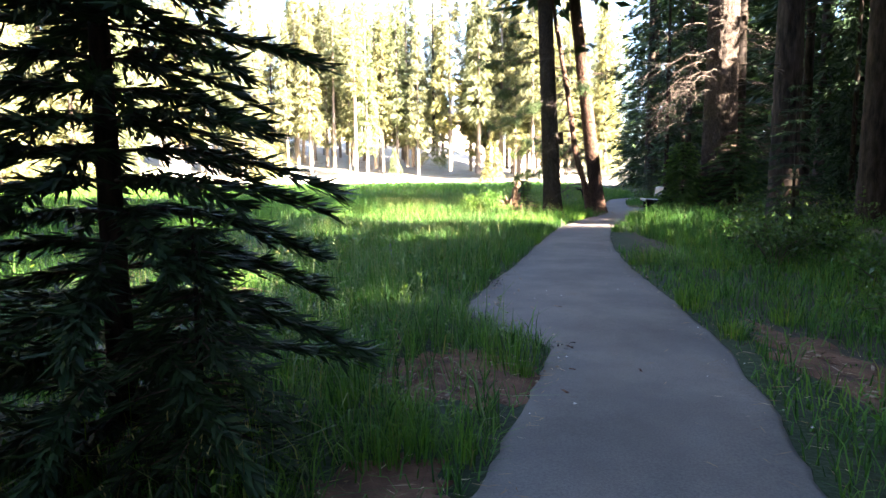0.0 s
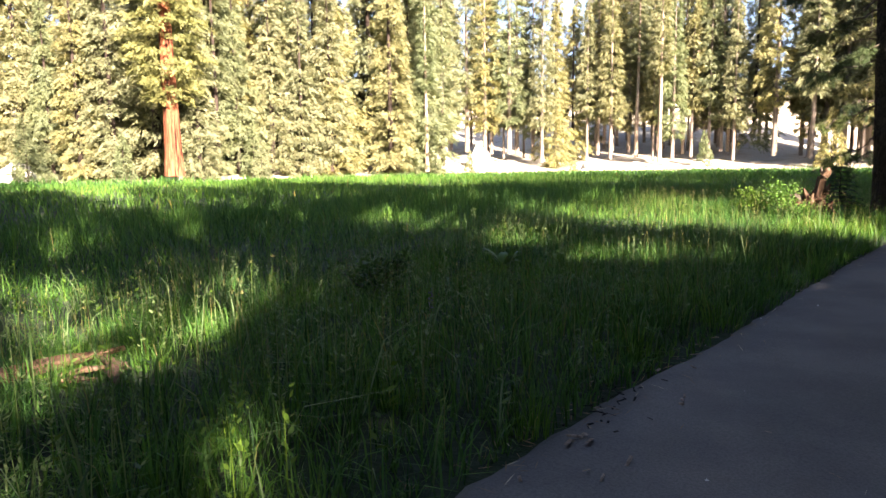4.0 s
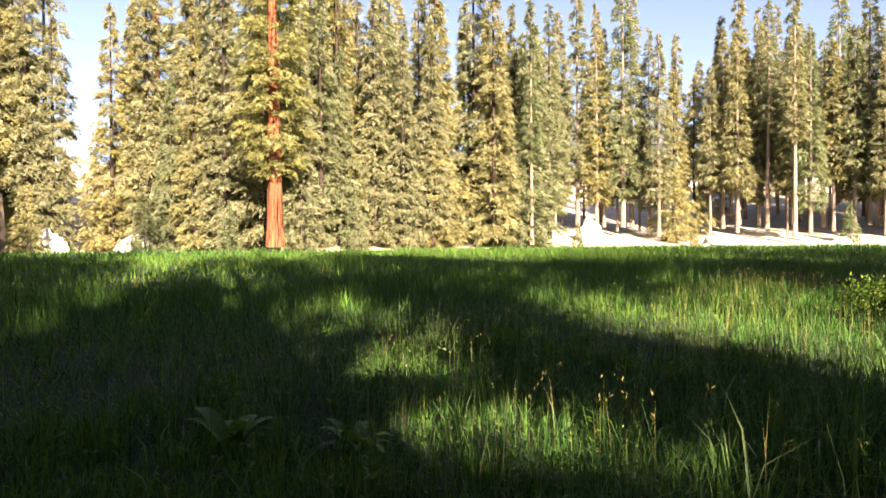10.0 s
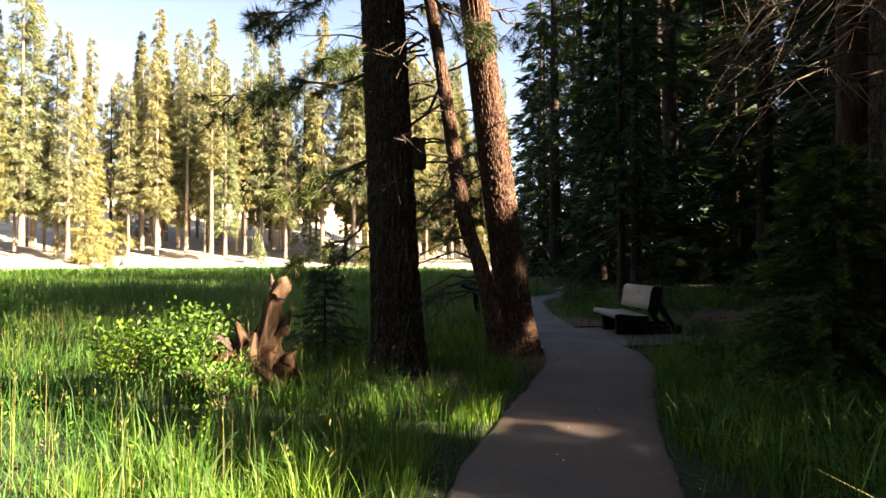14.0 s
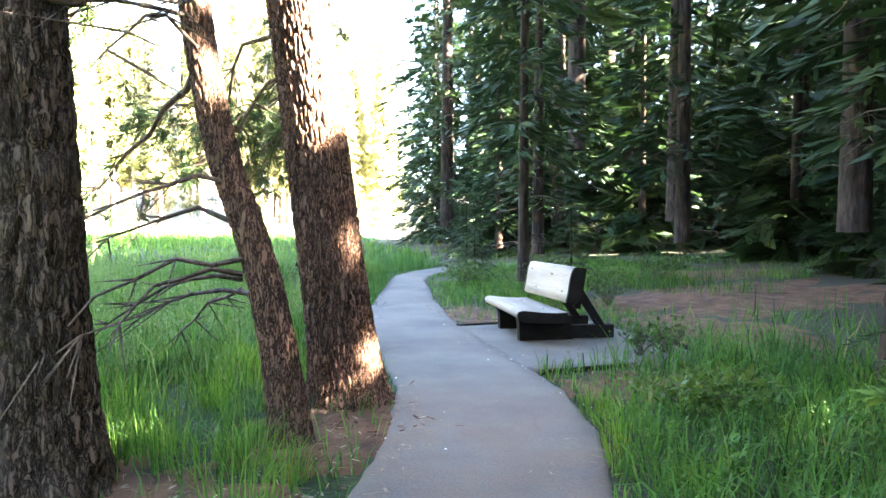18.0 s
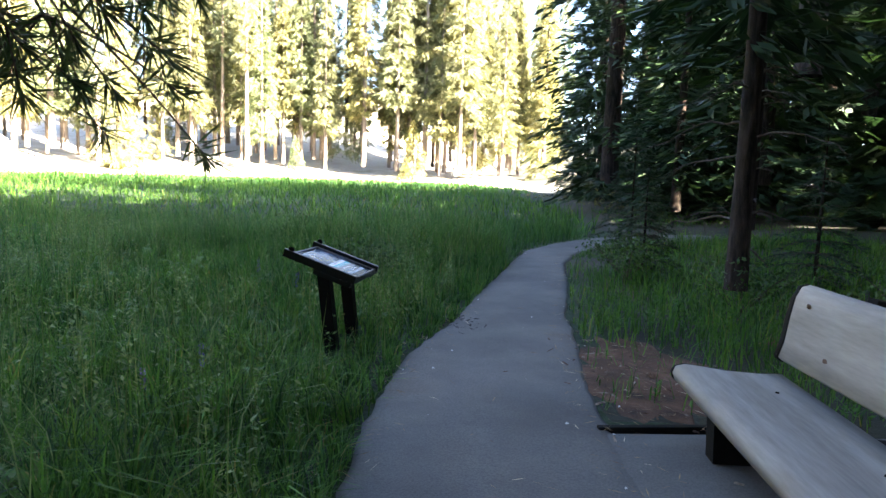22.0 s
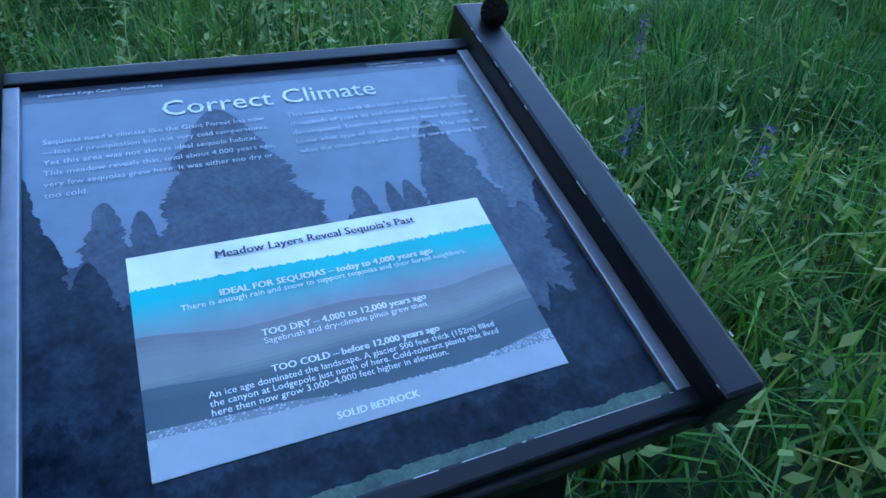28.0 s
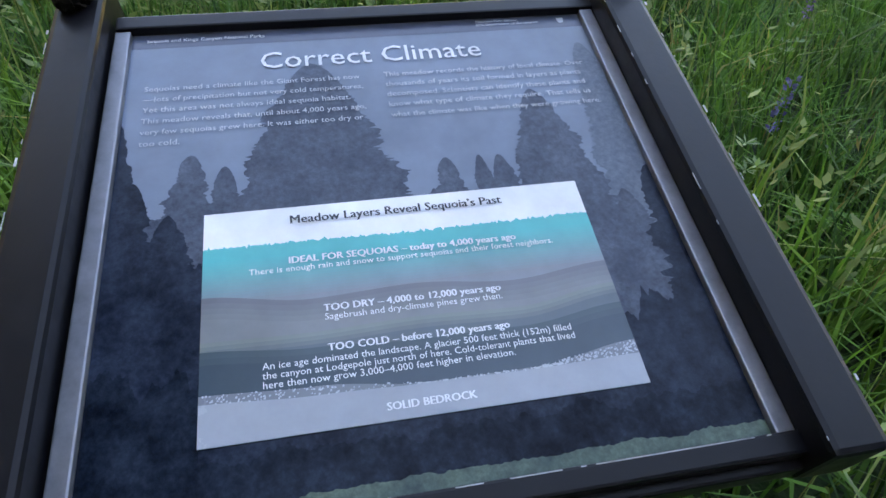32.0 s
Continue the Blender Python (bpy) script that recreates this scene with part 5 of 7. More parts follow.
def gnarl(points, radii, seed, squash=1.0):
    k = np.linspace(0, 1, 22)
    s = np.linspace(0, 1, len(points))
    pts = np.stack([np.interp(k, s, np.array(points)[:, c]) for c in range(3)], 1)
    pts[1:-1] = (pts[:-2] + 2 * pts[1:-1] + pts[2:]) / 4
    v, f = tubes([(pts, np.interp(k, s, radii))], 16)
    c = np.repeat(pts, 16, 0)
    d = v - c
    a = np.tile(np.arange(16), 22) * 0.4
    w = 0.5 + 0.95 * vnoise(a * 1.9 + seed, np.repeat(k, 16) * 7 + seed, seed) + 0.32 * np.sin(np.tile(np.arange(16), 22) * 2.4 + seed)
    return c + d * w[:, None], f


for nm, pts, rad, mat in (("body", [(-0.1, 0, -0.1), (-0.05, 0, 0.3), (0.05, 0.02, 0.6), (0.1, 0, 0.8)], (0.34, 0.3, 0.2, 0.05), M_ROTWOOD),
                          ("spike", [(0.28, -0.22, -0.05), (0.08, -0.12, 0.4), (0.18, 0, 0.85), (0.2, 0.02, 1.12), (0.34, 0, 1.3), (0.4, 0, 1.33)], (0.1, 0.11, 0.1, 0.085, 0.08, 0.05), M_STUMP),
                          ("spike", [(0.18, 0, 0.62), (0.33, 0, 0.78), (0.4, 0, 0.98)], (0.08, 0.065, 0.025), M_STUMP),
                          ("spike", [(-0.2, -0.1, 0.5), (-0.36, -0.15, 0.66), (-0.5, -0.16, 0.68)], (0.06, 0.05, 0.03), M_TWIG),
                          ("spike", [(0.22, 0.03, 1.15), (0.19, 0.02, 1.3), (0.17, 0.02, 1.42)], (0.04, 0.025, 0.01), M_TWIG),
                          ("splinter", [(-0.1, -0.1, 0.2), (-0.12, -0.12, 0.6), (-0.2, -0.14, 0.86)], (0.1, 0.08, 0.015), M_ROTWOOD),
                          ("splinter", [(0.0, -0.2, 0.1), (-0.02, -0.24, 0.5), (0.03, -0.24, 0.75)], (0.09, 0.06, 0.012), M_STUMP),
                          ("splinter", [(0.3, -0.1, 0.0), (0.36, -0.1, 0.35), (0.48, -0.1, 0.52)], (0.12, 0.09, 0.02), M_ROTWOOD),
                          ("splinter", [(-0.3, 0.0, 0.1), (-0.33, -0.05, 0.5), (-0.3, -0.05, 0.72)], (0.1, 0.07, 0.015), M_ROTWOOD),
                          ("root", [(0.05, -0.1, 0.3), (0.25, -0.3, 0.15), (0.4, -0.45, -0.05)], (0.12, 0.09, 0.05), M_ROTWOOD),
                          ("root", [(0.0, 0, 0.4), (0.35, 0.05, 0.35), (0.6, -0.1, 0.05)], (0.14, 0.12, 0.07), M_ROTWOOD),
                          ("root", [(-0.1, -0.15, 0.45), (-0.3, -0.25, 0.42), (-0.42, -0.3, 0.4)], (0.12, 0.08, 0.04), M_ROTWOOD),
                          ("root", [(-0.2, -0.2, 0.3), (-0.3, -0.5, 0.15), (-0.35, -0.75, -0.05)], (0.14, 0.1, 0.06), M_ROTWOOD),
                          ("root", [(-0.3, 0, 0.4), (-0.45, -0.1, 0.45), (-0.6, -0.15, 0.3)], (0.1, 0.08, 0.05), M_ROTWOOD)):
    v, f = gnarl(pts, rad, int(g.integers(1, 90)))
    part_mesh(nm, np_mesh(nm, v, [f], True), mat, st)

# fallen bleached wood in the grass
for x, y, turn, ln, r, lab in ((-1.4, 8.5, 75, 1.3, 0.05, "broken bleached log lying in tall grass"), (-0.85, 8.78, -24, 0.95, 0.05, "bleached splintered branch lying in grass"), (-1.05, 8.95, -8, 0.7, 0.03, "bleached strip of split wood in grass"), (-1.2, 8.75, 50, 0.55, 0.022, "bleached strip of split wood in grass"), (-1.0, 8.6, 20, 0.45, 0.02, "short bleached stick in grass")):
    k = np.linspace(0, 1, 4)
    v, f = gnarl([(ln * (a - 0.5), 0.05 * math.sin(a * 5), r * 1.6 + 0.08 * a) for a in k], (r * 0.5, r, r * 0.9, r * 0.3), int(ln * 31))
    ob = new("fallen_log", np_mesh("fallen_log", v, [f], True))
    ob.data.materials.append(M_STUMP)
    ob.matrix_basis = pose(x, y, float(gz(x, y)) + 0.02, 0, 0, turn)
    tagged(ob, lab, "log", "fallen wood")
for x, y, turn, up, seed in ((-1.8, 7.0, 40, 55, 1), (-1.7, 6.7, 100, 10, 2), (-2.0, 7.3, 10, 8, 3), (1.35, 6.3, 60, 4, 4), (4.35, 24.3, 75, 20, 5)):
    g = np.random.default_rng(seed)
    k = np.linspace(0, 1, 8)
    p = np.stack([k * 0.7, 0.12 * np.sin(k * 6 + seed), 0.05 * np.sin(k * 4)], 1)
    v, f = tubes([(p, 0.014 * (1 - 0.6 * k)), (p[4] + np.linspace(0, 1, 4)[:, None] * np.array([0.12, 0.22, 0.1]), np.full(4, 0.006))], 6)
    ob = new("stick", np_mesh("stick", v, [f], True))
    ob.data.materials.append(M_STUMP)
    ob.matrix_basis = pose(x, y, float(gz(x, y)) + 0.03, 0, -up, turn)
    tagged(ob, "bleached grey stick among grass", "stick", "fallen wood")

# ---- bench ----
bench = holder("park_bench", pose(9.835, 31.06, 0.03, 0, 0, -6.3), "weathered slab bench with dark timber supports on asphalt", "bench")


def slab(name, prof, length, mat, parent, label=""):
    """A plank with the profile prof (x, z) run along y, ends softly worn."""
    bm = bmesh.new()
    ys = (-length / 2, -length / 2 + 0.012, -length / 6, length / 6, length / 2 - 0.012, length / 2)
    rings = []
    for i, y in enumerate(ys):
        k = 0.93 if i in (0, 5) else 1.0
        cx, cz = sum(p[0] for p in prof) / len(prof), sum(p[1] for p in prof) / len(prof)
        rings.append([bm.verts.new((cx + (x - cx) * (0.985 if k < 1 else 1), y, cz + (z - cz) * k)) for x, z in prof])
    n = len(prof)
    for a, b in zip(rings, rings[1:]):
        for j in range(n):
            bm.faces.new((a[j], a[(j + 1) % n], b[(j + 1) % n], b[j])).smooth = True
    bm.faces.new(rings[0][::-1])
    bm.faces.new(rings[-1])
    bmesh.ops.recalc_face_normals(bm, faces=bm.faces[:])
    return part(name, bm, mat, parent, label)


# x runs away from the path, from the seat's front edge
seat = slab("seat", [(-0.02, 0.355), (-0.035, 0.40), (-0.015, 0.44), (0.04, 0.455), (0.14, 0.445), (0.3, 0.425), (0.5, 0.415), (0.64, 0.42), (0.64, 0.33), (0.5, 0.325), (0.2, 0.335), (0.06, 0.335)], 1.84, M_BENCH, bench, "pale weathered seat slab")
back = slab("backrest", [(0.66, 0.5), (0.69, 0.6), (0.71, 0.75), (0.735, 0.88), (0.77, 0.95), (0.82, 0.965), (0.86, 0.93), (0.845, 0.8), (0.82, 0.65), (0.79, 0.5), (0.76, 0.475), (0.69, 0.475)], 1.62, M_BENCH, bench, "pale weathered back slab with knots")
back.matrix_basis = Matrix.Translation((0.0, 0.08, 0.03)) @ Matrix.Rotation(radians(3.5), 4, "Z")
for y in (-0.9, 0.9):
    # the sawn ends are dark like the supports
    cap = slab("end_cap", [(-0.03, 0.36), (-0.04, 0.40), (-0.018, 0.437), (0.04, 0.452), (0.14, 0.442), (0.3, 0.422), (0.5, 0.412), (0.64, 0.417), (0.66, 0.3), (0.5, 0.27), (0.2, 0.28), (0.04, 0.3)], 0.05, M_BENCH_DARK, seat, "dark stained sawn end")
    cap.location.y = y * 1.025
    cap = slab("end_cap", [(0.655, 0.49), (0.685, 0.6), (0.705, 0.75), (0.73, 0.88), (0.765, 0.952), (0.82, 0.967), (0.88, 0.93), (0.875, 0.8), (0.86, 0.65), (0.83, 0.5), (0.78, 0.465), (0.69, 0.465)], 0.05, M_BENCH_DARK, back, "dark stained sawn end")
    cap.location.y = y * 0.91
for y in (-0.52, 0.52):
    bm = bmesh.new()
    prof = [(0.1, 0.0), (0.09, 0.25), (0.06, 0.335), (0.74, 0.325), (0.84, 0.18), (0.86, 0.0)]
    w = 0.13
    a = [bm.verts.new((x, y - w / 2, z)) for x, z in prof]
    b = [bm.verts.new((x, y + w / 2, z)) for x, z in prof]
    bm.faces.new(a[::-1])
    bm.faces.new(b)
    for j in range(len(prof)):
        k = (j + 1) % len(prof)
        bm.faces.new((a[j], a[k], b[k], b[j]))
    bmesh.ops.recalc_face_normals(bm, faces=bm.faces[:])
    leg = part("leg", bm, M_BENCH_DARK, bench, "dark timber leg block")
    bm = bm_box(bmesh.new(), 0, 0, 0, 0.1, 0.11, 0.92, 0.01)
    bmesh.ops.transform(bm, matrix=pose(1.13, y * 0.88, 0.42, 0, -33, 0), verts=bm.verts[:])
    part("back_strut", bm, M_BENCH_DARK, bench, "dark timber strut behind the back")
    bm = bm_box(bmesh.new(), 0, 0, 0, 0.085, 0.1, 0.56, 0.008)
    bmesh.ops.transform(bm, matrix=pose(0.945, y * 1.1, 0.7, 0, 9, 0), verts=bm.verts[:])
    part("back_post", bm, M_BENCH_DARK, bench, "dark timber post behind the back slab")
    bm = bm_box(bmesh.new(), 1.17, y * 0.88, 0.09, 0.62, 0.13, 0.18, 0.012)
    part("foot_block", bm, M_BENCH_DARK, bench, "dark timber block on the ground")
for y, z in ((-0.6, 0.62), (-0.18, 0.83), (0.35, 0.6), (0.62, 0.86)):
    bm = bmesh.new()
    bmesh.ops.create_uvsphere(bm, u_segments=12, v_segments=8, radius=0.018, matrix=Matrix.Translation((0.69 + (z - 0.6) * 0.13, y, z)) @ Matrix.Diagonal((0.25, 1.3, 0.9, 1)))
    part("knot", bm, M_ROTWOOD, back, "dark knot in the plank")
for x, y in ((0.2, -0.52), (0.45, -0.52), (0.2, 0.52), (0.45, 0.52)):
    bm = bmesh.new()
    bmesh.ops.create_cone(bm, segments=10, radius1=0.011, radius2=0.009, depth=0.006, cap_ends=True, matrix=Matrix.Translation((x, y, 0.437 - 0.03 * x)))
    part("bolt", bm, M_BENCH_DARK, seat)

# timber edging of the bay
for x, y, turn, ln in ((9.9, 28.72, 4, 1.1), (11.85, 29.9, 78, 1.2), (9.95, 32.02, 3, 1.0)):
    bm = bm_box(bmesh.new(), 0, 0, 0.0, ln, 0.05, 0.1, 0.008)
    me = bpy.data.meshes.new("edging_board")
    bm.to_mesh(me)
    bm.free()
    me.materials.append(M_BENCH_DARK)
    ob = new("edging_board", me)
    ob.matrix_basis = pose(x, y, 0.0, 0, 0, turn)
    tagged(ob, "dark weathered edging board sunk beside the asphalt", "edging board", "edging boards")

# ---- wayside sign ----
# panel coordinates: u to the reader's right, v down the panel, n out of it
SIGN = Matrix.Translation((7.602, 33.8015, 0.782)) @ Euler((0, 0, radians(77.5))).to_matrix().to_4x4() @ Euler((radians(18), 0, 0)).to_matrix().to_4x4()
sign = holder("wayside_sign", pose(7.602, 33.8015, 0.0), "low black metal wayside sign with a printed slanted panel", "sign")
UP = Matrix.Translation((0, 0, 0.782)) @ SIGN.to_3x3().to_4x4()


def spart(name, bm, mat, parent, label=""):
    """A part given in panel coordinates (u, -v, n)."""
    bmesh.ops.transform(bm, matrix=UP, verts=bm.verts[:])
    return part(name, bm, mat, parent, label)


spart("panel_tray", bm_box(bmesh.new(), 0, 0.109, -0.021, 0.64, 0.63, 0.03, 0.003), M_SIGN_FRAME, sign, "black metal tray under the panel")
for u in (-0.327, 0.324):
    rail = spart("rail", bm_box(bmesh.new(), u, 0.13, 0.004, 0.052, 0.68, 0.07, 0.006), M_SIGN_FRAME, sign, "black metal side rail with chipped edges")
    for k in range(4):
        bm = bm_box(bmesh.new(), u + (0.0265 if u > 0 else -0.0265), 0.36 - 0.16 * k - 0.03 * (k % 2), 0.0388, 0.0022, 0.006 + 0.005 * (k % 3), 0.0007)
        spart("paint_chip", bm, plain("bare_metal", (0.42, 0.42, 0.43), 0.5) if k == 0 and u < 0 else bpy.data.materials["bare_metal"], rail, "chipped bare metal")
for v, h in ((-0.409, 0.024), (0.187, 0.02)):
    spart("rail", bm_box(bmesh.new(), 0.003, -v, 0.0, 0.6, h, 0.022, 0.003), M_SIGN_FRAME, sign, "thin black metal edge rail")
for u in (-0.2885, 0.2885):
    spart("lip", bm_box(bmesh.new(), u, 0.109, 0.0, 0.018, 0.575, 0.016, 0.002), plain("worn_lip", (0.22, 0.22, 0.24), 0.4, 0.7, (0.03, 0.03, 0.035), scale=60.0) if u < 0 else bpy.data.materials["worn_lip"], sign, "worn metal lip beside the panel")
for u in (-0.265, 0.28):
    x, y, z = UP @ Vector((u, 0.09, -0.06))
    bm = bm_box(bmesh.new(), 0, 0, z / 2 - 0.15, 0.105, 0.105, z + 0.32, 0.008)
    for vert in bm.verts:
        vert.co.y -= 0.12 * (z - vert.co.z)
    bmesh.ops.transform(bm, matrix=pose(x, y, 0, 0, 0, 77.5), verts=bm.verts[:])
    part("post", bm, M_POST, sign, "black square post")
spart("crossbar", bm_box(bmesh.new(), 0.008, 0.09, -0.058, 0.6, 0.11, 0.05, 0.005), M_POST, sign)
spart("gusset", bm_box(bmesh.new(), -0.3, 0.0, -0.06, 0.05, 0.36, 0.06, 0.02), M_SIGN_FRAME, sign)
spart("gusset", bm_box(bmesh.new(), 0.31, 0.0, -0.06, 0.05, 0.36, 0.06, 0.02), M_SIGN_FRAME, sign)


# worn bright edges along the rails
for u0, v0, du, dv in ((0.2985, 0.1, 0.0007, 0.6), (0.3495, 0.1, 0.0007, 0.6), (-0.3525, 0.1, 0.0007, 0.5)):
    for k in range(8):
        q = rng.random()
        spart("edge_wear", bm_box(bmesh.new(), u0, v0 + dv * (q - 0.5), 0.0385, du, 0.003 + 0.03 * rng.random() ** 3, 0.0008), bpy.data.materials["bare_metal"], rail, "edge worn to bare metal")
for k in range(16):
    spart("edge_wear", bm_box(bmesh.new(), 0.003 + 0.56 * (rng.random() - 0.5), -0.1785, 0.0108, 0.004 + 0.06 * rng.random() ** 3, 0.0009, 0.0008), bpy.data.materials["bare_metal"], rail, "edge worn to bare metal")


def print_mat(name, c, rough=0.22):
    return plain(name, c, rough, spec=0.5, scale=9.0)


def photo_mat(name, lo, hi, spec=0.25):
    """A printed photograph of foliage: soft upright blotches and fine grain."""
    m, nodes, links, bsdf = material(name)
    a = noise_tex(nodes, links, 22.0, 8.0, 0.72, (1, 1, 1))
    b = noise_tex(nodes, links, 160.0, 5.0, 0.7, (1, 1, 1))
    r = ramp(nodes, [(0.36, lo), (0.5, tuple(0.6 * p + 0.4 * q for p, q in zip(lo, hi))), (0.68, hi)])
    links.new(a.outputs["Fac"], r.inputs["Fac"])
    r2 = ramp(nodes, [(0.35, (0.6, 0.6, 0.62)), (0.65, (1.15, 1.15, 1.12))])
    links.new(b.outputs["Fac"], r2.inputs["Fac"])
    links.new(mixed(nodes, links, r.outputs["Color"], r2.outputs["Color"], 0.8, "MULTIPLY"), bsdf.inputs["Base Color"])
    bsdf.inputs["Roughness"].default_value = 0.24
    bsdf.inputs["Specular IOR Level"].default_value = spec
    return m


INK = {k: print_mat("print_" + k, c) for k, c in dict(sky=(0.14, 0.18, 0.245), strip=(0.07, 0.085, 0.13), mid=(0.09, 0.115, 0.165), dark=(0.045, 0.062, 0.09), deep=(0.014, 0.02, 0.032), lawn=(0.05, 0.075, 0.07), white=(0.74, 0.76, 0.79),
                                                                                                          text=(0.7, 0.72, 0.76), body=(0.46, 0.49, 0.54), dim=(0.4, 0.44, 0.5), black=(0.03, 0.035, 0.045)).items()}
INK["haze"] = photo_mat("print_hazy_tree", (0.1, 0.13, 0.175), (0.115, 0.15, 0.2))
INK["mid"] = photo_mat("print_misty_trees", (0.04, 0.055, 0.085), (0.085, 0.108, 0.15))
INK["dark"] = photo_mat("print_trees", (0.004, 0.008, 0.018), (0.03, 0.044, 0.072), 0.14)
INK["deep"] = photo_mat("print_undergrowth", (0.001, 0.003, 0.008), (0.022, 0.034, 0.055), 0.1)
INK["lawn"] = photo_mat("print_meadow", (0.04, 0.07, 0.06), (0.1, 0.15, 0.11))
panel = spart("panel", bm_box(bmesh.new(), 0.003, 0.109, -0.002, 0.582, 0.58, 0.004), INK["sky"], sign, "printed blue-grey forest panel")


def sheet(name, upper, lower, n, ink, label=""):
    """A flat printed area between two lines of (u, v) points."""
    bm = bmesh.new()
    a = [bm.verts.new((u, -v, n)) for u, v in upper]
    b = [bm.verts.new((u, -v, n)) for u, v in lower]
    bm.faces.new(b + a[::-1])
    for f in bm.faces:
        if f.normal.z < 0:
            f.normal_flip()
    bmesh.ops.recalc_face_normals(bm, faces=bm.faces[:])
    bmesh.ops.triangulate(bm, faces=bm.faces[:])
    for f in bm.faces:
        f.normal_update()
        if f.normal.z < 0:
            f.normal_flip()
    return spart(name, bm, INK[ink], panel, label)


g = np.random.default_rng(12)


def printed_tree(c, top, base, half, ink, n, seed, rough=1.0):
    """The outline of a printed conifer: rounded top, uneven boughs down both sides."""
    left, right = [], []
    for k in np.linspace(0, 1, 160):
        v = top + (base - top) * k
        w = half * min(1.0, k * 1.5) ** (0.5 if half < 0.04 else 0.6)
        e = [half * rough * (0.16 * noise.noise(Vector((v * 30, side * 9.0 + seed, 0))) + 0.1 * noise.noise(Vector((v * 130, side * 9.0 + seed, 3))) + 0.1 * noise.noise(Vector((v * 420, side * 9.0 + seed, 6)))) for side in (1, 2)]
        left.append((max(c - max(w + e[0] * min(1, 3 * k), 0.0004), -0.288), v))
        right.append((min(c + max(w + e[1] * min(1, 3 * k), 0.0004), 0.294), v))
    bm = bmesh.new()
    a, b = [bm.verts.new((u, -v, n)) for u, v in left], [bm.verts.new((u, -v, n)) for u, v in right]
    for i in range(159):
        bm.faces.new((a[i], a[i + 1], b[i + 1], b[i]))
    return spart("print_tree", bm, INK[ink], panel, "printed sequoia outline")


def forest_line(base, jag, u0=-0.288, u1=0.294, n=500, seed=0):
    """The uneven top edge of a printed wood."""
    return [(u, base + jag * (noise.noise(Vector((u * 28, seed, 0))) + 0.5 * noise.noise(Vector((u * 90, seed, 2))) + 0.3 * noise.noise(Vector((u * 260, seed, 4))))) for u in np.linspace(u0, u1, n)]


floor_line = [(-0.288, 0.176), (0.294, 0.176)]
sheet("print_band", [(-0.288, -0.397), (0.294, -0.397)], [(-0.288, -0.372), (0.294, -0.372)], 0.0002, "strip")
sheet("print_forest", forest_line(-0.118, 0.014, seed=1), floor_line, 0.0002, "mid", "printed misty woods")
for k, (c, top, base, half, ink) in enumerate(((-0.075, -0.33, 0.0, 0.092, "mid"), (0.178, -0.262, -0.02, 0.05, "mid"), (0.058, -0.165, -0.02, 0.024, "mid"), (0.095, -0.165, -0.02, 0.016, "mid"), (0.117, -0.163, -0.02, 0.022, "mid"),
                                               (-0.206, -0.197, 0.02, 0.036, "mid"), (-0.172, -0.178, 0.02, 0.026, "mid"), (0.262, -0.34, 0.0, 0.036, "haze"), (-0.29, -0.27, 0.1, 0.045, "dark"), (-0.262, -0.165, 0.1, 0.035, "dark"),
                                               (-0.225, -0.12, 0.1, 0.04, "dark"), (0.24, -0.1, 0.1, 0.04, "mid"), (0.278, -0.13, 0.12, 0.035, "dark"))):
    printed_tree(c, top, base, half, ink, 0.0003 + 0.00004 * k, 10.0 + 3.3 * k, 1.0 if half > 0.04 else 2.0)
sheet("print_forest", forest_line(-0.06, 0.02, -0.288, -0.12, seed=5), [(-0.288, 0.176), (-0.12, 0.176)], 0.00088, "dark", "printed dark conifers")
sheet("print_forest", forest_line(0.03, 0.03, seed=6), floor_line, 0.00092, "dark", "printed dark conifers")
sheet("print_forest", forest_line(0.05, 0.03, -0.288, -0.19, seed=7), [(-0.288, 0.176), (-0.19, 0.176)], 0.00096, "deep", "printed shadowed undergrowth")
sheet("print_forest", forest_line(0.128, 0.012, seed=8), floor_line, 0.001, "deep", "printed shadowed undergrowth")
sheet("print_lawn", forest_line(0.163, 0.004, seed=9), floor_line, 0.00104, "lawn", "printed strip of meadow")
sheet("print_chart", [(-0.191, -0.116), (0.191, -0.116)], [(-0.191, 0.116), (0.191, 0.116)], 0.0011, "white", "printed soil-layer chart")


def wave(line, n=60, jag=0.0):
    """A printed boundary through heights given at even steps across the chart."""
    out = []
    for u in np.linspace(-0.191, 0.191, n):
        k = (u + 0.191) / 0.382 * (len(line) - 1)
        i = min(int(k), len(line) - 2)
        q = k - i
        q = q * q * (3 - 2 * q)
        out.append((u, line[i] * (1 - q) + line[i + 1] * q - (jag * (0.45 + 0.55 * noise.noise(Vector((u * 160, 4, 0))) + 0.6 * noise.noise(Vector((u * 520, 8, 0)))) if jag else 0.0)))
    return out


def tint(a, b, k):
    return tuple(p + (q - p) * k for p, q in zip(a, b))


bottom = [(-0.191, 0.116), (0.191, 0.116)]
layers = [((0.035, 0.4, 0.4), wave((-0.0715, -0.071, -0.069, -0.07, -0.0715), 220, 0.006))]
for k in range(1, 15):
    layers.append((tint((0.035, 0.4, 0.4), (0.2, 0.22, 0.25), (k / 14) ** 1.1), wave([-0.062 + 0.0034 * k + 0.0006 * j for j in (0, 1, 1, 0, -1)])))
for k in range(5):
    layers.append((tint((0.14, 0.15, 0.17), (0.2, 0.215, 0.225), k / 4), wave([a + 0.0055 * k for a in (-0.021, -0.008, -0.012, -0.003, -0.013)])))
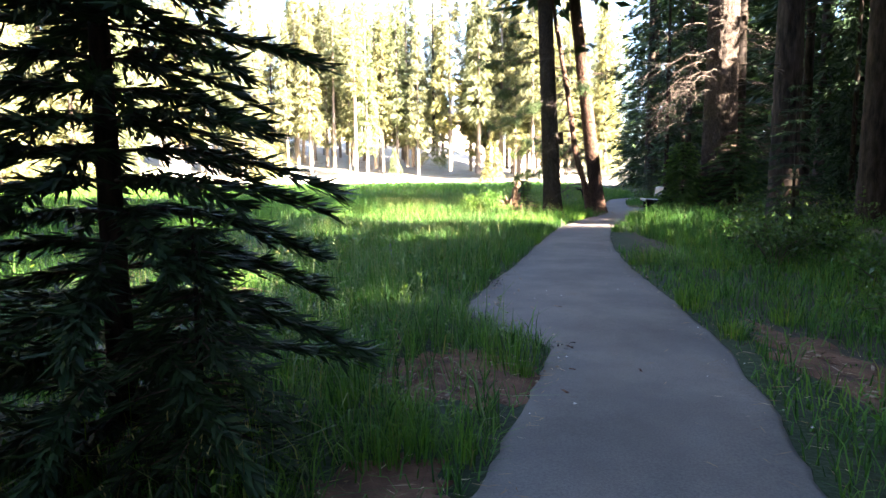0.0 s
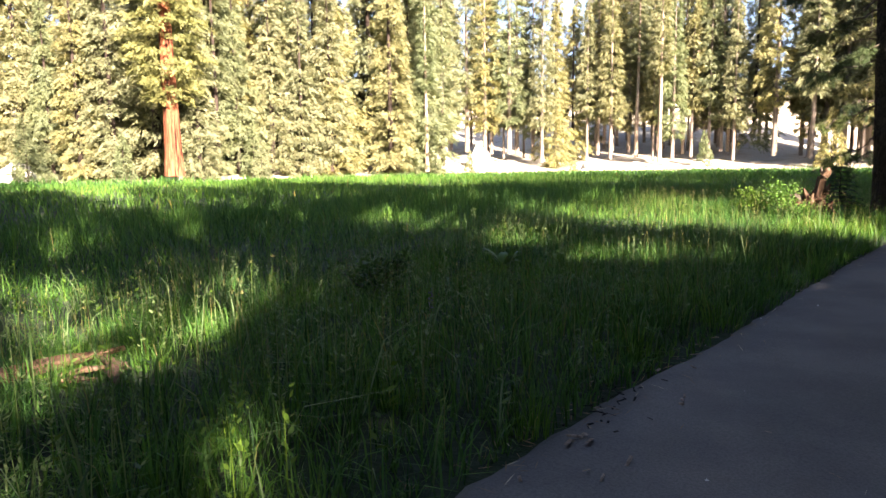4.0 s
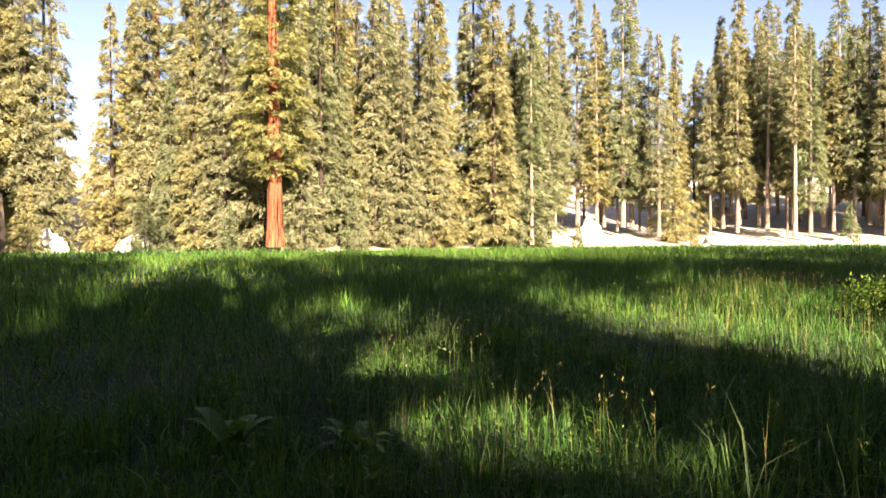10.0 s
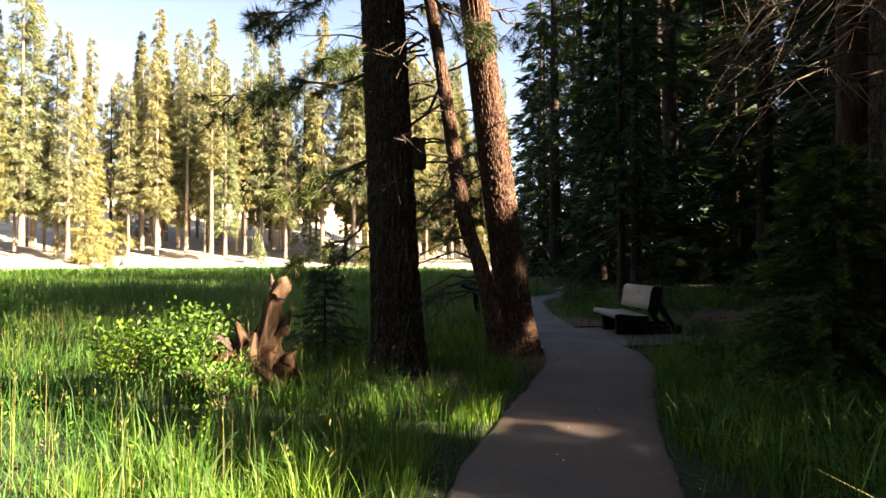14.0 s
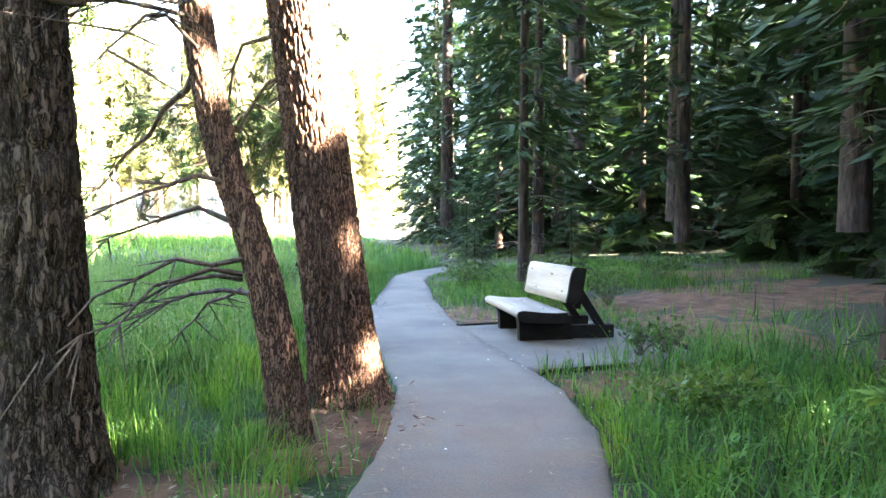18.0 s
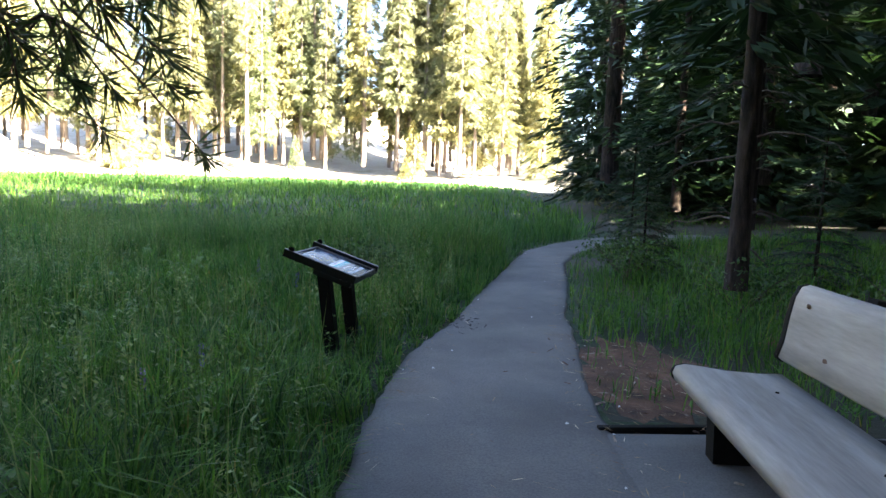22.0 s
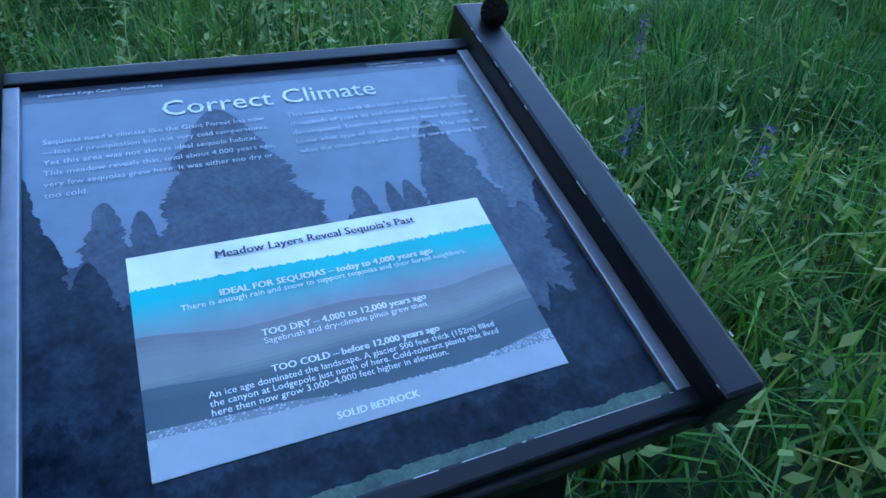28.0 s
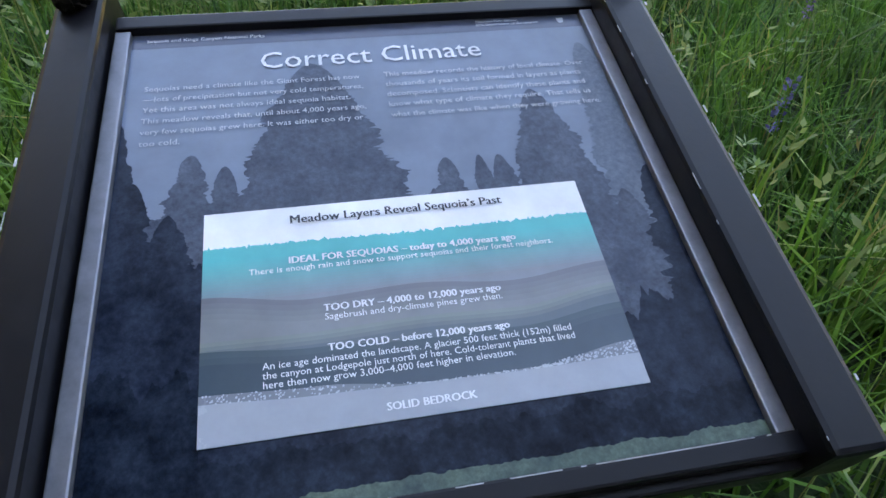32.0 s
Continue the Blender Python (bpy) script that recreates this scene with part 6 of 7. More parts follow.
for k in range(4):
    layers.append((tint((0.19, 0.22, 0.21), (0.1, 0.13, 0.145), k / 3), wave([a + 0.004 * k for a in (0.024, 0.026, 0.023, 0.026, 0.012)])))
for k in range(3):
    layers.append((tint((0.055, 0.085, 0.1), (0.04, 0.065, 0.085), k / 2), wave([a + 0.006 * k for a in (0.033, 0.041, 0.046, 0.046, 0.034)])))
layers += [((0.17, 0.19, 0.22), wave((0.0725, 0.077, 0.087, 0.087, 0.0735))), ((0.3, 0.33, 0.37), wave((0.08, 0.085, 0.0875, 0.0885, 0.087)))]
for i, (colour, line) in enumerate(layers):
    INK["layer"] = print_mat("print_layer_ink", colour)
    sheet("print_layer", line, bottom, 0.0012 + 0.00003 * i, "layer", "printed soil layer")
# grains of broken rock printed above the bedrock
bm = bmesh.new()
for k in range(420):
    q = g.random()
    u = -0.19 + 0.38 * (q if k % 3 else 0.75 + 0.25 * q)
    lo, hi = np.interp(u, (-0.191, -0.0955, 0, 0.0955, 0.191), (0.0725, 0.077, 0.087, 0.087, 0.0735)), np.interp(u, (-0.191, -0.0955, 0, 0.0955, 0.191), (0.08, 0.085, 0.0875, 0.0885, 0.087))
    v, r = lo + (hi - lo) * g.random(), 0.0007 * (0.5 + g.random())
    bm.faces.new([bm.verts.new((u + r * a, -v + r * b, 0.0023)) for a, b in ((-1, -1), (1, -0.6), (0.7, 1), (-0.8, 0.7))])
tagged(spart("print_speckle", bm, INK["dim"], panel), kind="stuff")


def lettering(body, u, v, width, ink, n=0.0014, bold=0.0):
    """Text that starts at u with its baseline at v and spans width along u."""
    cu = bpy.data.curves.new("text", "FONT")
    cu.body, cu.size, cu.offset = body, 1.0, bold
    cu.resolution_u = 2
    tmp = bpy.data.objects.new("text", cu)
    me = bpy.data.meshes.new_from_object(tmp)
    bpy.data.objects.remove(tmp)
    xs = [p.co.x for p in me.vertices]
    lo, hi = min(xs), max(xs)
    s = width / (hi - lo)
    me.transform(UP @ Matrix.Translation((u, -v, n)) @ Matrix.Scale(s, 4) @ Matrix.Translation((-lo, 0, 0)))
    return part_mesh("lettering", me, INK[ink], panel)


lettering("Sequoia and Kings Canyon National Parks", -0.2625, -0.3815, 0.136, "text")
lettering("National Park Service", 0.139, -0.3875, 0.056, "text")
lettering("U.S. Department of the Interior", 0.139, -0.381, 0.083, "text")
sheet("print_emblem", [(0.247, -0.39), (0.257, -0.39)], [(0.249, -0.38), (0.255, -0.38)], 0.001, "dim")
lettering("Correct Climate", -0.132, -0.325, 0.266, "text", bold=0.002)
for k, (body, w) in enumerate((("Sequoias need a climate like the Giant Forest has now", 0.24), ("\u2014lots of precipitation but not very cold temperatures.", 0.242), ("Yet this area was not always ideal sequoia habitat.", 0.226),
                                    ("This meadow reveals that, until about 4,000 years ago,", 0.242), ("very few sequoias grew here. It was either too dry or", 0.237), ("too cold.", 0.041))):
    lettering(body, -0.2595, -0.2975 + 0.0167 * k, w, "body")
for k, (body, w) in enumerate((("This meadow records the history of local climate. Over", 0.248), ("thousands of years its soil formed in layers as plants", 0.24), ("decomposed. Scientists can identify these plants and", 0.241),
                               ("know what type of climate they require. That tells us", 0.243), ("what the climate was like when they were growing here.", 0.25))):
    lettering(body, 0.009, -0.298 + 0.0168 * k, w, "body")
TOP = 0.0024


def heavy(body, u, v, width, ink):
    """A bolder line: the same type set three times, a hair apart."""
    for k in range(3):
        lettering(body, u + 0.00035 * k, v, width - 0.0007, ink, TOP + 0.00002 * k)


heavy("Meadow Layers Reveal Sequoia\u2019s Past", -0.1092, -0.0950, 0.2145, "black")
heavy("IDEAL FOR SEQUOIAS \u2013 today to 4,000 years ago", -0.1126, -0.0485, 0.222, "text")
lettering("There is enough rain and snow to support sequoias and their forest neighbors.", -0.1492, -0.0398, 0.2943, "white", TOP)
heavy("TOO DRY \u2013 4,000 to 12,000 years ago", -0.0843, 0.0067, 0.1654, "text")
lettering("Sagebrush and dry-climate pines grew then.", -0.0835, 0.0155, 0.1638, "white", TOP)
heavy("TOO COLD \u2013 before 12,000 years ago", -0.0835, 0.0462, 0.164, "text")
lettering("An ice age dominated the landscape. A glacier 500 feet thick (152m) filled", -0.1394, 0.0562, 0.2755, "white", TOP)
lettering("the canyon at Lodgepole just north of here. Cold-tolerant plants that lived", -0.1394, 0.0648, 0.2765, "white", TOP)
lettering("here then now grow 3,000\u20134,000 feet higher in elevation.", -0.1391, 0.0735, 0.218, "white", TOP)
heavy("SOLID BEDROCK", -0.0397, 0.107, 0.077, "text")

# cones left on the sign, and specks of litter
for u, v, turn in ((-0.338, -0.392, 70), (0.33, -0.4, 60)):
    bm = bmesh.new()
    for ring in range(9):
        k = ring / 8
        rr = 0.0165 * math.sin(math.pi * (0.14 + 0.8 * k)) ** 0.8
        for j in range(8):
            a = 2 * math.pi * (j + 0.5 * (ring % 2)) / 8
            m = Matrix.Rotation(a, 4, "Z") @ Matrix.Translation((rr, 0, 0.052 * k)) @ Matrix.Rotation(radians(-35), 4, "Y") @ Matrix.Diagonal((0.008, 0.009, 0.003, 1))
            bmesh.ops.create_cube(bm, size=1.0, matrix=m)
    bmesh.ops.create_cone(bm, segments=10, radius1=0.011, radius2=0.005, depth=0.054, cap_ends=True, matrix=Matrix.Translation((0, 0, 0.027)))
    bmesh.ops.transform(bm, matrix=SIGN @ Matrix.Translation((u, -v, 0.05)) @ Matrix.Rotation(radians(turn), 4, "Z") @ Matrix.Rotation(radians(88), 4, "Y"), verts=bm.verts[:])
    me = bpy.data.meshes.new("pine_cone")
    bm.to_mesh(me)
    bm.free()
    me.materials.append(M_BENCH_DARK)
    tagged(new("pine_cone", me), "small dark fir cone lying on the sign's rail", "cone", "cones on the sign")

# ---- grass and low plants ----
def scatter(n, x0, x1, y0, y1, seed):
    g = np.random.default_rng(seed)
    return g.uniform(x0, x1, n), g.uniform(y0, y1, n), g


TRUNKS = np.array([(5.15, 26.75, 0.42), (6.68, 27.2, 0.2), (7.25, 28.22, 0.4), (10.55, 23.7, 0.75), (3.4, 25.6, 0.35), (-0.7, 9.0, 0.3), (-0.95, 8.6, 0.25), (-0.45, 9.3, 0.25)])


def clear(x, y, margin):
    """Where low plants may stand."""
    ok = (path_dist(x, y) > margin) & ~on_pad(x, y, 0.05)
    for a, b, r in TRUNKS:
        ok &= np.hypot(x - a, y - b) > r
    return ok


def tall_here(x, y):
    """How high the grass stands: tall and dense in drifts, short at the path's edge."""
    drift = 0.45 + 0.9 * vnoise(x * 0.35, y * 0.35, 30) * (0.5 + vnoise(x * 0.11, y * 0.11, 31))
    return drift * (0.55 + 0.45 * smooth(0.0, 0.9, path_dist(x, y)))


def grass_field(name, label, n, area, seed, height, width, edge, keep, mat, coarse=False):
    x, y, g = scatter(n, *area, seed)
    # clumps: pull towards a jittered lattice
    cx, cy = np.floor(x / 0.22), np.floor(y / 0.22)
    px, py = (cx + hash01(cx, cy, 41)) * 0.22, (cy + hash01(cx, cy, 42)) * 0.22
    pull = 0.55 * g.random(n)
    x, y = x + (px - x) * pull, y + (py - y) * pull
    ok = clear(x, y, edge) & keep(x, y, g)
    x, y = x[ok], y[ok]
    m = len(x)
    cl = hash01(np.floor(x / 0.22), np.floor(y / 0.22), 43)
    H = height * tall_here(x, y) * (0.55 + 0.55 * g.random(m)) * (0.45 + 1.05 * cl)
    V, F = blades(np.stack([x, y, gz(x, y) - 0.01], 1), H, width * (0.6 + 0.8 * g.random(m)), 0.25 + 1.25 * g.random(m) ** 1.2, g.random(m) * 2 * np.pi, coarse)
    ob = new(name, np_mesh(name, V, F))
    ob.data.materials.append(mat)
    return tagged(ob, label, "grass", kind="stuff")


def off_duff(x, y, g):
    return (near_duff(x, y) > 0.95) | (g.random(len(x)) < 0.22)


def meadow_side(x, y, g):
    lx = np.interp(y, PATH_L[:, 1], PATH_L[:, 0])
    return (x < lx) & off_duff(x, y, g)


def forest_side(x, y, g):
    rx = np.interp(y, PATH_R[:, 1], PATH_R[:, 0])
    d = x - rx
    patch = vnoise(x * 0.5, y * 0.5, 50)
    return (x > rx) & off_duff(x, y, g) & (patch > 0.2 + 0.25 * smooth(1, 7, d))


grass_field("meadow_grass", "tall lush green meadow grass in drifts", 44000, (-4.5, 9.2, -1, 22), 101, 0.52, 0.009, -0.03, meadow_side, M_GRASS)
grass_field("meadow_grass", "tall lush green meadow grass in drifts", 62000, (0.5, 13, 22, 48), 102, 0.55, 0.009, -0.03, meadow_side, M_GRASS)
grass_field("meadow_grass", "dense fine meadow grass round the sign", 70000, (2.8, 9.9, 29.5, 42), 109, 0.62, 0.011, -0.03, meadow_side, M_GRASS)
grass_field("meadow_grass", "dense fine meadow grass beside the path", 30000, (-2.5, 5.0, 3, 20), 110, 0.55, 0.01, -0.03, meadow_side, M_GRASS)
grass_field("meadow_grass", "long pale arching grass blades above the turf", 4200, (2.5, 9.9, 28.5, 42), 119, 0.85, 0.011, 0.1, meadow_side, M_LUPINE)
grass_field("meadow_grass", "long pale arching grass blades above the turf", 3600, (-4, 5.0, 3, 22), 120, 0.8, 0.011, 0.1, meadow_side, M_LUPINE)
grass_field("meadow_grass", "deep green grass further out in the meadow", 90000, (-16, 1.0, -4, 50), 103, 0.62, 0.02, 0.5, lambda x, y, g: (outside(x, y) < 0) & ((x < -4) | (y > 22)), M_GRASS, True)
grass_field("meadow_grass", "distant sunlit and shaded meadow grass", 70000, (-62, 16, -2, 100), 104, 0.7, 0.055, 0.5, lambda x, y, g: (outside(x, y) < -0.2) & ((x < -15) | (y > 48)), M_GRASS, True)
grass_field("meadow_grass", "distant meadow grass at the far bank", 34000, (-116, 22, 14, 168), 105, 0.85, 0.15, 0.5, lambda x, y, g: (outside(x, y) < -0.2) & ((x < -55) | (y > 92)), M_GRASS, True)
grass_field("verge_grass", "short green grass on the shaded verge", 24000, (3.4, 12.5, -1, 28.6), 106, 0.36, 0.009, 0.03, forest_side, M_GRASS)
grass_field("verge_grass", "green grass between the path and the forest", 36000, (9.3, 20, 31, 50), 107, 0.42, 0.01, 0.03, forest_side, M_GRASS)
grass_field("verge_grass", "dense tall grass on the verge under pines", 24000, (7.2, 12.5, 19, 30), 116, 0.55, 0.012, 0.0, forest_side, M_GRASS)
grass_field("verge_grass", "dense tufted grass on the shaded verge", 20000, (3.6, 9.5, 0, 19), 117, 0.5, 0.011, 0.0, forest_side, M_GRASS)
grass_field("forest_grass", "sparse grass and brush on the forest floor behind the meadow", 26000, (-62, -20, -24, 14), 118, 0.7, 0.06, 0.5, lambda x, y, g: (outside(x, y) > -1), M_GRASS, True)
grass_field("forest_grass", "thin grass on the forest floor", 30000, (11, 30, 20, 62), 108, 0.4, 0.02, 0.5, lambda x, y, g: (outside(x, y) > 1) & (near_duff(x, y) > 1) & (vnoise(x * 0.3, y * 0.3, 51) > 0.5), M_GRASS, True)


def tufts(name, label, n, area, seed, height, radius, keep, mat, per=90, edge=0.06):
    """Rounded tussocks of fine grass that arch outwards."""
    x, y, g = scatter(n, *area, seed)
    ok = clear(x, y, edge) & keep(x, y, g) & (vnoise(x * 0.7, y * 0.7, seed) > 0.3)
    x, y = x[ok], y[ok]
    m = len(x)
    size = 0.55 + 0.9 * g.random(m) ** 1.5
    k, a = np.sqrt(g.random((m, per))), g.random((m, per)) * 2 * np.pi
    px, py = x[:, None] + (radius * size)[:, None] * k * np.cos(a), y[:, None] + (radius * size)[:, None] * k * np.sin(a)
    H = (height * size)[:, None] * (0.6 + 0.5 * g.random(k.shape)) * (1 - 0.3 * k)
    P = np.stack([px.ravel(), py.ravel(), gz(px.ravel(), py.ravel()) - 0.01], 1)
    V, F = blades(P, H.ravel(), 0.007 * (0.6 + 0.8 * g.random(m * per)), (0.2 + 1.1 * k * g.random(k.shape)).ravel(), (a - np.pi / 2 + g.normal(0, 0.5, a.shape)).ravel())
    ok = np.repeat(path_dist(P[:, 0], P[:, 1]) > -0.02, 5)
    if not ok.all():
        V[~ok] = V[~ok] * np.array([1, 1, 0]) - np.array([0, 0, 0.3])
    ob = new(name, np_mesh(name, V, F))
    ob.data.materials.append(mat)
    return tagged(ob, label, "grass", kind="stuff")


M_TUFT = leaf_material("tussock_grass", (0.03, 0.09, 0.014), (0.15, 0.29, 0.05), (0.3, 0.26, 0.11), 0.45, dry_at=0.95, patch=[(0.33, (0.55, 0.7, 0.7)), (0.5, (0.95, 0.97, 0.9)), (0.66, (1.35, 1.2, 0.85))])
tufts("grass_tussocks", "rounded bright green tussocks of fine grass by the path", 620, (-2.5, 4.6, 2.2, 21), 151, 0.34, 0.15, meadow_side, M_TUFT)
tufts("grass_tussocks", "rounded bright green tussocks of fine grass under the pines", 330, (2.6, 8.0, 21, 31), 152, 0.42, 0.17, meadow_side, M_TUFT)
tufts("grass_tussocks", "rounded green tussocks of fine grass on the verge", 420, (3.6, 12.0, 1, 30), 153, 0.34, 0.16, forest_side, M_TUFT)
tufts("grass_tussocks", "rounded green tussocks of fine grass near the sign", 260, (4.5, 9.9, 31, 42), 154, 0.42, 0.16, meadow_side, M_GRASS)


def weeds(name, label, n, area, seed, keep, size, leaf, mat, leaves=14):
    """Upright stems with small leaves set round them."""
    x, y, g = scatter(n, *area, seed)
    ok = clear(x, y, 0.25) & keep(x, y, g) & (vnoise(x * 0.6, y * 0.6, seed) > 0.45)
    x, y = x[ok], y[ok]
    m = len(x)
    H = size * (0.5 + 0.7 * g.random(m)) * (0.6 + 0.4 * tall_here(x, y))
    base = np.stack([x, y, gz(x, y)], 1)
    tilt = g.normal(0, 0.12, (m, 3)) + np.array([0, 0, 1.0])
    sv, sf = blades(base, H, np.full(m, 0.008), 0.2 * g.random(m), g.random(m) * 6.28)
    k = 0.15 + 0.85 * g.random((m, leaves))
    P = base[:, None] + tilt[:, None] * (k * H[:, None])[..., None]
    a = g.random((m, leaves)) * 6.28
    D = np.stack([np.cos(a), np.sin(a), 0.25 + 0.5 * g.random(a.shape)], 2)
    s = leaf * (0.6 + 0.6 * g.random(a.shape)) * (1.15 - 0.7 * k)
    lv, lf = cards(P.reshape(-1, 3), D.reshape(-1, 3), np.array([0, 0, 1.0]) + g.normal(0, 0.4, (m * leaves, 3)), s.ravel(), (s * 0.42).ravel(), 0.4)
    V, F = merge([(sv, sf), (lv, lf)])
    ob = new(name, np_mesh(name, V, F))
    ob.data.materials.append(mat)
    return tagged(ob, label, "weeds", kind="stuff")


weeds("meadow_weeds", "leafy green flowering weeds among meadow grass", 2600, (-4, 12, 0, 46), 111, meadow_side, 0.7, 0.06, M_WEED)
weeds("meadow_weeds", "grey-green small-leaved weeds in dense drifts", 2400, (1, 9.5, 29, 43), 114, meadow_side, 0.95, 0.065, M_LUPINE, 18)
weeds("meadow_weeds", "grey-green small-leaved weeds in dense drifts", 1500, (-4, 4, 4, 22), 115, meadow_side, 0.8, 0.06, M_LUPINE, 16)
weeds("meadow_weeds", "small leafy plants further out in the meadow", 3200, (-20, 2, 2, 60), 112, lambda x, y, g: (outside(x, y) < -0.5), 0.8, 0.085, M_WEED, 13)
weeds("verge_weeds", "low leafy plants and seedlings on the verge", 12000, (4, 13, 0, 46), 113, forest_side, 0.45, 0.07, M_WEED, 12)

# seed heads: pale tips above the grass
x, y, g = scatter(9000, -3, 11, 0, 47, 121)
ok = meadow_side(x, y, g) & clear(x, y, 0.3) & (vnoise(x * 0.5, y * 0.5, 52) > 0.42)
x, y = x[ok], y[ok]
H = 0.62 * tall_here(x, y) * (0.7 + 0.6 * g.random(len(x))) + 0.12
base = np.stack([x, y, gz(x, y)], 1)
top = base + np.array([0, 0, 1.0]) * H[:, None] + g.normal(0, 0.05, base.shape) * np.array([1, 1, 0])
V, F = merge([(*(lambda v, f: (v, f))(*blades(base, H * 1.0, np.full(len(x), 0.004), 0.15 * g.random(len(x)), g.random(len(x)) * 6.28)),)]
             + [cards(top + g.normal(0, 0.012, top.shape), np.array([0, 0, 1.0]) + g.normal(0, 0.4, top.shape), g.normal(0, 1, top.shape), 0.018 + 0.026 * g.random(len(x)), np.full(len(x), 0.006)) for _ in range(4)])
ob = new("seed_heads", np_mesh("seed_heads", V, F))
ob.data.materials.append(M_GRASS_PALE)
tagged(ob, "pale feathery seed heads above the meadow grass", "grass", kind="stuff")


def broad_plant(x, y, size, seed, mat=M_WEED, leaves=16, label="broad-leaved green meadow plant in a clump"):
    """A clump of large pleated leaves."""
    g = np.random.default_rng(seed)
    ob = holder("broadleaf_plant", pose(x, y, float(gz(x, y)), 0, 0, g.random() * 360), label, "plant", "broad-leaved plants")
    for i in range(leaves):
        a, up = g.random() * 6.28, g.uniform(0.5, 1.3)
        ln, w = size * g.uniform(0.6, 1.1), size * g.uniform(0.1, 0.17)
        k = np.linspace(0, 1, 7)
        mid = np.stack([np.cos(a) * ln * (0.08 + 0.75 * k ** 1.4), np.sin(a) * ln * (0.08 + 0.75 * k ** 1.4), ln * (up * k - 0.55 * k ** 2.6)], 1)
        sd = np.array([-np.sin(a), np.cos(a), 0.0]) * w
        prof = np.sin(np.pi * np.clip(k * 0.93 + 0.06, 0, 1)) ** 0.8
        L = mid + sd * prof[:, None] + np.array([0, 0, 0.03 * size]) * prof[:, None]
        R = mid - sd * prof[:, None] + np.array([0, 0, 0.03 * size]) * prof[:, None]
        v = np.concatenate([L, mid, R])
        i7 = np.arange(6)
        f = np.concatenate([np.stack([i7, i7 + 7, i7 + 8, i7 + 1], 1), np.stack([i7 + 7, i7 + 14, i7 + 15, i7 + 8], 1)])
        part_mesh("leaf", np_mesh("leaf", v, [f], True), mat, ob)
    return ob


BROAD = 0.8
for k, (x, y, s) in enumerate(((4.3, 35.3, 0.5), (4.6, 34.75, 0.45), (4.0, 35.0, 0.5), (4.45, 35.9, 0.5), (3.75, 35.7, 0.5), (3.3, 36.4, 0.5), (3.8, 36.6, 0.5), (3.5, 37.0, 0.5), (4.9, 37.4, 0.6), (2.9, 35.8, 0.65), (6.0, 39.2, 0.55), (7.6, 39.6, 0.55), (3.9, 38.4, 0.6), (2.3, 37.5, 0.6), (5.2, 34.2, 0.5), (-0.5, 14.8, 0.55), (0.15, 15.4, 0.5), (6.6, 31.0, 0.45),
                               (6.55, 34.5, 0.35), (7.25, 32.35, 0.4), (3.1, 39.8, 0.6), (8.6, 41.4, 0.5))):
    broad_plant(x, y, s * BROAD, 200 + k)


def shrub(x, y, r, h, seed, mat, label, leaves=900, leaf=0.07, stems=16):
    """A leafy bush: stems and many small leaves in uneven clumps."""
    g = np.random.default_rng(seed)
    ob = holder("shrub", pose(x, y, float(gz(x, y)) - 0.02), label, "shrub", "shrubs beside the path")
    tips = []
    for _ in range(stems):
        a, k = g.random() * 6.28, np.linspace(0, 1, 6)
        ln, rr = h * g.uniform(0.6, 1.05), r * g.uniform(0.2, 1.0)
        p = np.stack([np.cos(a) * rr * k ** 1.2, np.sin(a) * rr * k ** 1.2, ln * k - 0.12 * ln * k ** 3], 1) + g.normal(0, 0.015, (6, 3))
        v, f = tubes([(p, 0.009 * (1 - 0.7 * k))], 4)
        part_mesh("stem", np_mesh("stem", v, [f], True), M_TWIG, ob)
        tips += [p[-1], p[-2], p[3]]
    tips = np.array(tips)
    P = tips[g.integers(0, len(tips), leaves)] + g.normal(0, 0.16, (leaves, 3)) * np.array([r, r, h * 0.6])
    P[:, 2] = np.abs(P[:, 2])
    D = g.normal(0, 1, (leaves, 3)) + np.array([0, 0, 0.4])
    s = leaf * g.uniform(0.6, 1.3, leaves)
    v, f = cards(P, D, np.array([0, 0, 1.0]) + g.normal(0, 0.6, D.shape), s, s * 0.5, 0.45)
    part_mesh("leaves", np_mesh("leaves", v, [f]), mat, ob)


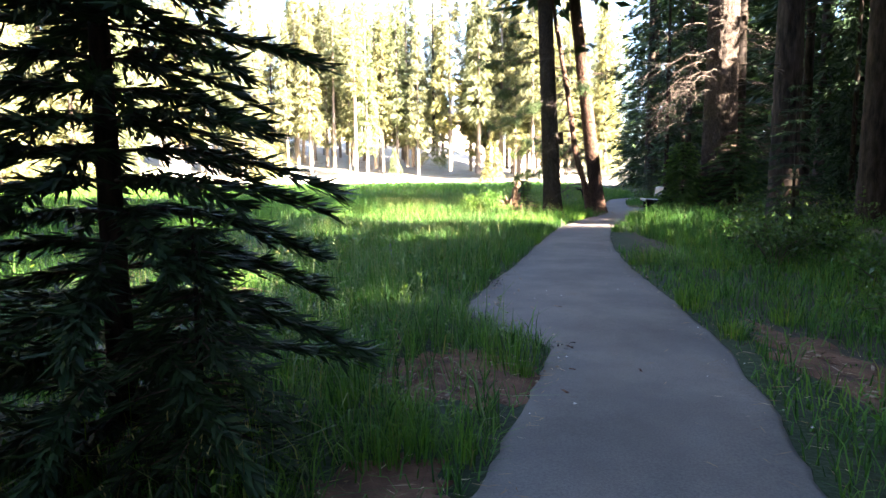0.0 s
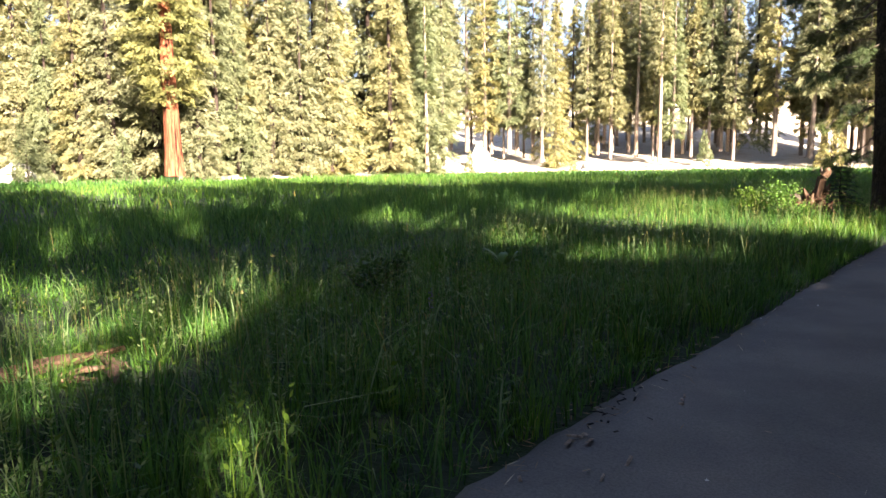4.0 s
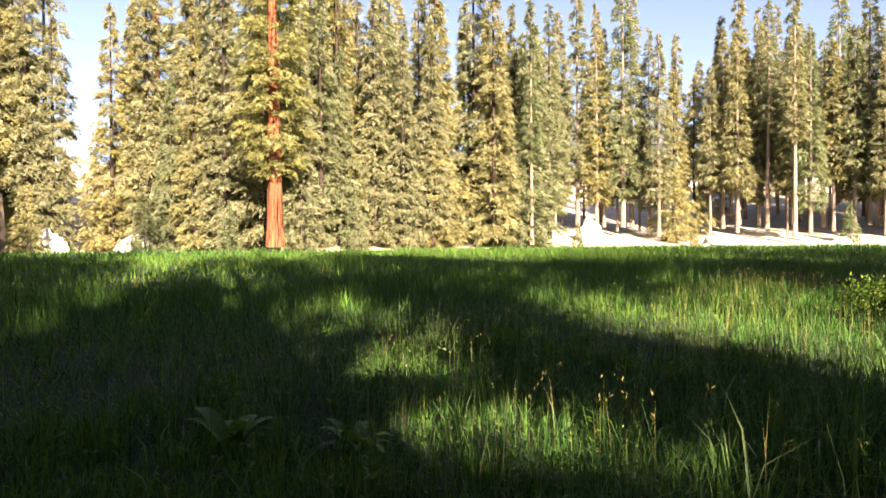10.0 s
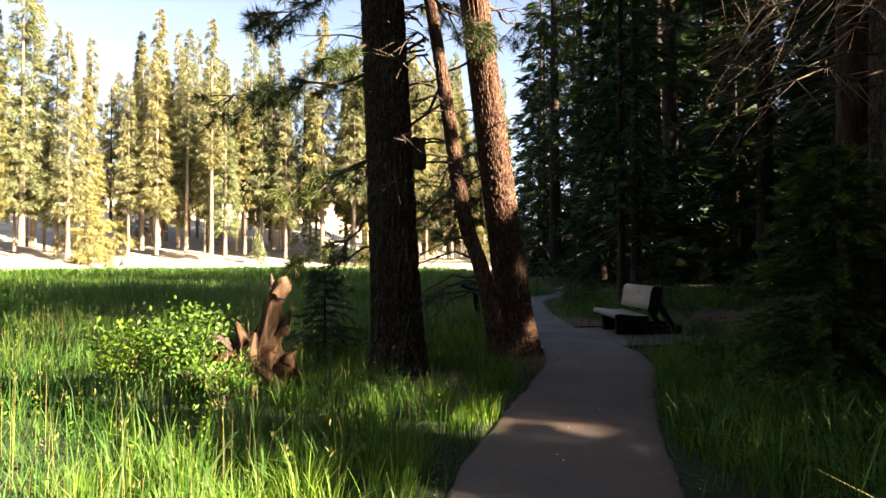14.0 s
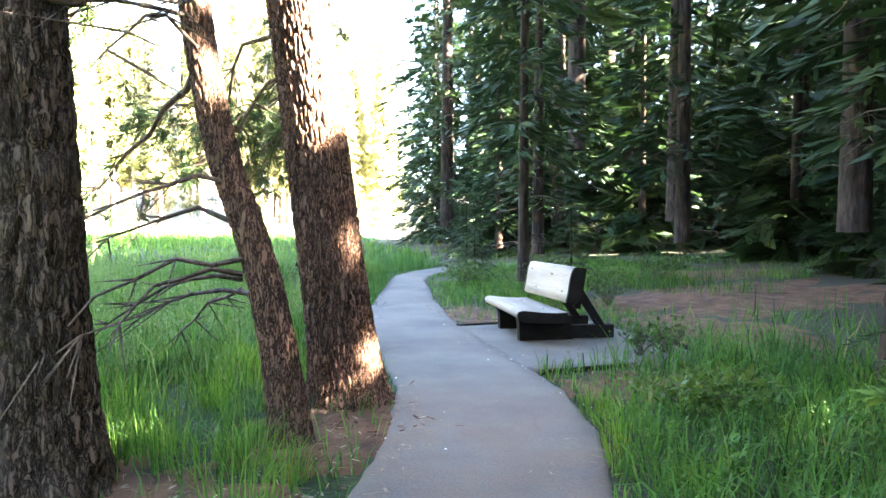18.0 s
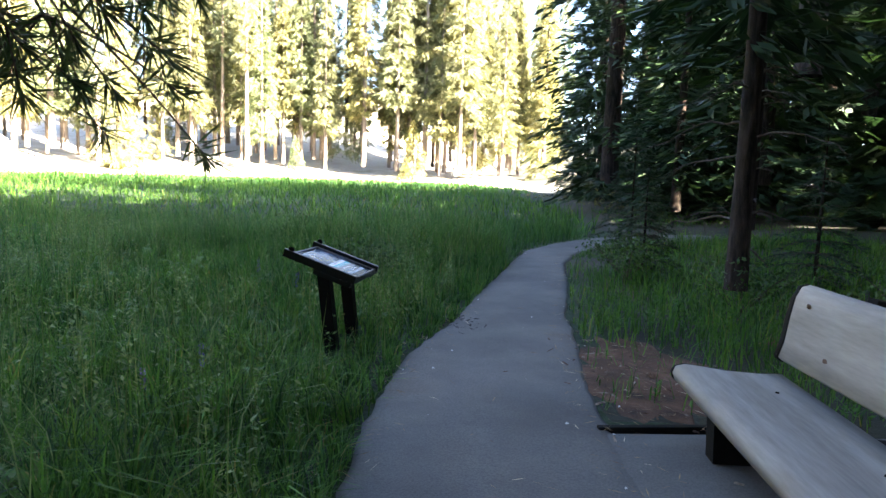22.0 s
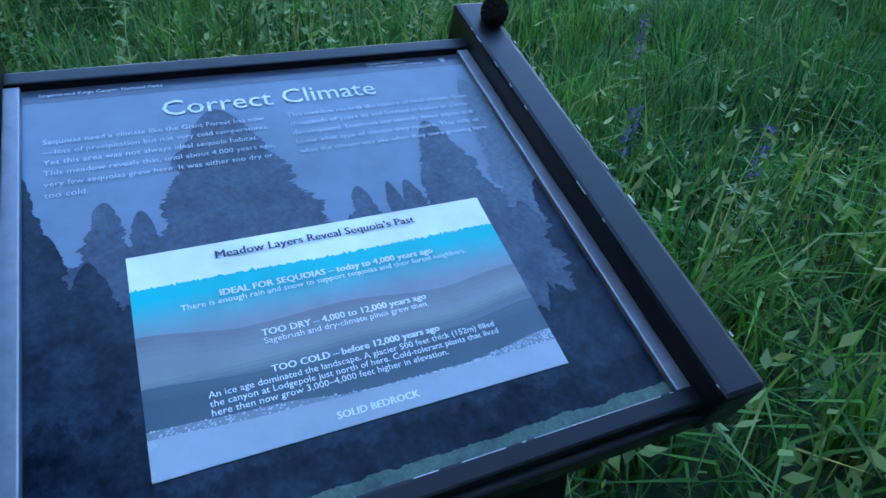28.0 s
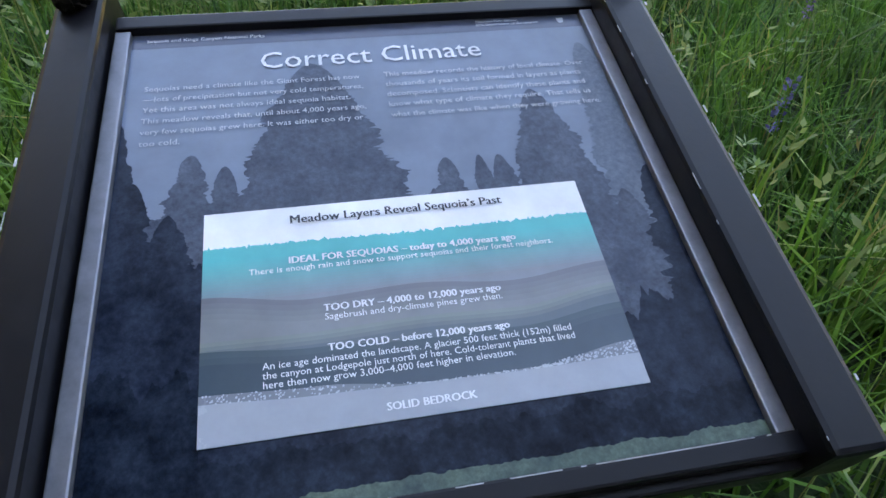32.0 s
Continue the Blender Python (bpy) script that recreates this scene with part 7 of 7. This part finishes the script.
# shrubs grow here; the two tall ones are added to shade the path
for k, (x, y, r, h, n, lab) in enumerate(((6.5, 4.7, 0.95, 2.3, 2600, "tall dense dark shrub beside the path"), (7.3, 4.5, 0.9, 2.4, 2200, "tall dense dark shrub beside the path"), (6.5, 6.2, 0.7, 1.5, 1500, "dark leafy shrub beside the path"), (2.75, 25.45, 0.62, 1.1, 1700, "bright leafy bush growing round the broken stump"), (2.05, 25.6, 0.6, 0.8, 1300, "bright leafy bush beside the broken stump"), (3.2, 24.95, 0.4, 0.55, 700, "leafy shoots below the stump"),
                                          (-0.95, 12.1, 0.55, 0.55, 900, "dark low bush standing in the meadow"), (7.1, 11.4, 0.95, 1.0, 1500, "dense dark green shrub on the shaded bank"), (8.3, 13.0, 1.1, 1.2, 1600, "dense dark green shrub on the shaded bank"),
                                          (7.6, 9.2, 0.8, 0.8, 1000, "low dark shrub on the shaded bank"), (9.2, 16.2, 1.1, 1.2, 1400, "dark shrub under the forest's edge"), (6.6, 7.2, 0.6, 0.6, 700, "low leafy shrub beside the path"),
                                          (8.6, 23.2, 0.6, 0.6, 900, "low leafy shrub beside the path"), (9.9, 26.9, 0.55, 0.5, 900, "low leafy shrub near the bench"),
                                          (11.3, 29.3, 0.35, 0.5, 300, "green leafy shoots beside the bench"), (10.9, 29.2, 0.3, 0.45, 260, "green leafy shoots beside the bench"), (8.9, 21.6, 0.7, 0.6, 900, "leafy shrub on the verge"),
                                          (7.5, 37.6, 0.55, 0.6, 800, "dark leafy bush in the meadow grass"), (6.9, 38.3, 0.5, 0.55, 700, "dark leafy bush in the meadow grass"), (11.6, 38.2, 0.7, 0.8, 900, "leafy shrub on the verge by slim trunks"),
                                          (13.2, 33.8, 0.8, 0.9, 900, "shaded shrub behind the bench"), (12.4, 36.0, 0.8, 0.8, 900, "shaded shrub behind the bench"), (17, 37.5, 0.9, 0.8, 900, "low shaded shrub on the forest floor"))):
    shrub(x, y, r, h, 300 + k, M_WEED if k in (3, 4, 5) else M_SHRUB, lab, n, 0.085 if r > 0.8 else 0.07)

# brush along the sunlit far bank
x, y, g = scatter(520, -116, 24, 14, 172, 131)
d = outside(x, y)
ok = (d > -0.5) & (d < 7) & ((y > 55) | (x < -55))
x, y = x[ok], y[ok]
P = np.repeat(np.stack([x, y, gz(x, y)], 1), 40, 0) + g.normal(0, 1, (len(x) * 40, 3)) * np.array([1.1, 1.1, 0.55])
P[:, 2] = np.maximum(P[:, 2], gz(P[:, 0], P[:, 1]) + 0.05)
V, F = cards(P, g.normal(0, 1, P.shape) + np.array([0, 0, 0.6]), g.normal(0, 1, P.shape), g.uniform(0.25, 0.6, len(P)), g.uniform(0.12, 0.3, len(P)))
ob = new("bank_brush", np_mesh("bank_brush", V, [F]))
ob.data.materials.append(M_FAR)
tagged(ob, "sunlit yellow-green brush along the far bank", "brush", kind="stuff")

# litter: needles, twigs and bits of bark on the path and its edges
x, y, g = scatter(90000, 0.5, 13, -1, 45, 141)
pd = path_dist(x, y)
nd = near_duff(x, y)
ok = ((nd < 1.05) & (g.random(len(x)) < 0.9)) | ((pd < 0.25) & (pd > -0.22) & (g.random(len(x)) < 0.42)) | ((pd < 0) & (g.random(len(x)) < 0.035))
x, y, pd = x[ok], y[ok], pd[ok]
m = len(x)
a = g.random(m) * 6.28
zz = np.where(pd < 0.02, 0.052, gz(x, y) + 0.035)
V, F = cards(np.stack([x, y, zz], 1), np.stack([np.cos(a), np.sin(a), g.normal(0, 0.08, m)], 1), np.tile([0, 0, 1.0], (m, 1)) + g.normal(0, 0.2, (m, 3)), g.uniform(0.03, 0.15, m), g.uniform(0.003, 0.008, m))
ob = new("path_litter", np_mesh("path_litter", V, [F]))
ob.data.materials.append(leaf_material("dry_litter", (0.1, 0.06, 0.035), (0.32, 0.22, 0.13), (0.55, 0.47, 0.36), 0.05, dry_at=0.86))
tagged(ob, "dry brown needles and twigs on the path's edges", "litter", kind="stuff")
x, y, g = scatter(2600, 1, 12, 0, 45, 142)
pd = path_dist(x, y)
ok = (pd < 0.15) & ((pd > -0.12) | (g.random(len(x)) < 0.12))
x, y = x[ok], y[ok]
c = np.array([(1, 0, 0), (-0.5, 0.87, 0), (-0.5, -0.87, 0), (0, 0, 0.8)])
s = g.uniform(0.004, 0.016, len(x))
V = np.stack([x, y, np.full(len(x), 0.042)], 1)[:, None] + c[None] * s[:, None, None] * g.uniform(0.6, 1.3, (len(x), 4, 1))
F = (np.arange(len(x)) * 4)[:, None, None] + np.array([[0, 1, 3], [1, 2, 3], [2, 0, 3]])[None]
ob = new("gravel", np_mesh("gravel", V.reshape(-1, 3), [F.reshape(-1, 3)]))
ob.data.materials.append(M_GRANITE)
tagged(ob, "loose grit and small stones on the asphalt", "gravel", kind="stuff")


def chips(name, label, category, n, spots, seed, size, mat):
    """Loose flat pieces lying about."""
    g = np.random.default_rng(seed)
    c = np.array(spots)[g.integers(0, len(spots), n)]
    x, y = c[:, 0] + g.normal(0, 1, n) * c[:, 2], c[:, 1] + g.normal(0, 1, n) * c[:, 3]
    a, L, W, T = g.random(n) * 6.28, size * g.uniform(0.4, 1.6, n), size * g.uniform(0.15, 0.45, n), size * g.uniform(0.06, 0.2, n)
    u = np.stack([np.cos(a), np.sin(a), g.normal(0, 0.15, n)], 1) * L[:, None]
    w = np.stack([-np.sin(a), np.cos(a), g.normal(0, 0.15, n)], 1) * W[:, None]
    z = np.where(path_dist(x, y) < 0.02, 0.05, gz(x, y) + 0.03)
    B = np.stack([x, y, z], 1)
    t = np.stack([0 * T, 0 * T, T], 1)
    V = np.stack([B - u - w, B + u - w * 0.6, B + u * 0.9 + w, B - u * 0.8 + w * 0.7, B - u * 0.8 - w * 0.7 + t, B + u * 0.8 - w * 0.4 + t, B + u * 0.7 + w * 0.7 + t, B - u * 0.6 + w * 0.5 + t], 1).reshape(-1, 3)
    F = (np.arange(n) * 8)[:, None, None] + np.array([[4, 5, 6, 7], [0, 1, 5, 4], [1, 2, 6, 5], [2, 3, 7, 6], [3, 0, 4, 7]])[None]
    ob = new(name, np_mesh(name, V, [F.reshape(-1, 4)]))
    ob.data.materials.append(mat)
    return tagged(ob, label, category, kind="stuff")


chips("wood_chips", "bleached chips of wood and bark among the needles", "wood chips", 190, [(2.1, 5.6, 0.45, 0.4), (1.7, 6.3, 0.5, 0.5), (2.6, 9.2, 0.25, 1.5), (5.1, 5.5, 0.2, 1.2), (9.9, 33.2, 0.3, 0.8), (6.3, 26.4, 0.7, 0.6)], 161, 0.035, M_DEADWOOD)
chips("bark_flakes", "brown flakes of bark on the needle litter", "bark", 420, [(2.1, 5.6, 0.4, 0.4), (5.6, 26.0, 0.8, 0.5), (7.0, 27.4, 0.5, 0.5), (10.1, 33.2, 0.4, 0.9), (10.2, 28.0, 0.6, 0.4), (5.1, 6.0, 0.25, 1.2)], 162, 0.03, M_ROTWOOD)
chips("asphalt_crumbs", "dark crumbs of broken asphalt at the path's edge", "crumbs", 150, [(2.75, 6.35, 0.22, 0.1), (2.45, 10.2, 0.1, 0.5), (8.75, 35.0, 0.12, 0.25)], 163, 0.022, M_BENCH_DARK)


def lupine(x, y, h, seed):
    """A lupine: leafy stem with a spike of small purple-blue blossoms."""
    g = np.random.default_rng(seed)
    ob = holder("lupine", pose(x, y, float(gz(x, y)), g.uniform(-6, 6), g.uniform(-6, 6), g.random() * 360), "lupine with a purple-blue flower spike among grass", "flower", "lupines near the sign")
    k = np.linspace(0, 1, 6)
    v, f = tubes([(np.stack([0.02 * np.sin(k * 3), 0 * k, h * k], 1), 0.004 * (1 - 0.5 * k))], 5)
    part_mesh("stem", np_mesh("stem", v, [f], True), M_WEED, ob)
    a, z = g.random(70) * 6.28, h * (0.68 + 0.34 * g.random(70))
    D = np.stack([np.cos(a), np.sin(a), 0.5 + 0 * a], 1)
    P = np.stack([0 * a, 0 * a, z], 1) + D * 0.006
    v, f = cards(P, D, g.normal(0, 1, D.shape), np.full(70, 0.016), np.full(70, 0.011), 0.5)
    part_mesh("flower_spike", np_mesh("flower_spike", v, [f]), M_LUPINE_FLOWER, ob, "purple-blue blossoms")
    for _ in range(5):
        z, az = h * g.uniform(0.25, 0.6), g.random() * 6.28
        c = np.array([np.cos(az) * 0.05, np.sin(az) * 0.05, z + 0.02])
        b = np.arange(7) * 0.9
        D = np.stack([np.cos(b), np.sin(b), 0.25 + 0 * b], 1)
        v, f = cards(np.tile(c, (7, 1)), D, np.tile([0, 0, 1.0], (7, 1)) + g.normal(0, 0.2, (7, 3)), np.full(7, 0.045), np.full(7, 0.011), 0.5)
        part_mesh("leaf", np_mesh("leaf", v, [f]), M_LUPINE, ob)


M_LUPINE_FLOWER = leaf_material("lupine_blossom", (0.08, 0.07, 0.25), (0.2, 0.17, 0.45), None, 0.3)
for k, (x, y, h) in enumerate(((6.89, 35.12, 0.5), (7.21, 35.4, 0.5), (6.3, 35.9, 0.55), (0.9, 10.4, 0.55), (6.9, 32.1, 0.5), (6.6, 31.9, 0.4))):
    lupine(x, y, h, 400 + k)
